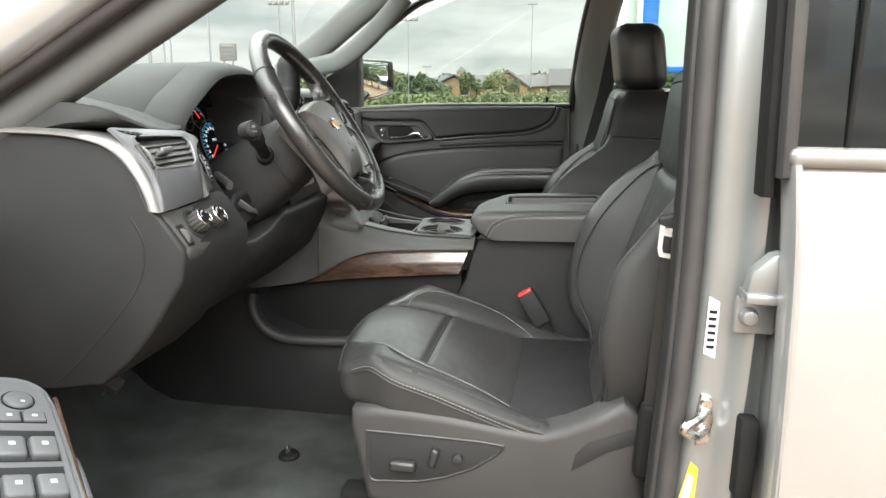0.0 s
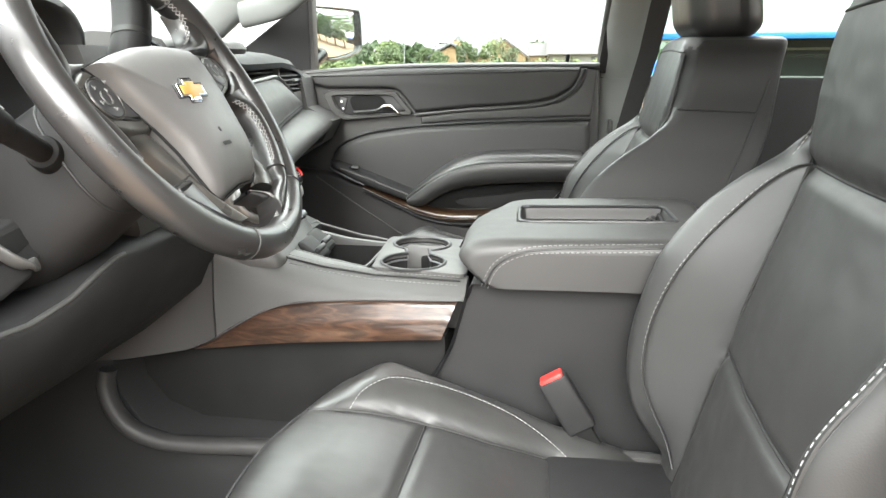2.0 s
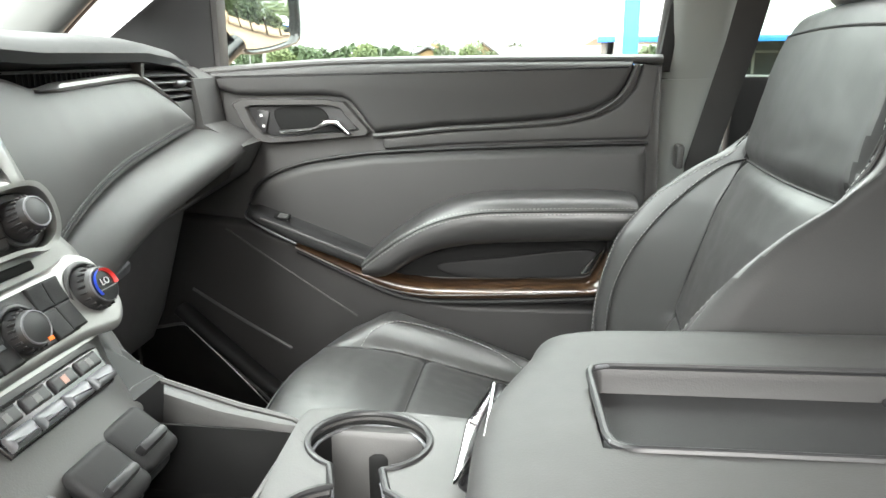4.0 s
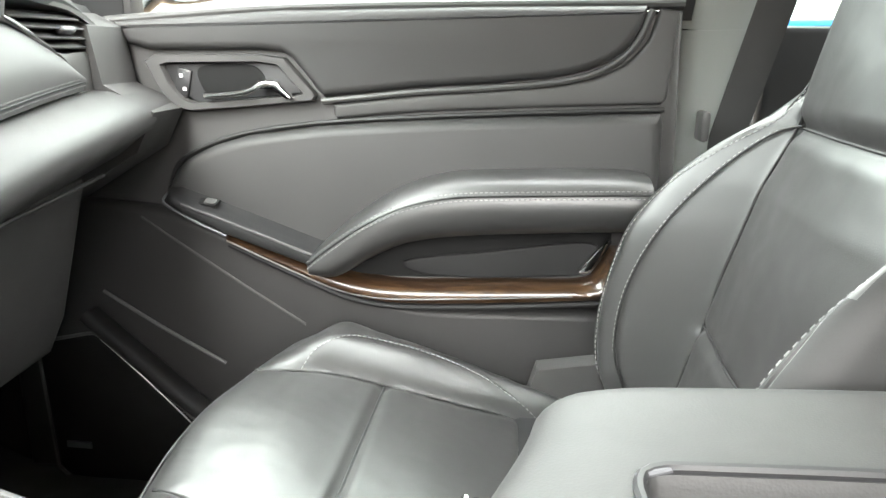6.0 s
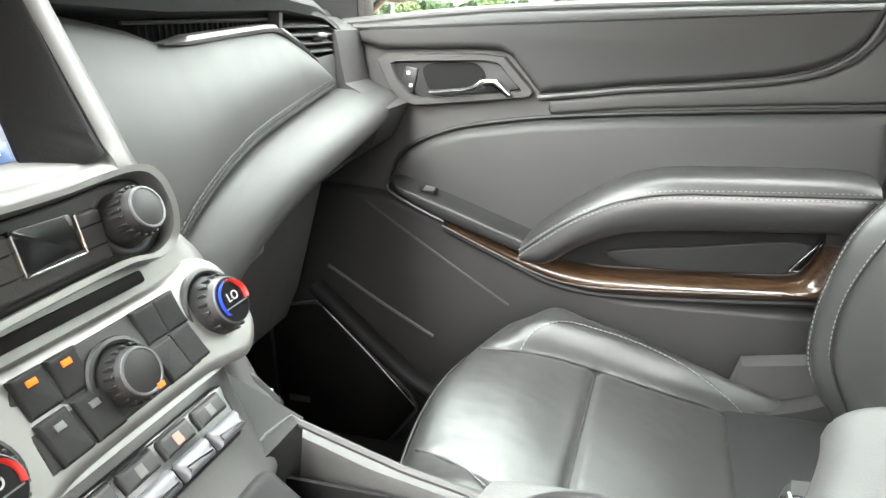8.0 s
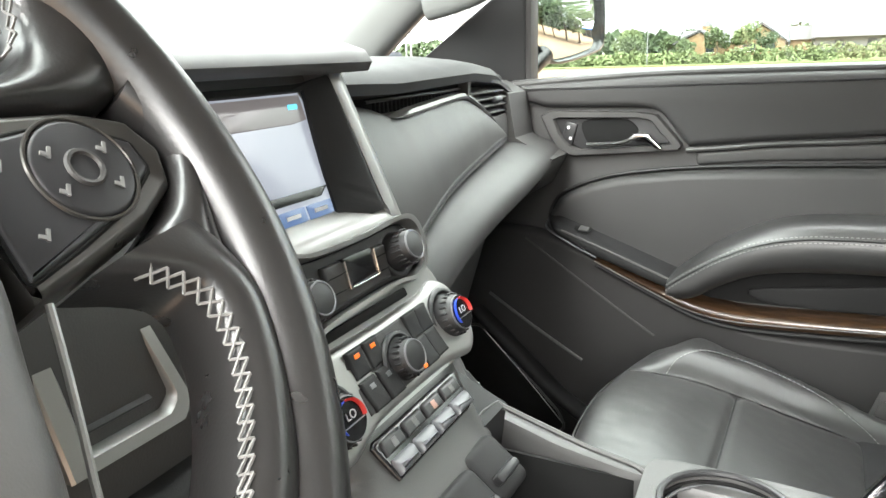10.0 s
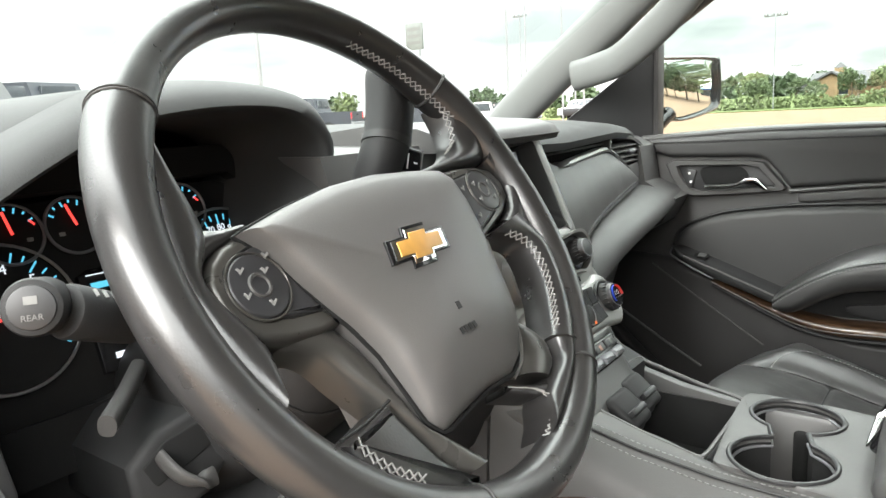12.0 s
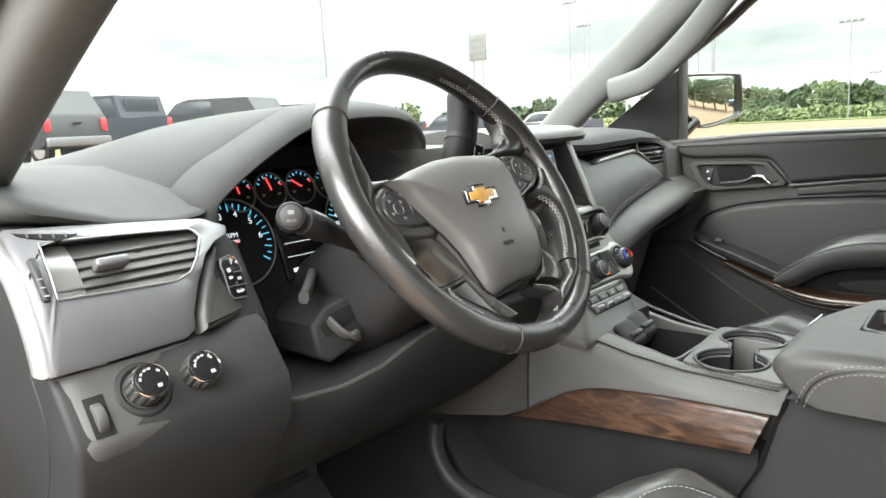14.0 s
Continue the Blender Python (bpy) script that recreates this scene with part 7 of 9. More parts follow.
part("clock_bar", pillow(poly2([(0.034, 1.273), (0.046, 1.273), (0.046, 1.277), (0.034, 1.277)], 12), lambda p, h: on_scr(p, h + 0.0007), 0.0003, 0.0003), GAUGE_BLUE, scr)
# hood over the screen
hd = []
for i in range(25):
    y = -0.150 + 0.265 * i / 24
    e = 1 - smooth01(0.75, 1.0, abs((y + 0.017) / 0.133)) * 0.55
    hd.append([(x, y, z) for x, z in ((-0.80, 1.312), (-0.70, 1.322), (-0.62 , 1.318), (-0.60 + 0.014 * e, 1.310), (-0.592 + 0.012 * e, 1.300), (-0.596 + 0.010 * e, 1.292), (-0.64, 1.290), (-0.80, 1.280))])
part("screen_hood", loft(hd), VINYL, stack, smooth=55)
# radio
radio_o = [(-0.086, 1.137), (-0.080, 1.119), (-0.062, 1.110), (-0.040, 1.113), (0.0, 1.115), (0.060, 1.116), (0.085, 1.113), (0.104, 1.120), (0.110, 1.137), (0.104, 1.154), (0.085, 1.161), (0.03, 1.159), (-0.03, 1.160), (-0.058, 1.165), (-0.078, 1.157)]
rad = part("radio_panel", pillow(out2(radio_o, 90), sp, 0.003, 0.003), PLASTIC_MID, stack)
rc_ = Vector((0.012, 1.137))
rad_out = [(rc_.x + (a - rc_.x) * 1.075, rc_.y + (b - rc_.y) * 1.20) for a, b in radio_o]
part("radio_surround", ring_plate([tuple(p) for p in out2(rad_out, 90)], [tuple(p) for p in out2(radio_o, 90)], sp, 0.010, 110, 0.004), SILVER, stack, "raised satin silver surround", 60)
part("radio_buttons", pillow(poly2([(-0.021, 1.118), (0.060, 1.120), (0.061, 1.150), (-0.024, 1.152)], 40), lambda p, h: sp(p, h + 0.003), 0.005, 0.003), PLASTIC, rad)
for yy in (-0.011, 0.050):
    for zz in (1.129, 1.141):
        part("button_split", pillow(poly2([(yy - 0.010, zz - 0.0005), (yy + 0.010, zz - 0.0005), (yy + 0.010, zz + 0.0005), (yy - 0.010, zz + 0.0005)], 12), lambda p, h: sp(p, h + 0.0078), 0.0006, 0.0002), BLACK, rad)
part("media_display", pillow(poly2([(0.001, 1.128), (0.041, 1.130), (0.038, 1.151), (-0.001, 1.152)], 40), lambda p, h: sp(p, h + 0.007), 0.003, 0.001), GLOSS_BLACK, rad)
for yy in (0.000, 0.040):
    part("bright_edge", pillow(poly2([(yy - 0.0010, 1.127), (yy + 0.0010, 1.127), (yy + 0.0006, 1.150), (yy - 0.0014, 1.150)], 16), lambda p, h: sp(p, h + 0.0085), 0.003, 0.0008), CHROME, rad)
part("bright_edge", pillow(poly2([(0.0, 1.1265), (0.040, 1.1265), (0.040, 1.1285), (0.0, 1.1285)], 16), lambda p, h: sp(p, h + 0.0085), 0.002, 0.0006), CHROME, rad)


def knob(at, r, length, name, label, lift=0.0, parent=stack):
    base = Vector(sp(at, 0.002 + lift))
    nrm = Vector((0.90, 0, 0.42)).normalized()
    k_ = part(name, cyl(base, base + nrm * length, r, r * 0.70, 36, 0.0015), BUTTON, parent, label)
    fr = axes((0, 0, 0), nrm, (0, 1, 0)).to_3x3()
    part("knob_ring", tube([base + nrm * (length - 0.0004) + fr @ Vector((r * 0.67 * math.cos(2 * math.pi * q / 36), r * 0.67 * math.sin(2 * math.pi * q / 36), 0)) for q in range(36)], 0.0010, 6, True), SILVER_DARK, k_)
    part("knob_collar", tube([base + fr @ Vector((r * 1.10 * math.cos(2 * math.pi * q / 36), r * 1.10 * math.sin(2 * math.pi * q / 36), 0.002)) for q in range(36)], 0.0026, 8, True), BUTTON, k_)
    for q in range(20):
        part("knurl", block(axes(base + nrm * length * 0.5, nrm, (0, 1, 0)) @ Matrix.Rotation(2 * math.pi * q / 20, 4, "Z") @ Matrix.Translation((r * 0.83, 0, 0)), (0.002, 0.0022, length * 0.55), 0.0005, 1), BUTTON, k_)
    return k_, base + nrm * (length + 0.0004), nrm


vk, *_ = knob((-0.053, 1.133), 0.0180, 0.026, "volume_knob", "black rotary knob with silver ring")
tk, *_ = knob((0.076, 1.138), 0.0180, 0.026, "tuning_knob", "black rotary knob with silver ring")
# climate panel
clim_o = [(-0.106, 1.065), (-0.098, 1.045), (-0.078, 1.034), (-0.052, 1.038), (-0.02, 1.0425), (0.07, 1.0425), (0.095, 1.040), (0.118, 1.038), (0.138, 1.050), (0.144, 1.070), (0.138, 1.090), (0.118, 1.101), (0.092, 1.097), (0.02, 1.0955), (-0.040, 1.096), (-0.062, 1.099), (-0.086, 1.094), (-0.100, 1.082)]
part("climate_surround", pillow(out2(clim_o, 110), sp, 0.008, 0.006), SILVER, stack, "raised satin silver surround", 60)
clim = part("climate_panel", pillow(poly2([(-0.040, 1.049), (0.074, 1.050), (0.082, 1.056), (0.086, 1.084), (0.080, 1.090), (-0.030, 1.089), (-0.038, 1.082)], 50), lambda p, h: sp(p, h + 0.0065), 0.003, 0.002), PLASTIC_MID, stack)
for yy, zz in ((-0.025, 1.059), (-0.024, 1.080), (-0.003, 1.059), (-0.003, 1.080), (0.054, 1.060), (0.056, 1.080), (0.072, 1.061), (0.074, 1.080)):
    b_ = part("climate_button", pillow(poly2([(yy - 0.0095, zz - 0.0098), (yy + 0.0095, zz - 0.0098), (yy + 0.0095, zz + 0.0098), (yy - 0.0095, zz + 0.0098)], 24), lambda p, h: sp(p, h + 0.0095), 0.003, 0.002), PLASTIC_LOW, clim)
    if yy < 0.01:
        part("button_light", pillow(poly2([(yy - 0.003, zz + 0.003), (yy + 0.003, zz + 0.003), (yy + 0.003, zz + 0.006), (yy - 0.003, zz + 0.006)], 12), lambda p, h: sp(p, h + 0.0128), 0.0004, 0.0004), AMBER if zz > 1.07 else SILVER_DARK, b_)
fk, ftop, fn_ = knob((0.022, 1.065), 0.0190, 0.017, "fan_knob", "black fan speed knob", 0.006)
part("fan_light", block(axes(ftop, fn_, (0, 1, 0)) @ Matrix.Translation((0.006, -0.012, 0)), (0.005, 0.003, 0.0006), 0), AMBER, fk)
for yy in (-0.073, 0.111):
    kk, ktop, kn = knob((yy, 1.060 if yy < 0 else 1.069), 0.0225, 0.019, "temperature_knob", "black temperature knob with blue and red arc", 0.004)
    part("knob_face", cyl(ktop - kn * 0.001, ktop + kn * 0.0004, 0.0150, None, 32), GLOSS_BLACK, kk)
    fr = axes(ktop + kn * 0.001, kn, (0, 1, 0))
    part("blue_arc", tube([fr @ Vector((0.0125 * math.cos(a), 0.0125 * math.sin(a), 0)) for a in [radians(100 + 115 * q / 16) for q in range(17)]], 0.0026, 6, False, 0.25), BLUE, kk)
    part("red_arc", tube([fr @ Vector((0.0125 * math.cos(a), 0.0125 * math.sin(a), 0)) for a in [radians(90 - 105 * q / 16) for q in range(17)]], 0.0026, 6, False, 0.25), RED, kk)
    words("LO", fr @ Matrix.Translation((0, 0.002, 0.0004)), 0.0085, THREAD_PALE, kk)
    part("face_split", block(fr @ Matrix.Translation((0, -0.004, 0.0002)), (0.024, 0.0008, 0.0005), 0), RIM_THREAD, kk)
part("slot", block(axes(sp((0.015, 1.104), 0.004), (0.9, 0, 0.42), (0, 1, 0)), (0.120, 0.008, 0.004), 0.002), BLACK, stack)
# row of toggles
tog = part("toggle_panel", pillow(poly2([(-0.047, 1.011), (0.072, 1.011), (0.080, 1.036), (-0.052, 1.036)], 40), sp, 0.003, 0.003), GLOSS_BLACK, stack)
for k in range(4):
    yy = -0.032 + 0.030 * k
    part("heater_button", pillow(poly2([(yy - 0.013, 1.025), (yy + 0.013, 1.025), (yy + 0.013, 1.034), (yy - 0.013, 1.034)], 20), lambda p, h: sp(p, h + 0.003), 0.003, 0.002), BUTTON, tog)
    part("button_symbol", pillow(poly2([(yy - 0.003, 1.027), (yy + 0.003, 1.027), (yy + 0.003, 1.032), (yy - 0.003, 1.032)], 12), lambda p, h: sp(p, h + 0.0062), 0.0004, 0.0004), RIM_THREAD if k != 2 else mat("rose_symbol", (0.35, 0.20, 0.16), 0.5), tog)
    part("toggle", pillow(poly2([(yy - 0.0135, 1.0135), (yy + 0.0135, 1.0135), (yy + 0.0135, 1.0225), (yy - 0.0135, 1.0225)], 20), lambda p, h: sp(p, h + 0.003), 0.006, 0.004), SILVER_DARK, tog)
# small vent left of the stack
cv_i = [(-0.212, 1.105), (-0.160, 1.105), (-0.152, 1.112), (-0.165, 1.180), (-0.212, 1.185)]
cv = part("centre_vent", ring_plate([(-0.225, 1.096), (-0.150, 1.096), (-0.142, 1.108), (-0.158, 1.190), (-0.225, 1.195)], cv_i, lambda p, h: (-0.585 - 0.35 * (p[1] - 1.14) + h, p[0], p[1]), 0.010, 60, 0.002), SILVER, dash, "silver edged centre vent")
part("vent_cavity", pillow(poly2(cv_i, 30), lambda p, h: (-0.600 - 0.35 * (p[1] - 1.14) + h, p[0], p[1]), 0.002, 0.001), BLACK, cv)
for k in range(4):
    part("vane", block(axes((-0.585 - 0.35 * (0.016 * k - 0.022), -0.188, 1.118 + 0.016 * k), (0.5, 0, 0.85), (0, 1, 0)), (0.048, 0.018, 0.003), 0.001), BUTTON, cv)
part("stack_left_fill", prism([(-0.62, 1.30), (-0.585, 1.20), (-0.565, 1.07), (-0.60, 0.99), (-0.75, 0.98), (-0.80, 1.30)], "y", -0.295, -0.098, 0.006), VINYL, dash)
part("stack_right_fill", prism([(-0.66, 1.27), (-0.61, 1.20), (-0.592, 1.08), (-0.565, 1.00), (-0.75, 0.98), (-0.80, 1.27)], "y", 0.095, 0.128, 0.004), PLASTIC_MID, dash)
part("knee_pad_right", prism([(-0.66, 1.06), (-0.60, 0.995), (-0.58, 0.97), (-0.60, 0.92), (-0.75, 0.87), (-0.85, 1.0)], "y", -0.085, 0.100, 0.012), PLASTIC_LOW, dash)

# ---- steering wheel and column ----
place = AS_BUILT
TILT, YAW = radians(32.96), radians(4.1)
WM = axes((-0.4229, -0.3764, 1.2465), (math.cos(TILT) * math.cos(YAW), math.cos(TILT) * math.sin(YAW), math.sin(TILT)), (-math.sin(YAW), math.cos(YAW), 0))
w = lambda a, b, h=0.0: WM @ Vector((a, b, h))
wheel = thing("steering_wheel", (-0.50, -0.387, 1.20), "black leather steering wheel with contrast stitching and gold badge", "steering wheel")
RR = 0.1834


def rim_pt(deg, b, grow=0.0):
    """A point on the rim's skin: deg round the wheel, b round the rim's section (0 outwards, 90 to the driver)."""
    a, c, d = radians(deg), radians(b), deg % 360
    gr = 0.0153 + grow + 0.0018 * math.exp(-((d - 30) / 14) ** 2) + 0.0018 * math.exp(-((d - 152) / 14) ** 2)
    return w((RR + gr * math.cos(c)) * math.cos(a), (RR + gr * math.cos(c)) * math.sin(a), math.sin(c) * gr * 1.10)


rim_rings = [[rim_pt(3 * k, 18 * q) for q in range(20)] for k in range(120)]
rim_rings.append(rim_rings[0])
rb = loft(rim_rings, caps=False)
bmesh.ops.remove_doubles(rb, verts=rb.verts, dist=1e-6)
rim = part("rim", rb, WHEEL_LEATHER, wheel, "leather wrapped rim", 70)
for deg in (146, 38.5, 249, 309):
    part("rim_joint", tube([rim_pt(deg, 15 * q, 0.0003) for q in range(24)], 0.0009, 6, True), SEAM, rim)
    part("joint_edge", tube([rim_pt(deg + 0.5, 15 * q, 0.0001) for q in range(24)], 0.0007, 6, True), PLASTIC, rim)


def lacing(name, line, half, material, parent, step=0.0052):
    """Crossed threads along a line; half gives the way from its middle to its edge."""
    total = sum((q - p).length for p, q in zip(line, line[1:]))
    pts_ = resample(line, max(4, int(total / step)))
    bm = bmesh.new()
    for p, q in zip(pts_, pts_[1:]):
        for sgn in (1, -1):
            a, b = p + half * sgn, q - half * sgn
            d = (b - a).normalized()
            s = d.orthogonal().normalized() * 0.0006
            t = d.cross(s)
            ra, rb_ = [bm.verts.new(a + o) for o in (s, t, -s, -t)], [bm.verts.new(b + o) for o in (s, t, -s, -t)]
            for j in range(4):
                bm.faces.new((ra[j], ra[(j + 1) % 4], rb_[(j + 1) % 4], rb_[j]))
    return part(name, bm, material, parent, kind="stuff")


WAX = mat("waxed_thread", (0.21, 0.205, 0.20), 0.55, vary=0.15, vscale=60)
lacing("cross_stitching", [rim_pt(30 + 1.5 * q, 168, 0.0004) for q in range(26)], (w(0, 0, 0.0032) - w(0, 0, 0)), WAX, rim)

# hub cover
SPOKE = mat("satin_dark_spoke", (0.066, 0.063, 0.058), 0.30, 0.45, vary=0.05)
hub_o = [(-0.127, 0.021), (-0.092, 0.030), (-0.050, 0.038), (-0.006, 0.041), (0.039, 0.039), (0.068, 0.036), (0.079, 0.028), (0.082, 0.008), (0.079, -0.021), (0.073, -0.041), (0.067, -0.068), (0.060, -0.096), (0.050, -0.113),
         (0.034, -0.120), (0.0, -0.119), (-0.034, -0.123), (-0.056, -0.126), (-0.066, -0.116), (-0.070, -0.092), (-0.074, -0.069), (-0.083, -0.047), (-0.091, -0.035), (-0.102, -0.016), (-0.113, 0.006)]
hp = poly2(hub_o, 96)
hc = Vector((-0.018, -0.038))
hub_rings = []
for s_, h_ in ((0.97, -0.050), (0.99, -0.012), (1.0, -0.002), (1.0, 0.003), (0.992, 0.0078), (0.978, 0.0118), (0.955, 0.0150), (0.92, 0.0174), (0.86, 0.0193), (0.76, 0.0211), (0.6, 0.0229), (0.4, 0.0242), (0.2, 0.0249), (0.02, 0.0251)):
    hub_rings.append([w(hc.x + (p.x - hc.x) * s_, hc.y + (p.y - hc.y) * s_, h_ - 0.010 * smooth01(-0.07, -0.13, hc.y + (p.y - hc.y) * s_)) for p in hp])
hub = part("hub_cover", loft(hub_rings), HUB, wheel, "grained airbag cover", 60)
part("hub_gap", tube([w(hc.x + (p.x - hc.x) * 1.004, hc.y + (p.y - hc.y) * 1.004, 0.0015) for p in hp], 0.0016, 6, True), BLACK, hub)
face_h = lambda a, b: interp((Vector((a, b)) - hc).length, ((0, 0.0252), (0.02, 0.0248), (0.04, 0.0240), (0.06, 0.0228), (0.08, 0.0210)))
part("airbag_mark", block(WM @ Matrix.Translation((-0.013, -0.064, face_h(-0.013, -0.064))), (0.004, 0.005, 0.0008), 0), PLASTIC_LOW, hub)
for k in range(4):
    part("airbag_mark", block(WM @ Matrix.Translation((-0.022 + 0.0048 * k, -0.079, face_h(-0.015, -0.079))) @ Matrix.Rotation(0.15, 4, "Z"), (0.0030, 0.0042, 0.0008), 0), PLASTIC_LOW, hub)
# badge: a slanted cross bar, dark edged, bright rimmed, gold faced
bt = [(-0.0310, -0.0068), (-0.0125, -0.0068), (-0.0145, -0.0120), (0.0085, -0.0120), (0.0108, -0.0068), (0.0275, -0.0068), (0.0310, 0.0068), (0.0125, 0.0068), (0.0145, 0.0120), (-0.0085, 0.0120), (-0.0108, 0.0068), (-0.0275, 0.0068)]
BMx = WM @ Matrix.Translation((-0.019, -0.0195, 0.0246))


def badge_bar(sx, sy, h0, h1, bev):
    bm = prism([(a * sx, b * sy) for a, b in bt], "z", h0, h1, bev)
    bm.transform(BMx)
    return bm


badge = part("badge", badge_bar(1.06, 1.16, -0.003, 0.0016, 0.0008), GLOSS_BLACK, hub, "plain dark edged badge with gold face")
part("badge_rim", badge_bar(0.94, 0.97, 0.0012, 0.0026, 0.0012), CHROME, badge)
part("badge_face", badge_bar(0.77, 0.73, 0.0024, 0.0032, 0.0005), GOLD, badge)


# spokes, with the switches set into the upper pair
def plate(name, outline, h, thick, edge, material, parent, label="", base=-0.016):
    return part(name, pillow(poly2(outline, 70), lambda p, q: w(p.x, p.y, q + h), thick, edge, 5, base), material, parent, label, 60)


def bar(name, one, two, h, rise, deep, material, parent, label=""):
    """A rounded bar lying between two edge lines, standing rise above its edges; h is the height along it."""
    a_, b_ = curve([(p[0], p[1], 0) for p in one], 30), curve([(p[0], p[1], 0) for p in two], 30)
    rings = []
    for k, (p, q) in enumerate(zip(a_, b_)):
        z = interp(k / 29, h)
        ring = [w(p.x, p.y, z - deep)]
        for e in range(11):
            t = e / 10
            m = p.lerp(q, t)
            ring.append(w(m.x, m.y, z + rise * math.sin(math.pi * t) ** 0.6))
        ring.append(w(q.x, q.y, z - deep))
        rings.append(ring)
    return part(name, loft(rings), material, parent, label, 60)


PADMAT = mat("switch_pad_black", (0.026, 0.026, 0.028), 0.38, vary=0.08)
PODS = (([(-0.119, 0.023), (-0.137, 0.019), (-0.149, 0.011), (-0.156, -0.001), (-0.156, -0.015), (-0.150, -0.028), (-0.142, -0.037), (-0.125, -0.042), (-0.102, -0.045), (-0.084, -0.043), (-0.090, -0.033), (-0.101, -0.014), (-0.112, 0.008)],
         [(-0.115, 0.015), (-0.132, 0.011), (-0.144, 0.004), (-0.148, -0.006), (-0.145, -0.018), (-0.135, -0.026), (-0.118, -0.030), (-0.095, -0.032), (-0.102, -0.017), (-0.111, 0.004)], (-0.129, -0.009),
         ((-0.136, 0.001), (-0.121, -0.002), (-0.139, -0.013), (-0.126, -0.020), (-0.116, 0.006))),
        ([(0.078, 0.037), (0.108, 0.040), (0.138, 0.039), (0.159, 0.033), (0.168, 0.018), (0.163, 0.002), (0.143, -0.010), (0.112, -0.020), (0.087, -0.027), (0.087, -0.010), (0.086, 0.015)],
         [(0.091, 0.028), (0.116, 0.031), (0.136, 0.030), (0.153, 0.022), (0.155, 0.010), (0.136, -0.003), (0.112, -0.012), (0.090, -0.019), (0.090, 0.005)], (0.128, 0.014),
         ((0.118, 0.021), (0.139, 0.020), (0.117, 0.007), (0.138, 0.006), (0.100, 0.019), (0.102, -0.006))))
for k, (bo, po, dc, marks) in enumerate(PODS):
    spoke = plate("side_spoke", bo, -0.008, 0.010, 0.005, SPOKE, wheel, "satin dark grey spoke bezel with switches")
    bpd = plate("button_pod", po, 0.0005, 0.0030, 0.0025, PADMAT, spoke, "", -0.006)
    part("pod_gap", tube([w(p.x, p.y, 0.0018) for p in poly2(po, 60)], 0.0010, 6, True), BLACK, bpd)
    part("dial_pad", cyl(w(dc[0], dc[1], 0.0025), w(dc[0], dc[1], 0.0046), 0.0190, 0.0178, 32, 0.0008), PADMAT, bpd)
    part("dial_groove", tube([w(dc[0] + 0.0195 * math.cos(q * math.pi / 18), dc[1] + 0.0195 * math.sin(q * math.pi / 18), 0.0036) for q in range(36)], 0.0008, 6, True), SPOKE, bpd)
    part("dial_hub", tube([w(dc[0] + 0.0062 * math.cos(q * math.pi / 10), dc[1] + 0.0062 * math.sin(q * math.pi / 10), 0.0046) for q in range(20)], 0.0012, 6, True), PLASTIC, bpd)
    for a, b in marks:
        m_ = WM @ Matrix.Translation((a, b, 0.0050)) @ Matrix.Rotation(0.6 + 0.5 * k, 4, "Z")
        part("button_symbol", join(block(m_, (0.0044, 0.0012, 0.0007), 0), block(m_ @ Matrix.Translation((-0.001, 0.0016, 0)), (0.0014, 0.0026, 0.0007), 0)), THREAD, bpd)
# leather roots running from the rim into the spokes
root_h = ((0, 0.004), (0.5, -0.004), (1, 0.004))
bar("spoke_root", [(-0.158, 0.085), (-0.168, 0.045), (-0.172, 0.0), (-0.168, -0.040), (-0.158, -0.075)], [(-0.150, 0.078), (-0.141, 0.028), (-0.155, 0.0), (-0.143, -0.038), (-0.150, -0.062)], root_h, 0.009, 0.02, WHEEL_LEATHER, wheel)
bar("spoke_root", [(-0.145, 0.030), (-0.138, 0.031), (-0.128, 0.030), (-0.112, 0.031)], [(-0.150, 0.012), (-0.140, 0.017), (-0.128, 0.021), (-0.112, 0.025)], ((0, -0.004), (1, -0.008)), 0.005, 0.02, WHEEL_LEATHER, wheel)
top_r = bar("spoke_root", [(0.140, 0.102), (0.141, 0.078), (0.132, 0.060), (0.106, 0.050), (0.070, 0.044)], [(0.172, 0.075), (0.170, 0.050), (0.152, 0.039), (0.112, 0.039), (0.072, 0.036)], ((0, 0.002), (0.5, -0.004), (1, -0.008)), 0.009, 0.02, WHEEL_LEATHER, wheel)
lacing("cross_stitching", curve([w(0.138, 0.092, 0.004), w(0.137, 0.078, 0.003), w(0.131, 0.064, 0.001), w(0.118, 0.055, -0.002)], 20), w(0, 0, 0.003) - w(0, 0, 0), WAX, top_r)
bar("spoke_root", [(0.176, 0.060), (0.178, 0.020), (0.172, -0.015), (0.168, -0.035)], [(0.160, 0.040), (0.168, 0.018), (0.158, -0.003), (0.140, -0.014)], ((0, 0.002), (1, -0.002)), 0.008, 0.02, WHEEL_LEATHER, wheel)
grip_r = bar("grip_wrap", [(0.165, -0.012), (0.168, -0.045), (0.157, -0.076), (0.138, -0.108), (0.118, -0.128)], [(0.112, -0.021), (0.140, -0.036), (0.138, -0.062), (0.122, -0.088), (0.098, -0.113)], ((0, 0.000), (0.3, 0.004), (1, 0.006)), 0.009, 0.024, WHEEL_LEATHER, wheel)
lacing("cross_stitching", curve([w(0.126, -0.026, 0.004), w(0.140, -0.040, 0.007), w(0.139, -0.062, 0.009), w(0.124, -0.087, 0.010), w(0.104, -0.110, 0.010)], 24), (w(0.0028, 0.0012, 0.0022) - w(0, 0, 0)), WAX, grip_r)
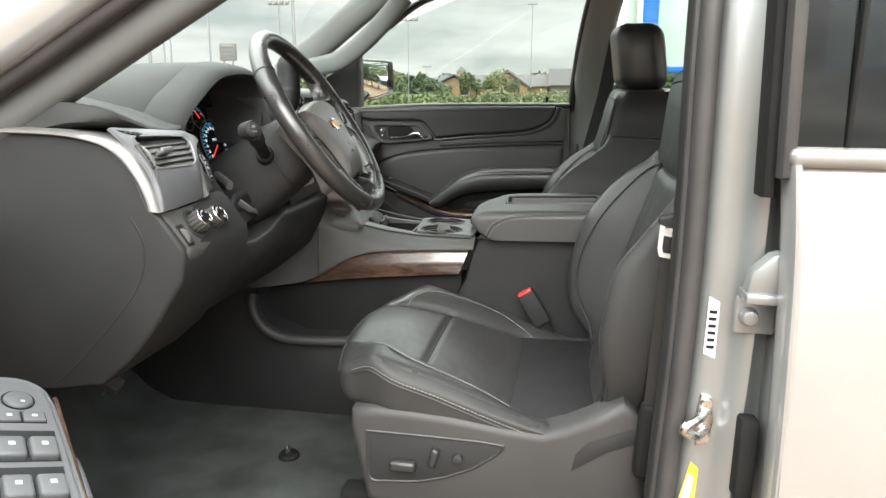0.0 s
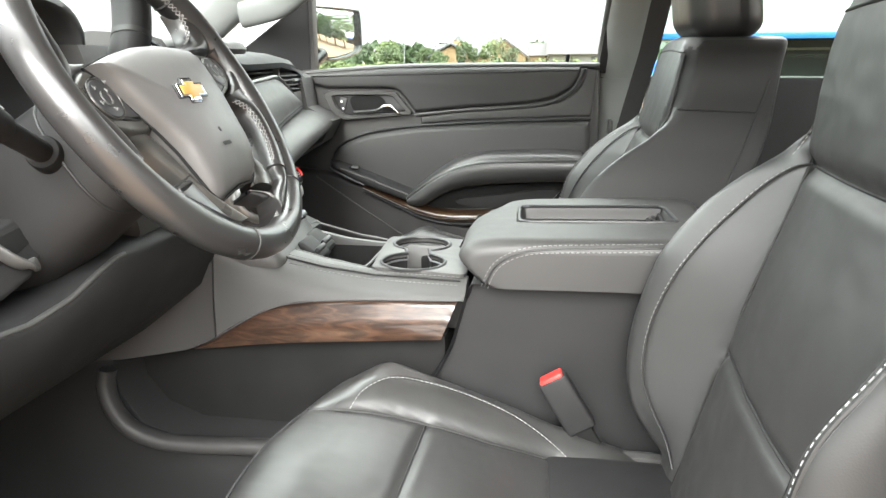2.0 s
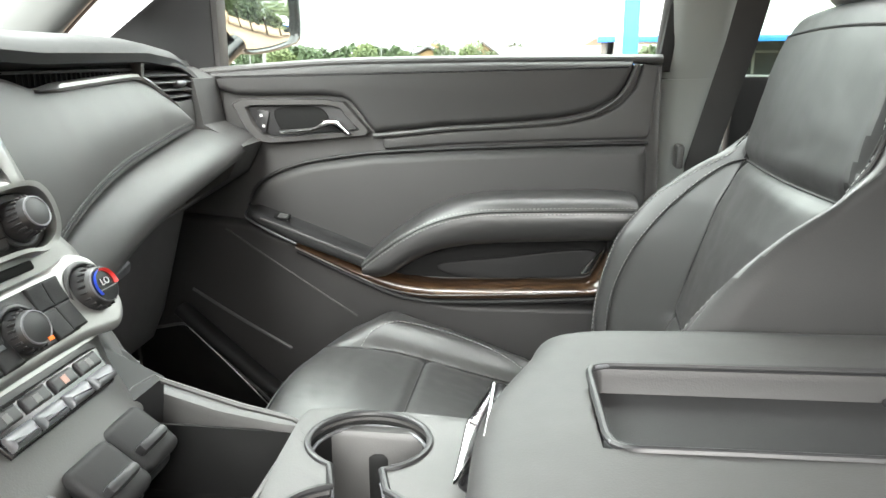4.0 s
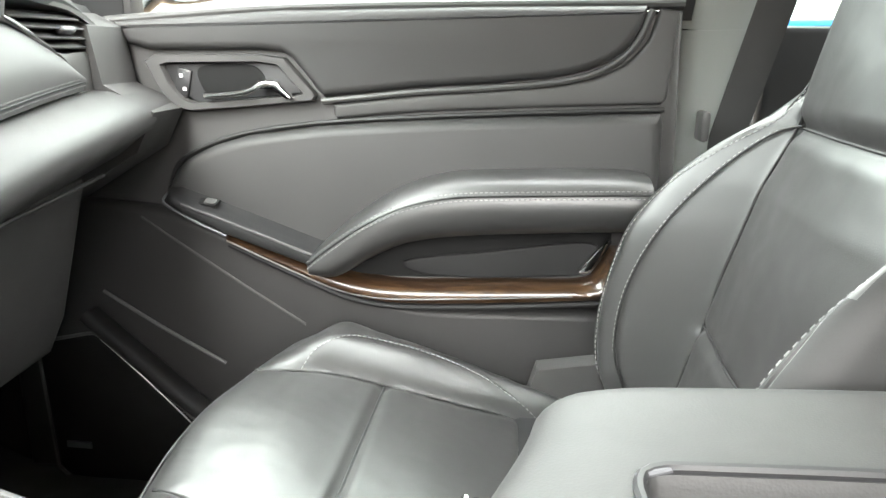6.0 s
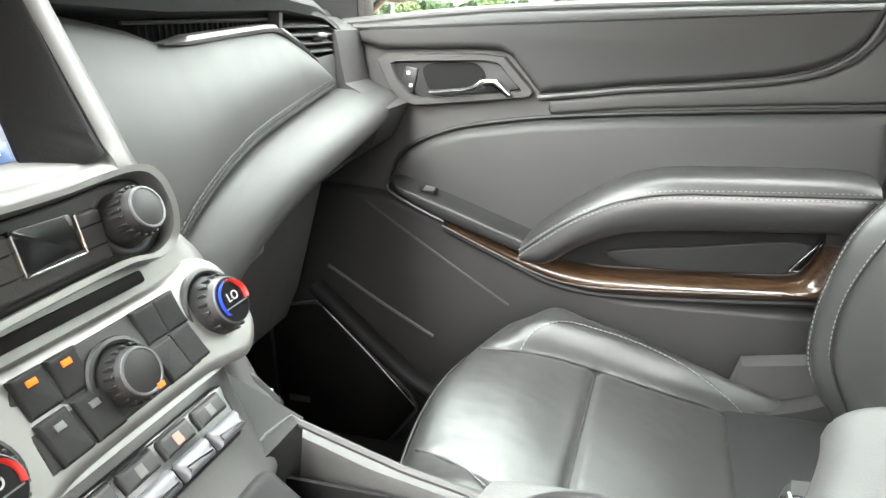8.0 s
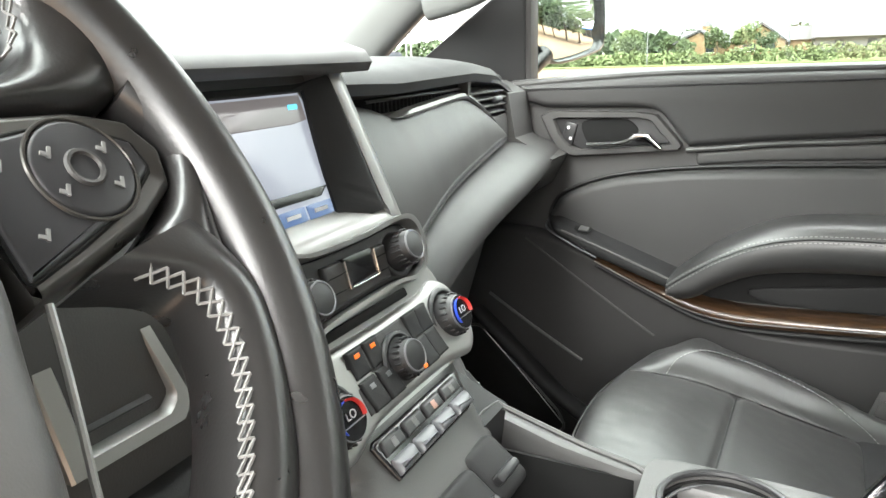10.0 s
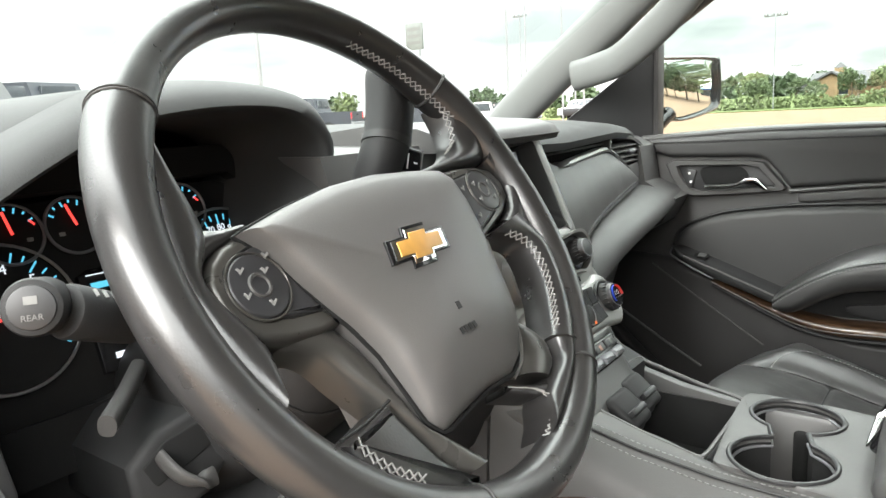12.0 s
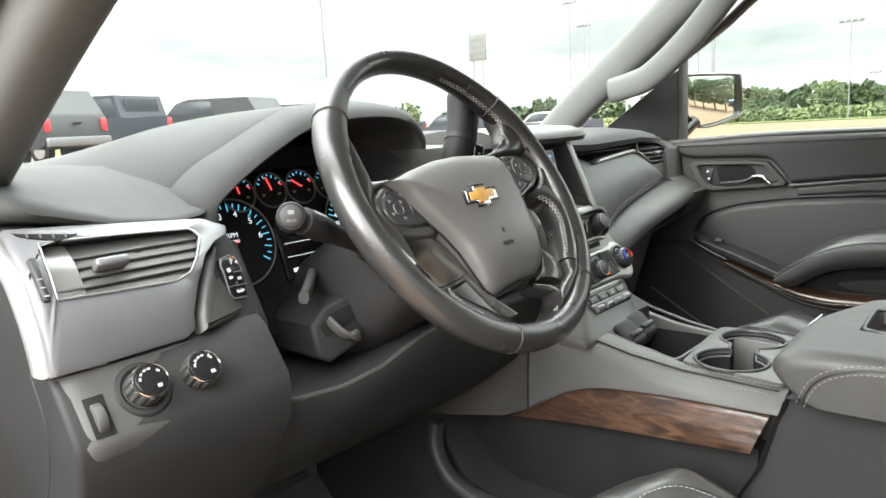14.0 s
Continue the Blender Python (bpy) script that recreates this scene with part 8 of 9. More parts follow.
low_r = bar("lower_spoke", [(0.070, -0.084), (0.092, -0.102), (0.100, -0.116), (0.094, -0.130), (0.076, -0.137)], [(0.066, -0.088), (0.064, -0.100), (0.060, -0.112), (0.052, -0.118), (0.046, -0.124)], ((0, -0.006), (1, -0.002)), 0.007, 0.02, SPOKE, wheel, "satin dark grey lower spoke")
part("spoke_edge", tube(curve([w(0.091, -0.026, 0.004), w(0.085, -0.048, 0.003), w(0.077, -0.074, 0.002), w(0.069, -0.100, 0.0), w(0.056, -0.117, -0.002), w(0.040, -0.124, -0.004)], 40), 0.0013, 8), SILVER, low_r)
wrap_r = bar("grip_wrap", [(0.132, -0.112), (0.112, -0.132), (0.090, -0.146), (0.060, -0.160), (0.030, -0.167)], [(0.102, -0.114), (0.094, -0.129), (0.074, -0.138), (0.056, -0.146), (0.046, -0.158)], ((0, 0.006), (1, 0.002)), 0.008, 0.024, WHEEL_LEATHER, wheel)
bar("grip_wrap", [(0.098, -0.130), (0.080, -0.139), (0.058, -0.134), (0.040, -0.126)], [(0.078, -0.146), (0.062, -0.145), (0.048, -0.138), (0.034, -0.130)], ((0, 0.0), (1, -0.012)), 0.006, 0.02, WHEEL_LEATHER, wheel)
lacing("cross_stitching", curve([w(0.036, -0.128, -0.006), w(0.050, -0.137, 0.0), w(0.057, -0.147, 0.003), w(0.050, -0.159, 0.004), w(0.028, -0.166, 0.004)], 24), (w(0.0016, -0.0016, 0.0016) - w(0, 0, 0)), WAX, wrap_r)
bar("lower_spoke", [(-0.130, -0.042), (-0.108, -0.052), (-0.096, -0.075), (-0.085, -0.096), (-0.077, -0.115), (-0.068, -0.134), (-0.056, -0.152)], [(-0.093, -0.034), (-0.084, -0.046), (-0.075, -0.068), (-0.071, -0.093), (-0.067, -0.116), (-0.056, -0.128), (-0.036, -0.152)], ((0, -0.010), (0.3, -0.008), (1, 0.000)), 0.008, 0.02, SPOKE, wheel, "satin dark grey lower spoke")
patch = plate("grip_wrap", [(-0.087, -0.094), (-0.108, -0.098), (-0.130, -0.100), (-0.126, -0.117), (-0.112, -0.134), (-0.092, -0.147), (-0.070, -0.158), (-0.050, -0.163), (-0.056, -0.150), (-0.070, -0.134), (-0.079, -0.114)], -0.006, 0.010, 0.006, WHEEL_LEATHER, wheel)
lacing("cross_stitching", curve([w(-0.122, -0.103, 0.005), w(-0.117, -0.115, 0.005), w(-0.106, -0.128, 0.005), w(-0.092, -0.139, 0.005)], 18), (w(0.002, 0.0022, 0.0) - w(0, 0, 0)), WAX, patch)
part("wrap_seam", tube(curve([w(-0.131, -0.098, 0.004), w(-0.110, -0.097, 0.0045), w(-0.087, -0.093, 0.0045)], 16), 0.0011, 6), SEAM, patch)

# column shroud
shr = []
for d, a, b, dy in ((-0.052, 0.056, 0.050, -0.010), (-0.060, 0.066, 0.060, -0.012), (-0.10, 0.072, 0.068, -0.014), (-0.17, 0.075, 0.074, -0.018), (-0.26, 0.075, 0.080, -0.020), (-0.34, 0.07, 0.08, -0.02)):
    shr.append([w(p[0], p[1] + dy, d) for p in oval(a, b, 28, 3.2)])
column = thing("steering_column", (-0.60, -0.387, 1.10), "black plastic steering column shroud with stalks", "steering column")
part("shroud", loft(shr), PLASTIC_LOW, column, smooth=60)
part("shroud_split", tube([w(p[0] * 1.01, p[1] - 0.014, -0.10) for p in oval(0.072, 0.068, 28, 3.2)], 0.0016, 6, True), SEAM, column)
part("hub_neck", cyl(w(0, -0.02, -0.02), w(0, -0.012, -0.07), 0.045, 0.05, 24), BLACK, column)
# wiper and indicator stalk
tip = Vector((-0.469, -0.597, 1.2465))
root = w(-0.055, -0.005, -0.115)
ax_ = (tip - root).normalized()
stalk = part("indicator_stalk", cyl(root, tip - ax_ * 0.035, 0.010, 0.0115, 20, 0.002), PLASTIC_LOW, column)
part("stalk_sleeve", cyl(tip - ax_ * 0.075, tip - ax_ * 0.028, 0.0135, 0.0145, 24, 0.003), PLASTIC_LOW, stalk)
part("stalk_root", cyl(root - ax_ * 0.02, root + ax_ * 0.03, 0.020, 0.016, 20, 0.003), BLACK, stalk)
endc = axes(tip - ax_ * 0.012, (0.80, -0.55, 0.20), (0.5, 0.8, 0))
cap_ = part("stalk_end", cyl(endc @ Vector((0, 0, -0.022)), endc @ Vector((0, 0, 0.006)), 0.0150, 0.0143, 32, 0.003), PLASTIC_LOW, stalk, "round wiper button")
part("end_face", cyl(endc @ Vector((0, 0, 0.0055)), endc @ Vector((0, 0, 0.0072)), 0.0108, None, 28, 0.0005), BUTTON, cap_)
words("REAR", endc @ Matrix.Translation((0, -0.005, 0.0076)), 0.0042, THREAD, cap_)
part("wiper_symbol", block(endc @ Matrix.Translation((0, 0.0035, 0.0076)), (0.006, 0.004, 0.0005), 0), THREAD, cap_)
for k in range(4):
    part("stalk_mark", block(axes(tip - ax_ * (0.045 + 0.006 * k) + Vector((0.010, 0, 0.013)), (0.6, -0.1, 0.75), ax_), (0.0018, 0.005, 0.0008), 0), THREAD, stalk)
# column gear lever
gl_ = curve([(-0.575, -0.300, 1.205), (-0.553, -0.276, 1.240), (-0.538, -0.256, 1.285), (-0.540, -0.240, 1.325), (-0.548, -0.228, 1.372)], 30)
lev = part("gear_lever", tube(gl_, lambda t: 0.013 + 0.0085 * smooth01(0.2, 0.5, t) - 0.005 * smooth01(0.92, 1, t), 20, False, 1.3), PLASTIC_LOW, column, "black column gear lever with shift button", 60)
part("lever_joint", tube([p + Vector((0, 0, 0)) for p in gl_[17:19]], 0.0223, 20, False, 1.3), SEAM, lev)
gm = axes((-0.5185, -0.2500, 1.2850), (0.93, -0.22, 0.10), (0.22, 0.93, -0.30))
sb = part("shift_button", block(gm, (0.036, 0.023, 0.008), 0.004, 3), GLOSS_BLACK, lev)
part("button_rim", tube([gm @ Vector((x, y, 0.003)) for x, y in ((-0.018, -0.0115), (0.018, -0.0115), (0.018, 0.0115), (-0.018, 0.0115))], 0.0008, 6, True), SILVER_DARK, sb)
words("+ | -", gm @ Matrix.Translation((0, 0, 0.0044)), 0.0145, WHITE, sb)

place = BODY
# pedals
for nm, yy, zz, wy, lab in (("brake_pedal", -0.29, 0.66, 0.07, "black rubber brake pedal"), ("accelerator_pedal", -0.15, 0.63, 0.04, "ribbed black accelerator pedal")):
    pd = thing(nm, (-1.05, yy, FLOOR + 0.02), lab, "pedal")
    part("pedal_pad", block(axes((-1.045, yy, zz), (0.75, 0, 0.65), (0, 1, 0)), (wy, 0.055 if wy > 0.05 else 0.12, 0.014), 0.005, 3), RUBBER, pd)
    part("pedal_arm", sweep(curve([(-1.055, yy, zz), (-1.13, yy, 0.80), (-1.16, yy, 0.95)], 14), oval(0.008, 0.010)), BLACK, pd)
    if wy > 0.05:
        for k in range(4):
            part("pad_rib", block(axes((-1.040, yy, zz + 0.0052), (0.75, 0, 0.65), (0, 1, 0)) @ Matrix.Translation((0, -0.018 + 0.012 * k, 0.002)), (0.06, 0.004, 0.004), 0.001), RUBBER, pd)
wires = thing("loose_wiring", (-0.98, -0.50, 0.55), "loose grey plug and wires hanging below the dashboard", "wiring")
part("plug", block(pose(-0.885, -0.545, 0.720, 20, 35, 10), (0.055, 0.035, 0.022), 0.005), PLASTIC, wires)
for k, e in enumerate(((-0.93, -0.55, 0.735), (-0.90, -0.55, 0.69), (-0.87, -0.54, 0.80))):
    part("wire", tube(curve([(-0.885, -0.545, 0.72), ((-0.885 + e[0]) / 2 + 0.01, -0.55, (0.72 + e[2]) / 2 + 0.008), e], 12), 0.0018, 6), SILVER_DARK, wires)
hook = thing("mat_hook", (-0.553, -0.40, FLOOR), "black floor mat hook in the carpet", "mat hook")
part("hook_base", cyl((-0.553, -0.40, FLOOR + 0.002), (-0.553, -0.40, FLOOR + 0.012), 0.026, 0.020, 24, 0.003), BLACK, hook)
part("hook_peg", cyl((-0.555, -0.40, FLOOR + 0.010), (-0.555, -0.40, FLOOR + 0.030), 0.006, 0.004, 12, 0.001), STEEL, hook)

# ---- the driver's door, swung out, of which the armrest end shows ----
odoor = thing("driver_door", (-0.75, -1.15, 0.45), "driver door standing wide, with window switches on its armrest", "car door")
DD, DS, DN = Vector((0.683, -0.683, -0.259)), Vector((-0.602, -0.727, 0.330)), Vector((0.414, 0.070, 0.908))
DO = Vector((-0.670, -1.015, 0.920))
od = lambda a, b, c: DO + DD * a + DS * b + DN * c
fr = Matrix((DD, DS, DN)).transposed().to_4x4()
DOOR_GREY = mat("light_grey_switch_plate", (0.135, 0.137, 0.143), 0.42, 0.25, vary=0.05)
DOOR_KEY = mat("grey_switch_key", (0.095, 0.097, 0.101), 0.5, 0.1, vary=0.05)
pod_o = [(-0.056, 0.030), (-0.055, -0.004), (-0.048, -0.024), (-0.030, -0.037), (0.0, -0.043), (0.10, -0.048), (0.30, -0.052), (0.30, 0.10), (-0.056, 0.10)]
part("armrest", loft([[od(a, b, c) for a, b in ((-0.045, -0.040), (0.36, -0.060), (0.36, 0.16), (-0.045, 0.13))] for c in (-0.10, -0.020)]), PLASTIC_LOW, odoor)
part("door_panel", loft([[od(a, b, 0) + Vector((0, 0, c)) for a, b in ((-0.045, 0.10), (0.50, 0.06), (0.50, 0.16), (-0.045, 0.16))] for c in (-0.42, -0.03)]), PLASTIC_LOW, odoor)
leaf = lambda a, b, z: Vector((-0.670 + 0.707 * a - 0.66 * b, -1.015 - 0.707 * a - 0.75 * b, z))
part("inner_panel", loft([[leaf(a, b, z) for a, b in ((-0.36, 0.15), (-0.33, 0.145), (0.55, 0.145), (0.58, 0.15), (0.58, 0.215), (-0.36, 0.215))] for z in (0.42, 0.45, 1.18, 1.21)]), DOOR_VINYL, odoor)
part("outer_skin", loft([[leaf(a, b, z) for a, b in ((-0.38, 0.217), (0.60, 0.217), (0.60, 0.250), (-0.38, 0.250))] for z in (0.38, 0.45, 1.15, 1.205)]), PAINT, odoor)
part("wood_edge", sweep([od(-0.02 + 0.32 * k / 10, -0.052 - 0.004 * k / 10, -0.022) for k in range(11)], oval(0.016, 0.006)), WOOD, odoor)
part("bright_edge", sweep(curve([od(0.055, -0.056, -0.045), od(0.075, -0.064, -0.035), od(0.13, -0.072, -0.040), od(0.30, -0.080, -0.050)], 16), oval(0.006, 0.006)), SILVER_DARK, odoor)
sp_ = part("switch_plate", pillow(poly2(pod_o, 60), lambda p, h: od(p.x, p.y, h - 0.014), 0.014, 0.008), DOOR_GREY, odoor, "light grey switch plate", 60)
part("plate_edge", tube([od(p.x, p.y, -0.006) for p in poly2(pod_o, 60)], 0.003, 6, True), SILVER_DARK, sp_)
part("mirror_dial", cyl(od(0, 0, -0.001), od(0, 0, 0.004), 0.0185, 0.0165, 32, 0.002), DOOR_KEY, sp_)
part("dial_groove", tube([od(0.0192 * math.cos(2 * math.pi * k / 32), 0.0192 * math.sin(2 * math.pi * k / 32), 0.0004) for k in range(32)], 0.0011, 6, True), BLACK, sp_)
part("dial_mark", block(Matrix.Translation(od(0.006, -0.004, 0.0042)) @ fr, (0.003, 0.005, 0.0006), 0), THREAD_PALE, sp_)
for b in (0.0145, -0.0145):
    part("button_groove", block(Matrix.Translation(od(0.036, b, 0.0)) @ fr, (0.023, 0.029, 0.0012), 0.0004), BLACK, sp_)
    part("mirror_button", block(Matrix.Translation(od(0.036, b, 0.001)) @ fr, (0.020, 0.026, 0.006), 0.002, 3), DOOR_KEY, sp_)
    part("switch_symbol", block(Matrix.Translation(od(0.036, b, 0.0042)) @ fr, (0.004, 0.006, 0.0006), 0), THREAD_PALE, sp_)
for a in (0.092, 0.160, 0.228):
    part("window_switch_well", block(Matrix.Translation(od(a, 0.002, 0.0002)) @ fr, (0.058, 0.074, 0.0012), 0.0005), PLASTIC_LOW, sp_)
    for b in (0.020, -0.016):
        wl_ = part("window_switch", block(Matrix.Translation(od(a + 0.010, b, 0.004)) @ fr, (0.036, 0.032, 0.014), 0.005, 3), DOOR_KEY, sp_)
        part("switch_symbol", block(Matrix.Translation(od(a + 0.008, b, 0.0112)) @ fr, (0.006, 0.007, 0.0006), 0), THREAD_PALE, wl_)

# ---- outside ----
place = AS_BUILT
LOT = mat("pale_concrete", (0.170, 0.118, 0.084), 0.95, vary=0.12, vscale=0.35, bump=0.3, bscale=30, depth=0.01, spec=0.0)
GRASS = mat("dry_grass", (0.08, 0.10, 0.035), 0.95, vary=0.3, vscale=0.5, spec=0.1)
def lot_z(x, y):
    """The lot rises gently ahead of the car."""
    return 0.85 * smooth01(-6.0, -20.0, x) * (1 - smooth01(10.0, 36.0, y))


gr = bmesh.new()
rows = []
for i in range(61):
    r = 2500 * (i / 60) ** 3
    rows.append(r)
pts = sorted({-r for r in rows} | set(rows))
vs = [[gr.verts.new((x, y, -0.02 + lot_z(x, y))) for x in pts] for y in pts]
for a, b in zip(vs, vs[1:]):
    for i in range(len(pts) - 1):
        gr.faces.new((a[i], a[i + 1], b[i + 1], b[i]))
solo("ground", gr, LOT, "pale tan concrete lot", "ground", "structure")
solo("verge", box(-400, 300, 66, 900, -0.3, 0.05, 0.0), GRASS, "grass verge beyond the lot", "grass", "structure")

LEAVES = [mat("leaf_green", (0.056, 0.074, 0.034), 0.8, vary=0.45, vscale=3, spec=0.2), mat("leaf_bright_green", (0.085, 0.105, 0.045), 0.8, vary=0.4, vscale=3, spec=0.2), mat("leaf_dark_green", (0.042, 0.060, 0.030), 0.8, vary=0.4, vscale=3, spec=0.2)]
BARK = mat("bark", (0.10, 0.075, 0.055), 0.9, vary=0.3)
rng = random.Random(7)


def leaf_mass(centres, count, size, seed):
    """Many small leaf clumps scattered in a few overlapping balls."""
    rr = random.Random(seed)
    v, f = [], []
    for _ in range(count):
        c, r = rr.choice(centres)
        d = Vector((rr.gauss(0, 1), rr.gauss(0, 1), rr.gauss(0, 1))).normalized()
        p = Vector(c) + d * r * (0.55 + 0.5 * rr.random() ** 0.5)
        a = Vector((rr.gauss(0, 1), rr.gauss(0, 1), rr.gauss(0, 1))).normalized()
        b = a.orthogonal().normalized()
        s_ = size * (0.6 + 0.8 * rr.random())
        k = len(v)
        v += [p + a * s_, p + b * s_ * 0.7, p - a * s_, p - b * s_ * 0.7]
        f.append((k, k + 1, k + 2, k + 3))
    me = bpy.data.meshes.new("leaves")
    me.from_pydata([tuple(q) for q in v], [], f)
    bm = bmesh.new()
    bm.from_mesh(me)
    bpy.data.meshes.remove(me)
    return bm


def tree(x, y, h, r, seed, mt):
    t = thing("tree", (x, y, 0), "leafy green tree beyond the lot", "tree", "trees")
    rr = random.Random(seed)
    part("trunk", tube([(x, y, -0.1), (x + 0.05 * h * rr.uniform(-1, 1), y, h * 0.3), (x + 0.06 * h * rr.uniform(-1, 1), y, h * 0.7)], lambda q: h * 0.03 * (1 - 0.7 * q), 8), BARK, t)
    cs = []
    for k in range(7):
        a = rr.uniform(0, 6.28)
        c = (x + r * 0.55 * math.cos(a), y + r * 0.55 * math.sin(a), h * rr.uniform(0.42, 0.82))
        cs.append((c, r * rr.uniform(0.40, 0.62)))
        part("limb", tube([(x, y, h * 0.28), ((x + c[0]) / 2, (y + c[1]) / 2, h * 0.42), c], lambda q: h * 0.012 * (1.2 - q), 6), BARK, t)
    part("crown", leaf_mass(cs, 900, r * 0.10, seed), mt, t)
    return t


# hedge along the lot, bushes and trees
v_hedge = [((x, 72 + rng.uniform(-0.5, 0.5), 0.45 + rng.uniform(-0.1, 0.25) + 0.25 * (x > -9)), rng.uniform(0.55, 0.8)) for x in [-40 + 0.7 * k for k in range(100)]]
solo("hedge", leaf_mass(v_hedge, 9000, 0.17, 3), LEAVES[1], "long green hedge before the houses", "hedge", "stuff")
for k, (x, y, h, r) in enumerate(((-19.5, 140, 5.0, 2.2), (-15.0, 141, 5.5, 2.4), (-11.5, 138, 3.8, 2.0), (-33, 135, 4.6, 2.6), (-38, 150, 5.5, 3.0), (-43, 132, 4.5, 2.6), (-30, 150, 4.0, 2.0), (-52, 140, 5.5, 3.0), (-60, 150, 5, 3.2), (-24, 136, 3.2, 1.8),
                               (-95, 95, 5, 3.0), (-80, 118, 5, 3.2), (-120, 70, 4, 3))):
    tree(x, y, h, r, 20 + k, LEAVES[k % 3])
solo("far_wood", leaf_mass([((-420 + rng.uniform(-20, 20), y, 6 + rng.uniform(-2, 3)), 9) for y in range(-80, 420, 9)] + [((x, 470 + rng.uniform(-20, 20), 4 + rng.uniform(-2, 3)), 8) for x in range(-400, 120, 10)], 14000, 2.2, 5), LEAVES[2], "low line of far woods on the horizon", "woods", "stuff")

solo("side_wood", leaf_mass([((x, y, 2.2 + rng.uniform(-0.8, 1.2)), 2.6) for x in range(55, 100, 4) for y in (28, 36, 44, 52, 60)], 9000, 0.55, 11), LEAVES[0], "green trees along the side of the lot", "woods", "stuff")

# long low house with gables
BRICK = mat("tan_wall", (0.20, 0.13, 0.07), 0.8, vary=0.12, vscale=0.8)
ROOF = mat("grey_shingle", (0.065, 0.062, 0.066), 0.85, vary=0.15, vscale=1.5)
GREYWALL = mat("grey_siding", (0.11, 0.107, 0.105), 0.8, vary=0.06, vscale=0.3)
PANE = mat("dark_pane", (0.03, 0.035, 0.04), 0.2, spec=0.25)


def gable(x0, x1, y0, y1, eave, ridge, parent, front_mat):
    xm = (x0 + x1) / 2
    part("gable_wall", prism([(x0, 0), (x1, 0), (x1, eave), (xm, ridge), (x0, eave)], "y", y1, y0, 0.0), front_mat, parent)
    part("gable_roof", prism([(x0 - 0.6, eave - 0.35), (xm, ridge + 0.25), (x1 + 0.6, eave - 0.35), (x1 + 0.6, eave - 0.05), (xm, ridge + 0.60), (x0 - 0.6, eave - 0.05)], "y", y1 + 1, y0 - 0.8, 0.0), ROOF, parent)


house = thing("house", (-16, 152, 0), "long tan house with grey gabled roof and a small cupola", "house")
part("main_wall", box(-27.5, -5.0, 151, 160, -0.1, 2.6, 0), BRICK, house)
part("main_roof", prism([(150.2, 2.5), (156, 5.0), (161.5, 2.5)], "x", -28.2, -4.2, 0), ROOF, house)
gable(-27.6, -19.4, 146, 156, 2.6, 4.4, house, BRICK)
gable(-17.0, -8.8, 147, 156, 2.4, 5.2, house, BRICK)
cup = part("cupola", box(-23.9, -22.2, 151, 153, 4.4, 5.6, 0.05), BRICK, house)
part("cupola_roof", cyl((-23.05, 152, 5.6), (-23.05, 152, 6.6), 1.3, 0.1, 4), ROOF, cup)
for x in (-26.8, -24.6, -22.4, -20.2):
    part("porch_post", box(x - 0.25, x + 0.25, 144.6, 145.1, -0.1, 2.6, 0.02), BRICK, house)
for x in (-26, -21.5, -14.5, -11.2):
    wd_ = part("window", box(x - 0.7, x + 0.7, 145.9 if x < -18 else 146.9, 147.2, 0.8, 2.1, 0.0), PANE, house)
    part("window_frame", box(x - 0.8, x + 0.8, 145.95 if x < -18 else 146.95, 146.0 if x < -18 else 147.0, 0.65, 0.8, 0.0), WHITE, wd_)
shed = thing("grey_building", (0, 152, 0), "low grey building with a plain shallow roof", "building")
part("wall", box(-4.2, 14.5, 148, 165, -0.1, 3.0, 0), GREYWALL, shed)
part("roof", prism([(146.8, 2.7), (150.5, 6.0), (163, 6.0), (166, 2.8)], "x", -4.8, 15.2, 0), ROOF, shed)
for x in (-1, 4, 9):
    part("window", box(x, x + 1.4, 147.9, 148.2, 0.9, 2.2, 0), PANE, shed)

# lamp posts and roadside signs
POLE = mat("galvanised_pole", (0.20, 0.205, 0.21), 0.55, 0.4, vary=0.1)
def lamp_post(x, y, h, r=0.10):
    t = thing("lamp_post", (x, y, 0), "tall slim grey lamp post", "lamp post", "lamp posts")
    part("pole", cyl((x, y, -0.1), (x, y, h), r, r * 0.6, 10), POLE, t)
    part("lamp_arm", box(x - 0.9, x + 0.9, y - 0.05, y + 0.05, h - 0.1, h, 0.01), POLE, t)
    for dx in (-0.8, -0.27, 0.27, 0.8):
        part("lamp_head", box(x + dx - 0.15, x + dx + 0.15, y - 0.2, y + 0.2, h - 0.05, h + 0.25, 0.03), POLE, t)
    return t


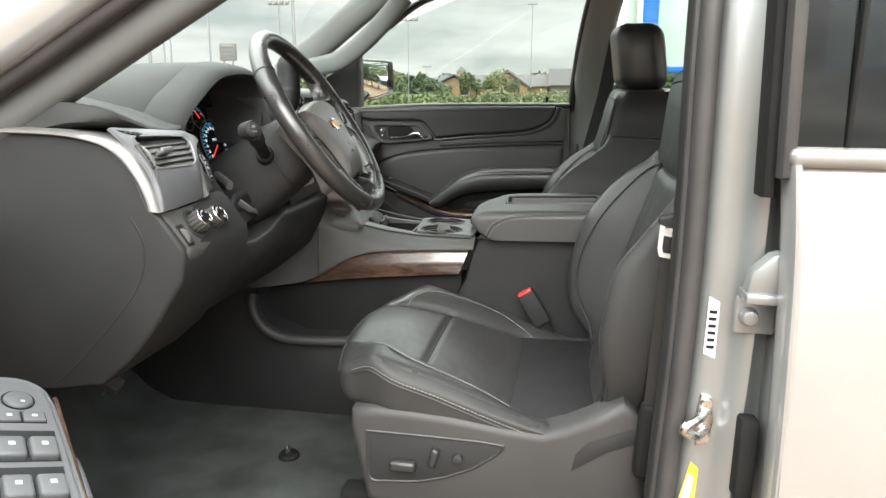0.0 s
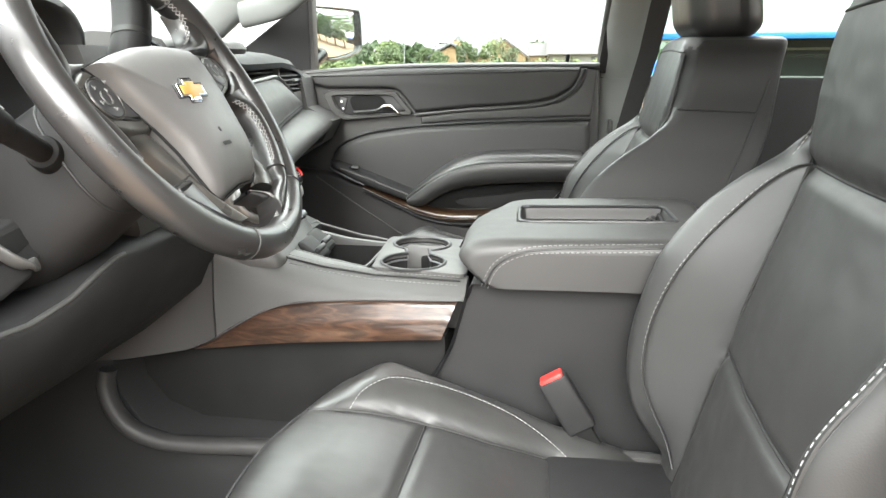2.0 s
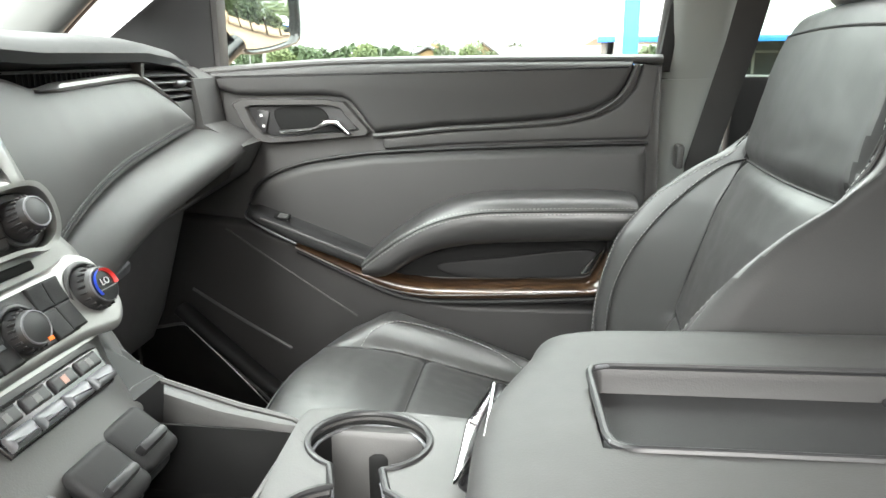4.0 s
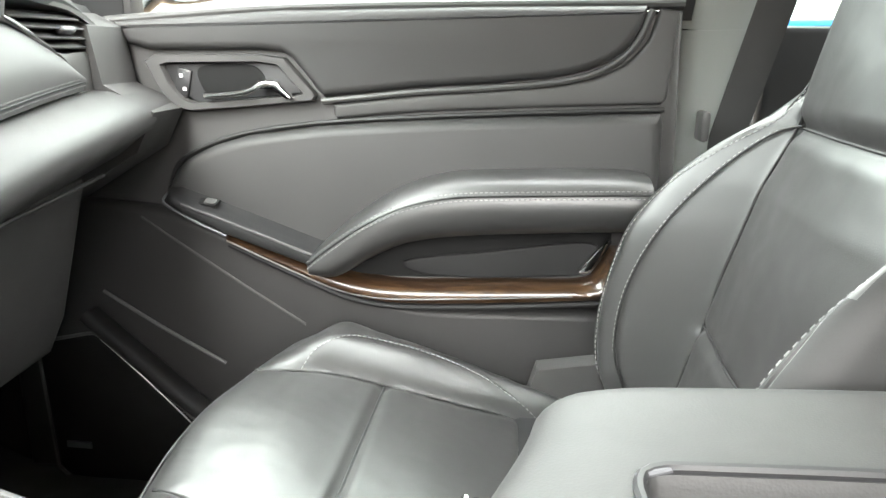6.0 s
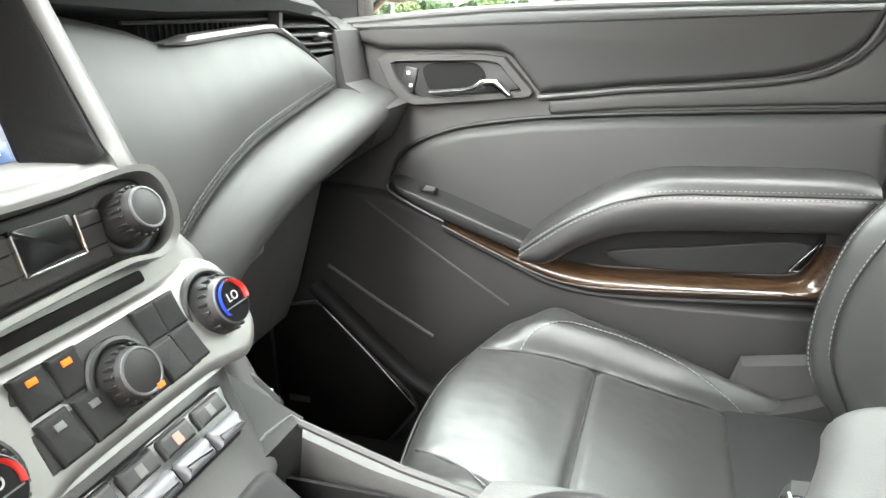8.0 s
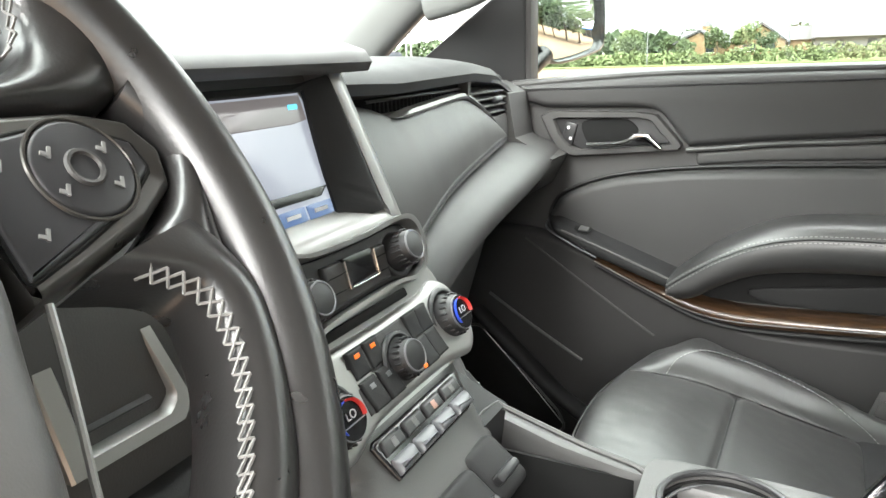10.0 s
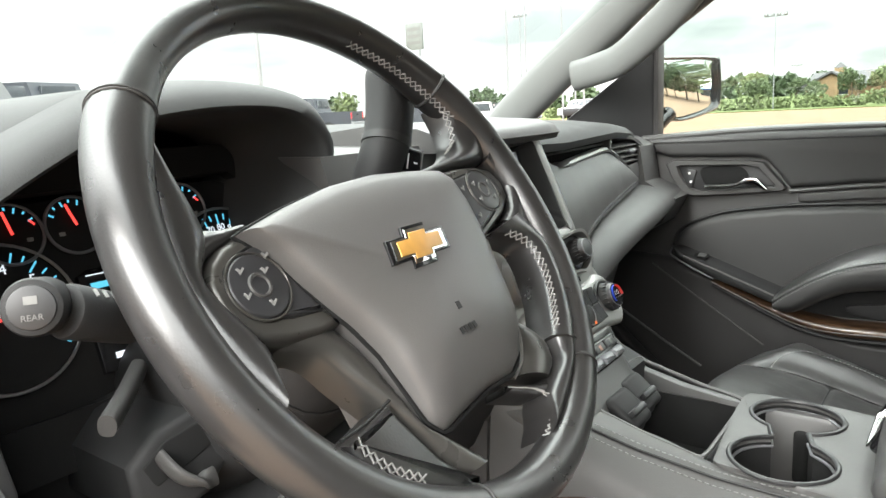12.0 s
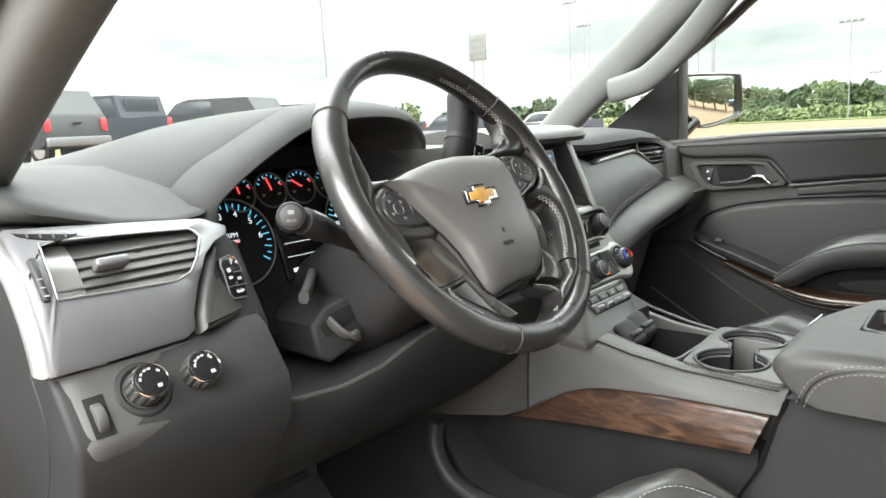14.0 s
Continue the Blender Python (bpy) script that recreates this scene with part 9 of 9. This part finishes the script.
for x, y, h, r in ((-31.8, 60, 14, 0.10), (-37.6, 60, 13, 0.10), (-35.6, 60, 13, 0.10), (-16.0, 70, 8.2, 0.05), (-23.9, 60, 15, 0.17), (-57, 46, 26, 0.22), (-50, 80, 15.5, 0.14), (-48, 80, 12.5, 0.12), (-26.0, 62, 9.0, 0.06), (-8.4, 150, 18.5, 0.10), (-30, 150, 6.5, 0.07)):
    lamp_post(x, y, h, r)
SIGN = mat("weathered_sign", (0.11, 0.115, 0.11), 0.6, vary=0.2, vscale=0.8)
for x, y, wd_, z0, z1 in ((-30.1, 60, 1.5, 4.05, 5.55), (-64.9, 80, 2.9, 10.0, 13.6)):
    t = thing("roadside_sign", (x, y, 0), "grey roadside sign board on two posts", "sign", "roadside signs")
    bd = part("board", box(x - wd_ / 2, x + wd_ / 2, y - 0.15, y + 0.15, z0, z1, 0.03), SIGN, t)
    for k in range(3):
        part("print_bar", box(x - wd_ * 0.38, x + wd_ * 0.38, y - 0.17, y - 0.152, z0 + (z1 - z0) * (0.2 + 0.25 * k), z0 + (z1 - z0) * (0.32 + 0.25 * k), 0), GREYWALL, bd)
    for dx in (-0.28, 0.28):
        part("post", cyl((x + dx * wd_, y, -0.1), (x + dx * wd_, y, z0), 0.05 * wd_, None, 8), POLE, t)

# canopy column in blue and grey
BLUE_P = mat("blue_panel", (0.015, 0.16, 0.62), 0.4, vary=0.05)
WHITE_P = mat("white_panel", (0.72, 0.74, 0.75), 0.5, vary=0.05)
canopy = thing("entrance_column", (3.0, 30, 0), "blue and white clad column of a canopy", "column")
part("blue_cladding", box(2.74, 3.34, 29.4, 30.0, -0.1, 8.2, 0.02), BLUE_P, canopy)
part("white_cladding", box(2.50, 2.74, 29.45, 29.95, -0.1, 8.2, 0.02), WHITE_P, canopy)
part("cap", box(2.45, 3.40, 29.35, 30.05, 8.2, 8.4, 0.02), WHITE_P, canopy)
showroom = thing("showroom", (14, 36, 0), "white showroom with a blue stripe over its dark glass front", "building")
part("fascia", box(1.85, 27.0, 30.2, 42.0, 2.32, 7.4, 0.03), WHITE_P, showroom, "plain white fascia")
part("stripe", box(1.83, 27.02, 30.1, 30.24, 2.11, 2.34, 0.01), BLUE_P, showroom, "blue stripe")
part("soffit_post", box(2.02, 2.42, 30.4, 30.8, -0.1, 2.32, 0.02), GREYWALL, showroom)
part("glass_front", box(6.2, 27.0, 33.0, 33.3, -0.1, 2.32, 0.0), PANE, showroom, "dark glazed front")
for k in range(9):
    part("mullion", box(6.2 + 2.3 * k, 6.32 + 2.3 * k, 32.9, 33.0, -0.1, 1.75, 0.01), POLE, showroom)
part("transom", box(6.2, 27.0, 32.88, 33.0, 1.70, 1.80, 0.01), POLE, showroom)

# trees behind the car, seen in the door mirror
for n_, (x, y, h, r) in enumerate(((11.6, 4.6, 4.6, 2.2), (11.2, 6.4, 5.4, 2.3), (10.2, 7.9, 4.4, 2.2), (9.6, 9.6, 5.2, 2.3), (8.6, 11.0, 4.6, 2.2), (12.6, 3.0, 5.0, 2.3))):
    tree(x, y, h, r, 60 + n_, LEAVES[n_ % 3])

# parked pickups and cars
PAINTS = [mat("dark_blue_paint", (0.008, 0.012, 0.020), 0.5, 0.0, coat=0.0, vary=0.05), mat("grey_paint", (0.012, 0.0135, 0.015), 0.5, 0.0, coat=0.0, vary=0.05), mat("white_paint", (0.70, 0.71, 0.71), 0.35, 0.0, coat=0.8, vary=0.04), mat("black_paint", (0.006, 0.006, 0.007), 0.5, 0.0, coat=0.0, vary=0.05), mat("red_paint", (0.22, 0.02, 0.02), 0.35, 0.1, coat=0.25, vary=0.05)]
TAIL = mat("red_tail_lamp", (0.55, 0.02, 0.03), 0.25, vary=0.1, coat=0.6)


def pickup(x, y, turn, paint, label, cap=False):
    t = thing("parked_pickup", (0, 0, 0), label, "pickup truck", "parked vehicles")
    side_ = [(-2.9, 0.45), (-2.95, 0.75), (-2.85, 1.05), (-1.75, 1.15), (-1.0, 1.20), (-0.35, 1.78), (0.2, 1.90), (1.15, 1.88), (1.35, 1.25), (1.45, 1.22), (2.95, 1.20), (2.95, 0.55), (2.7, 0.45)]
    if cap:
        side_[8:11] = [(2.5, 1.85), (2.85, 1.3), (2.93, 1.2)]
    body = part("body", prism(side_, "y", -0.98, 0.98, 0.06, 2), paint, t)
    for s_ in (-1, 1):
        part("side_window", prism([(-0.85, 1.22), (-0.30, 1.70), (0.2, 1.80), (1.05, 1.78), (1.18, 1.26)], "y", s_ * 0.965, s_ * 0.988, 0.004), PANE, t)
        part("tail_lamp", box(2.90, 2.97, s_ * 0.85 - 0.09, s_ * 0.85 + 0.09, 0.85, 1.15, 0.02), TAIL, t)
        for wx in (-1.95, 1.85):
            wl_ = part("wheel", cyl((wx, s_ * 0.75, 0.38), (wx, s_ * 0.99, 0.38), 0.39, None, 24, 0.03), BLACK, t)
            part("wheel_disc", cyl((wx, s_ * 0.97, 0.38), (wx, s_ * 1.0, 0.38), 0.24, 0.22, 20), SILVER, wl_)
    part("rear_window", prism([(-0.72, 1.30), (0.72, 1.30), (0.62, 1.78), (-0.62, 1.78)], "x", 1.20, 1.30 if not cap else 2.55, 0.01), PANE, t)
    part("windscreen", prism([(-0.72, 1.26), (0.72, 1.26), (0.60, 1.74), (-0.60, 1.74)], "x", -0.95, -0.85, 0.0, 1, lambda c: Vector((c.x + (c.z - 1.26) * 1.05 + 0.02, c.y, c.z))), PANE, t)
    part("bumper", box(2.93, 3.06, -0.95, 0.95, 0.50, 0.72, 0.04), SILVER_DARK, t)
    part("tailgate_handle", box(2.955, 2.985, -0.12, 0.12, 1.02, 1.08, 0.01), BLACK, t)
    t.matrix_world = pose(x, y, lot_z(x, y) - 0.02, 0, 0, turn)
    return t


for x, y, turn, c, lab, cap in ((-20.0, 1.5, 20, 3, "parked black pickup truck", False), (-21.0, 5.2, 22, 1, "parked dark grey pickup truck", True), (-22.5, 9.0, 22, 0, "parked dark blue pickup truck", False), (-24, 13.0, 25, 1, "parked grey pickup truck", True), (-26, 18.0, 25, 3, "parked black sport utility vehicle", True),
                            (-27, 23.5, 25, 0, "parked dark blue pickup truck", False), (-28, 31.0, 25, 0, "parked dark blue van", True), (-29, 41.5, 30, 2, "parked white pickup truck", False), (-29, 36.8, 30, 1, "parked grey pickup truck", False), (-30, 46.5, 30, 0, "parked blue pickup truck", False), (-19.5, -2.0, 20, 3, "parked black pickup truck with a canopy", True),
                            (-42, 64, 60, 4, "dark red pickup truck far off", False), (-30, 62, 80, 3, "black pickup truck far off", False), (-35, 70, 85, 2, "white car far off", True)):
    pickup(x, y, turn, PAINTS[c], lab, cap)
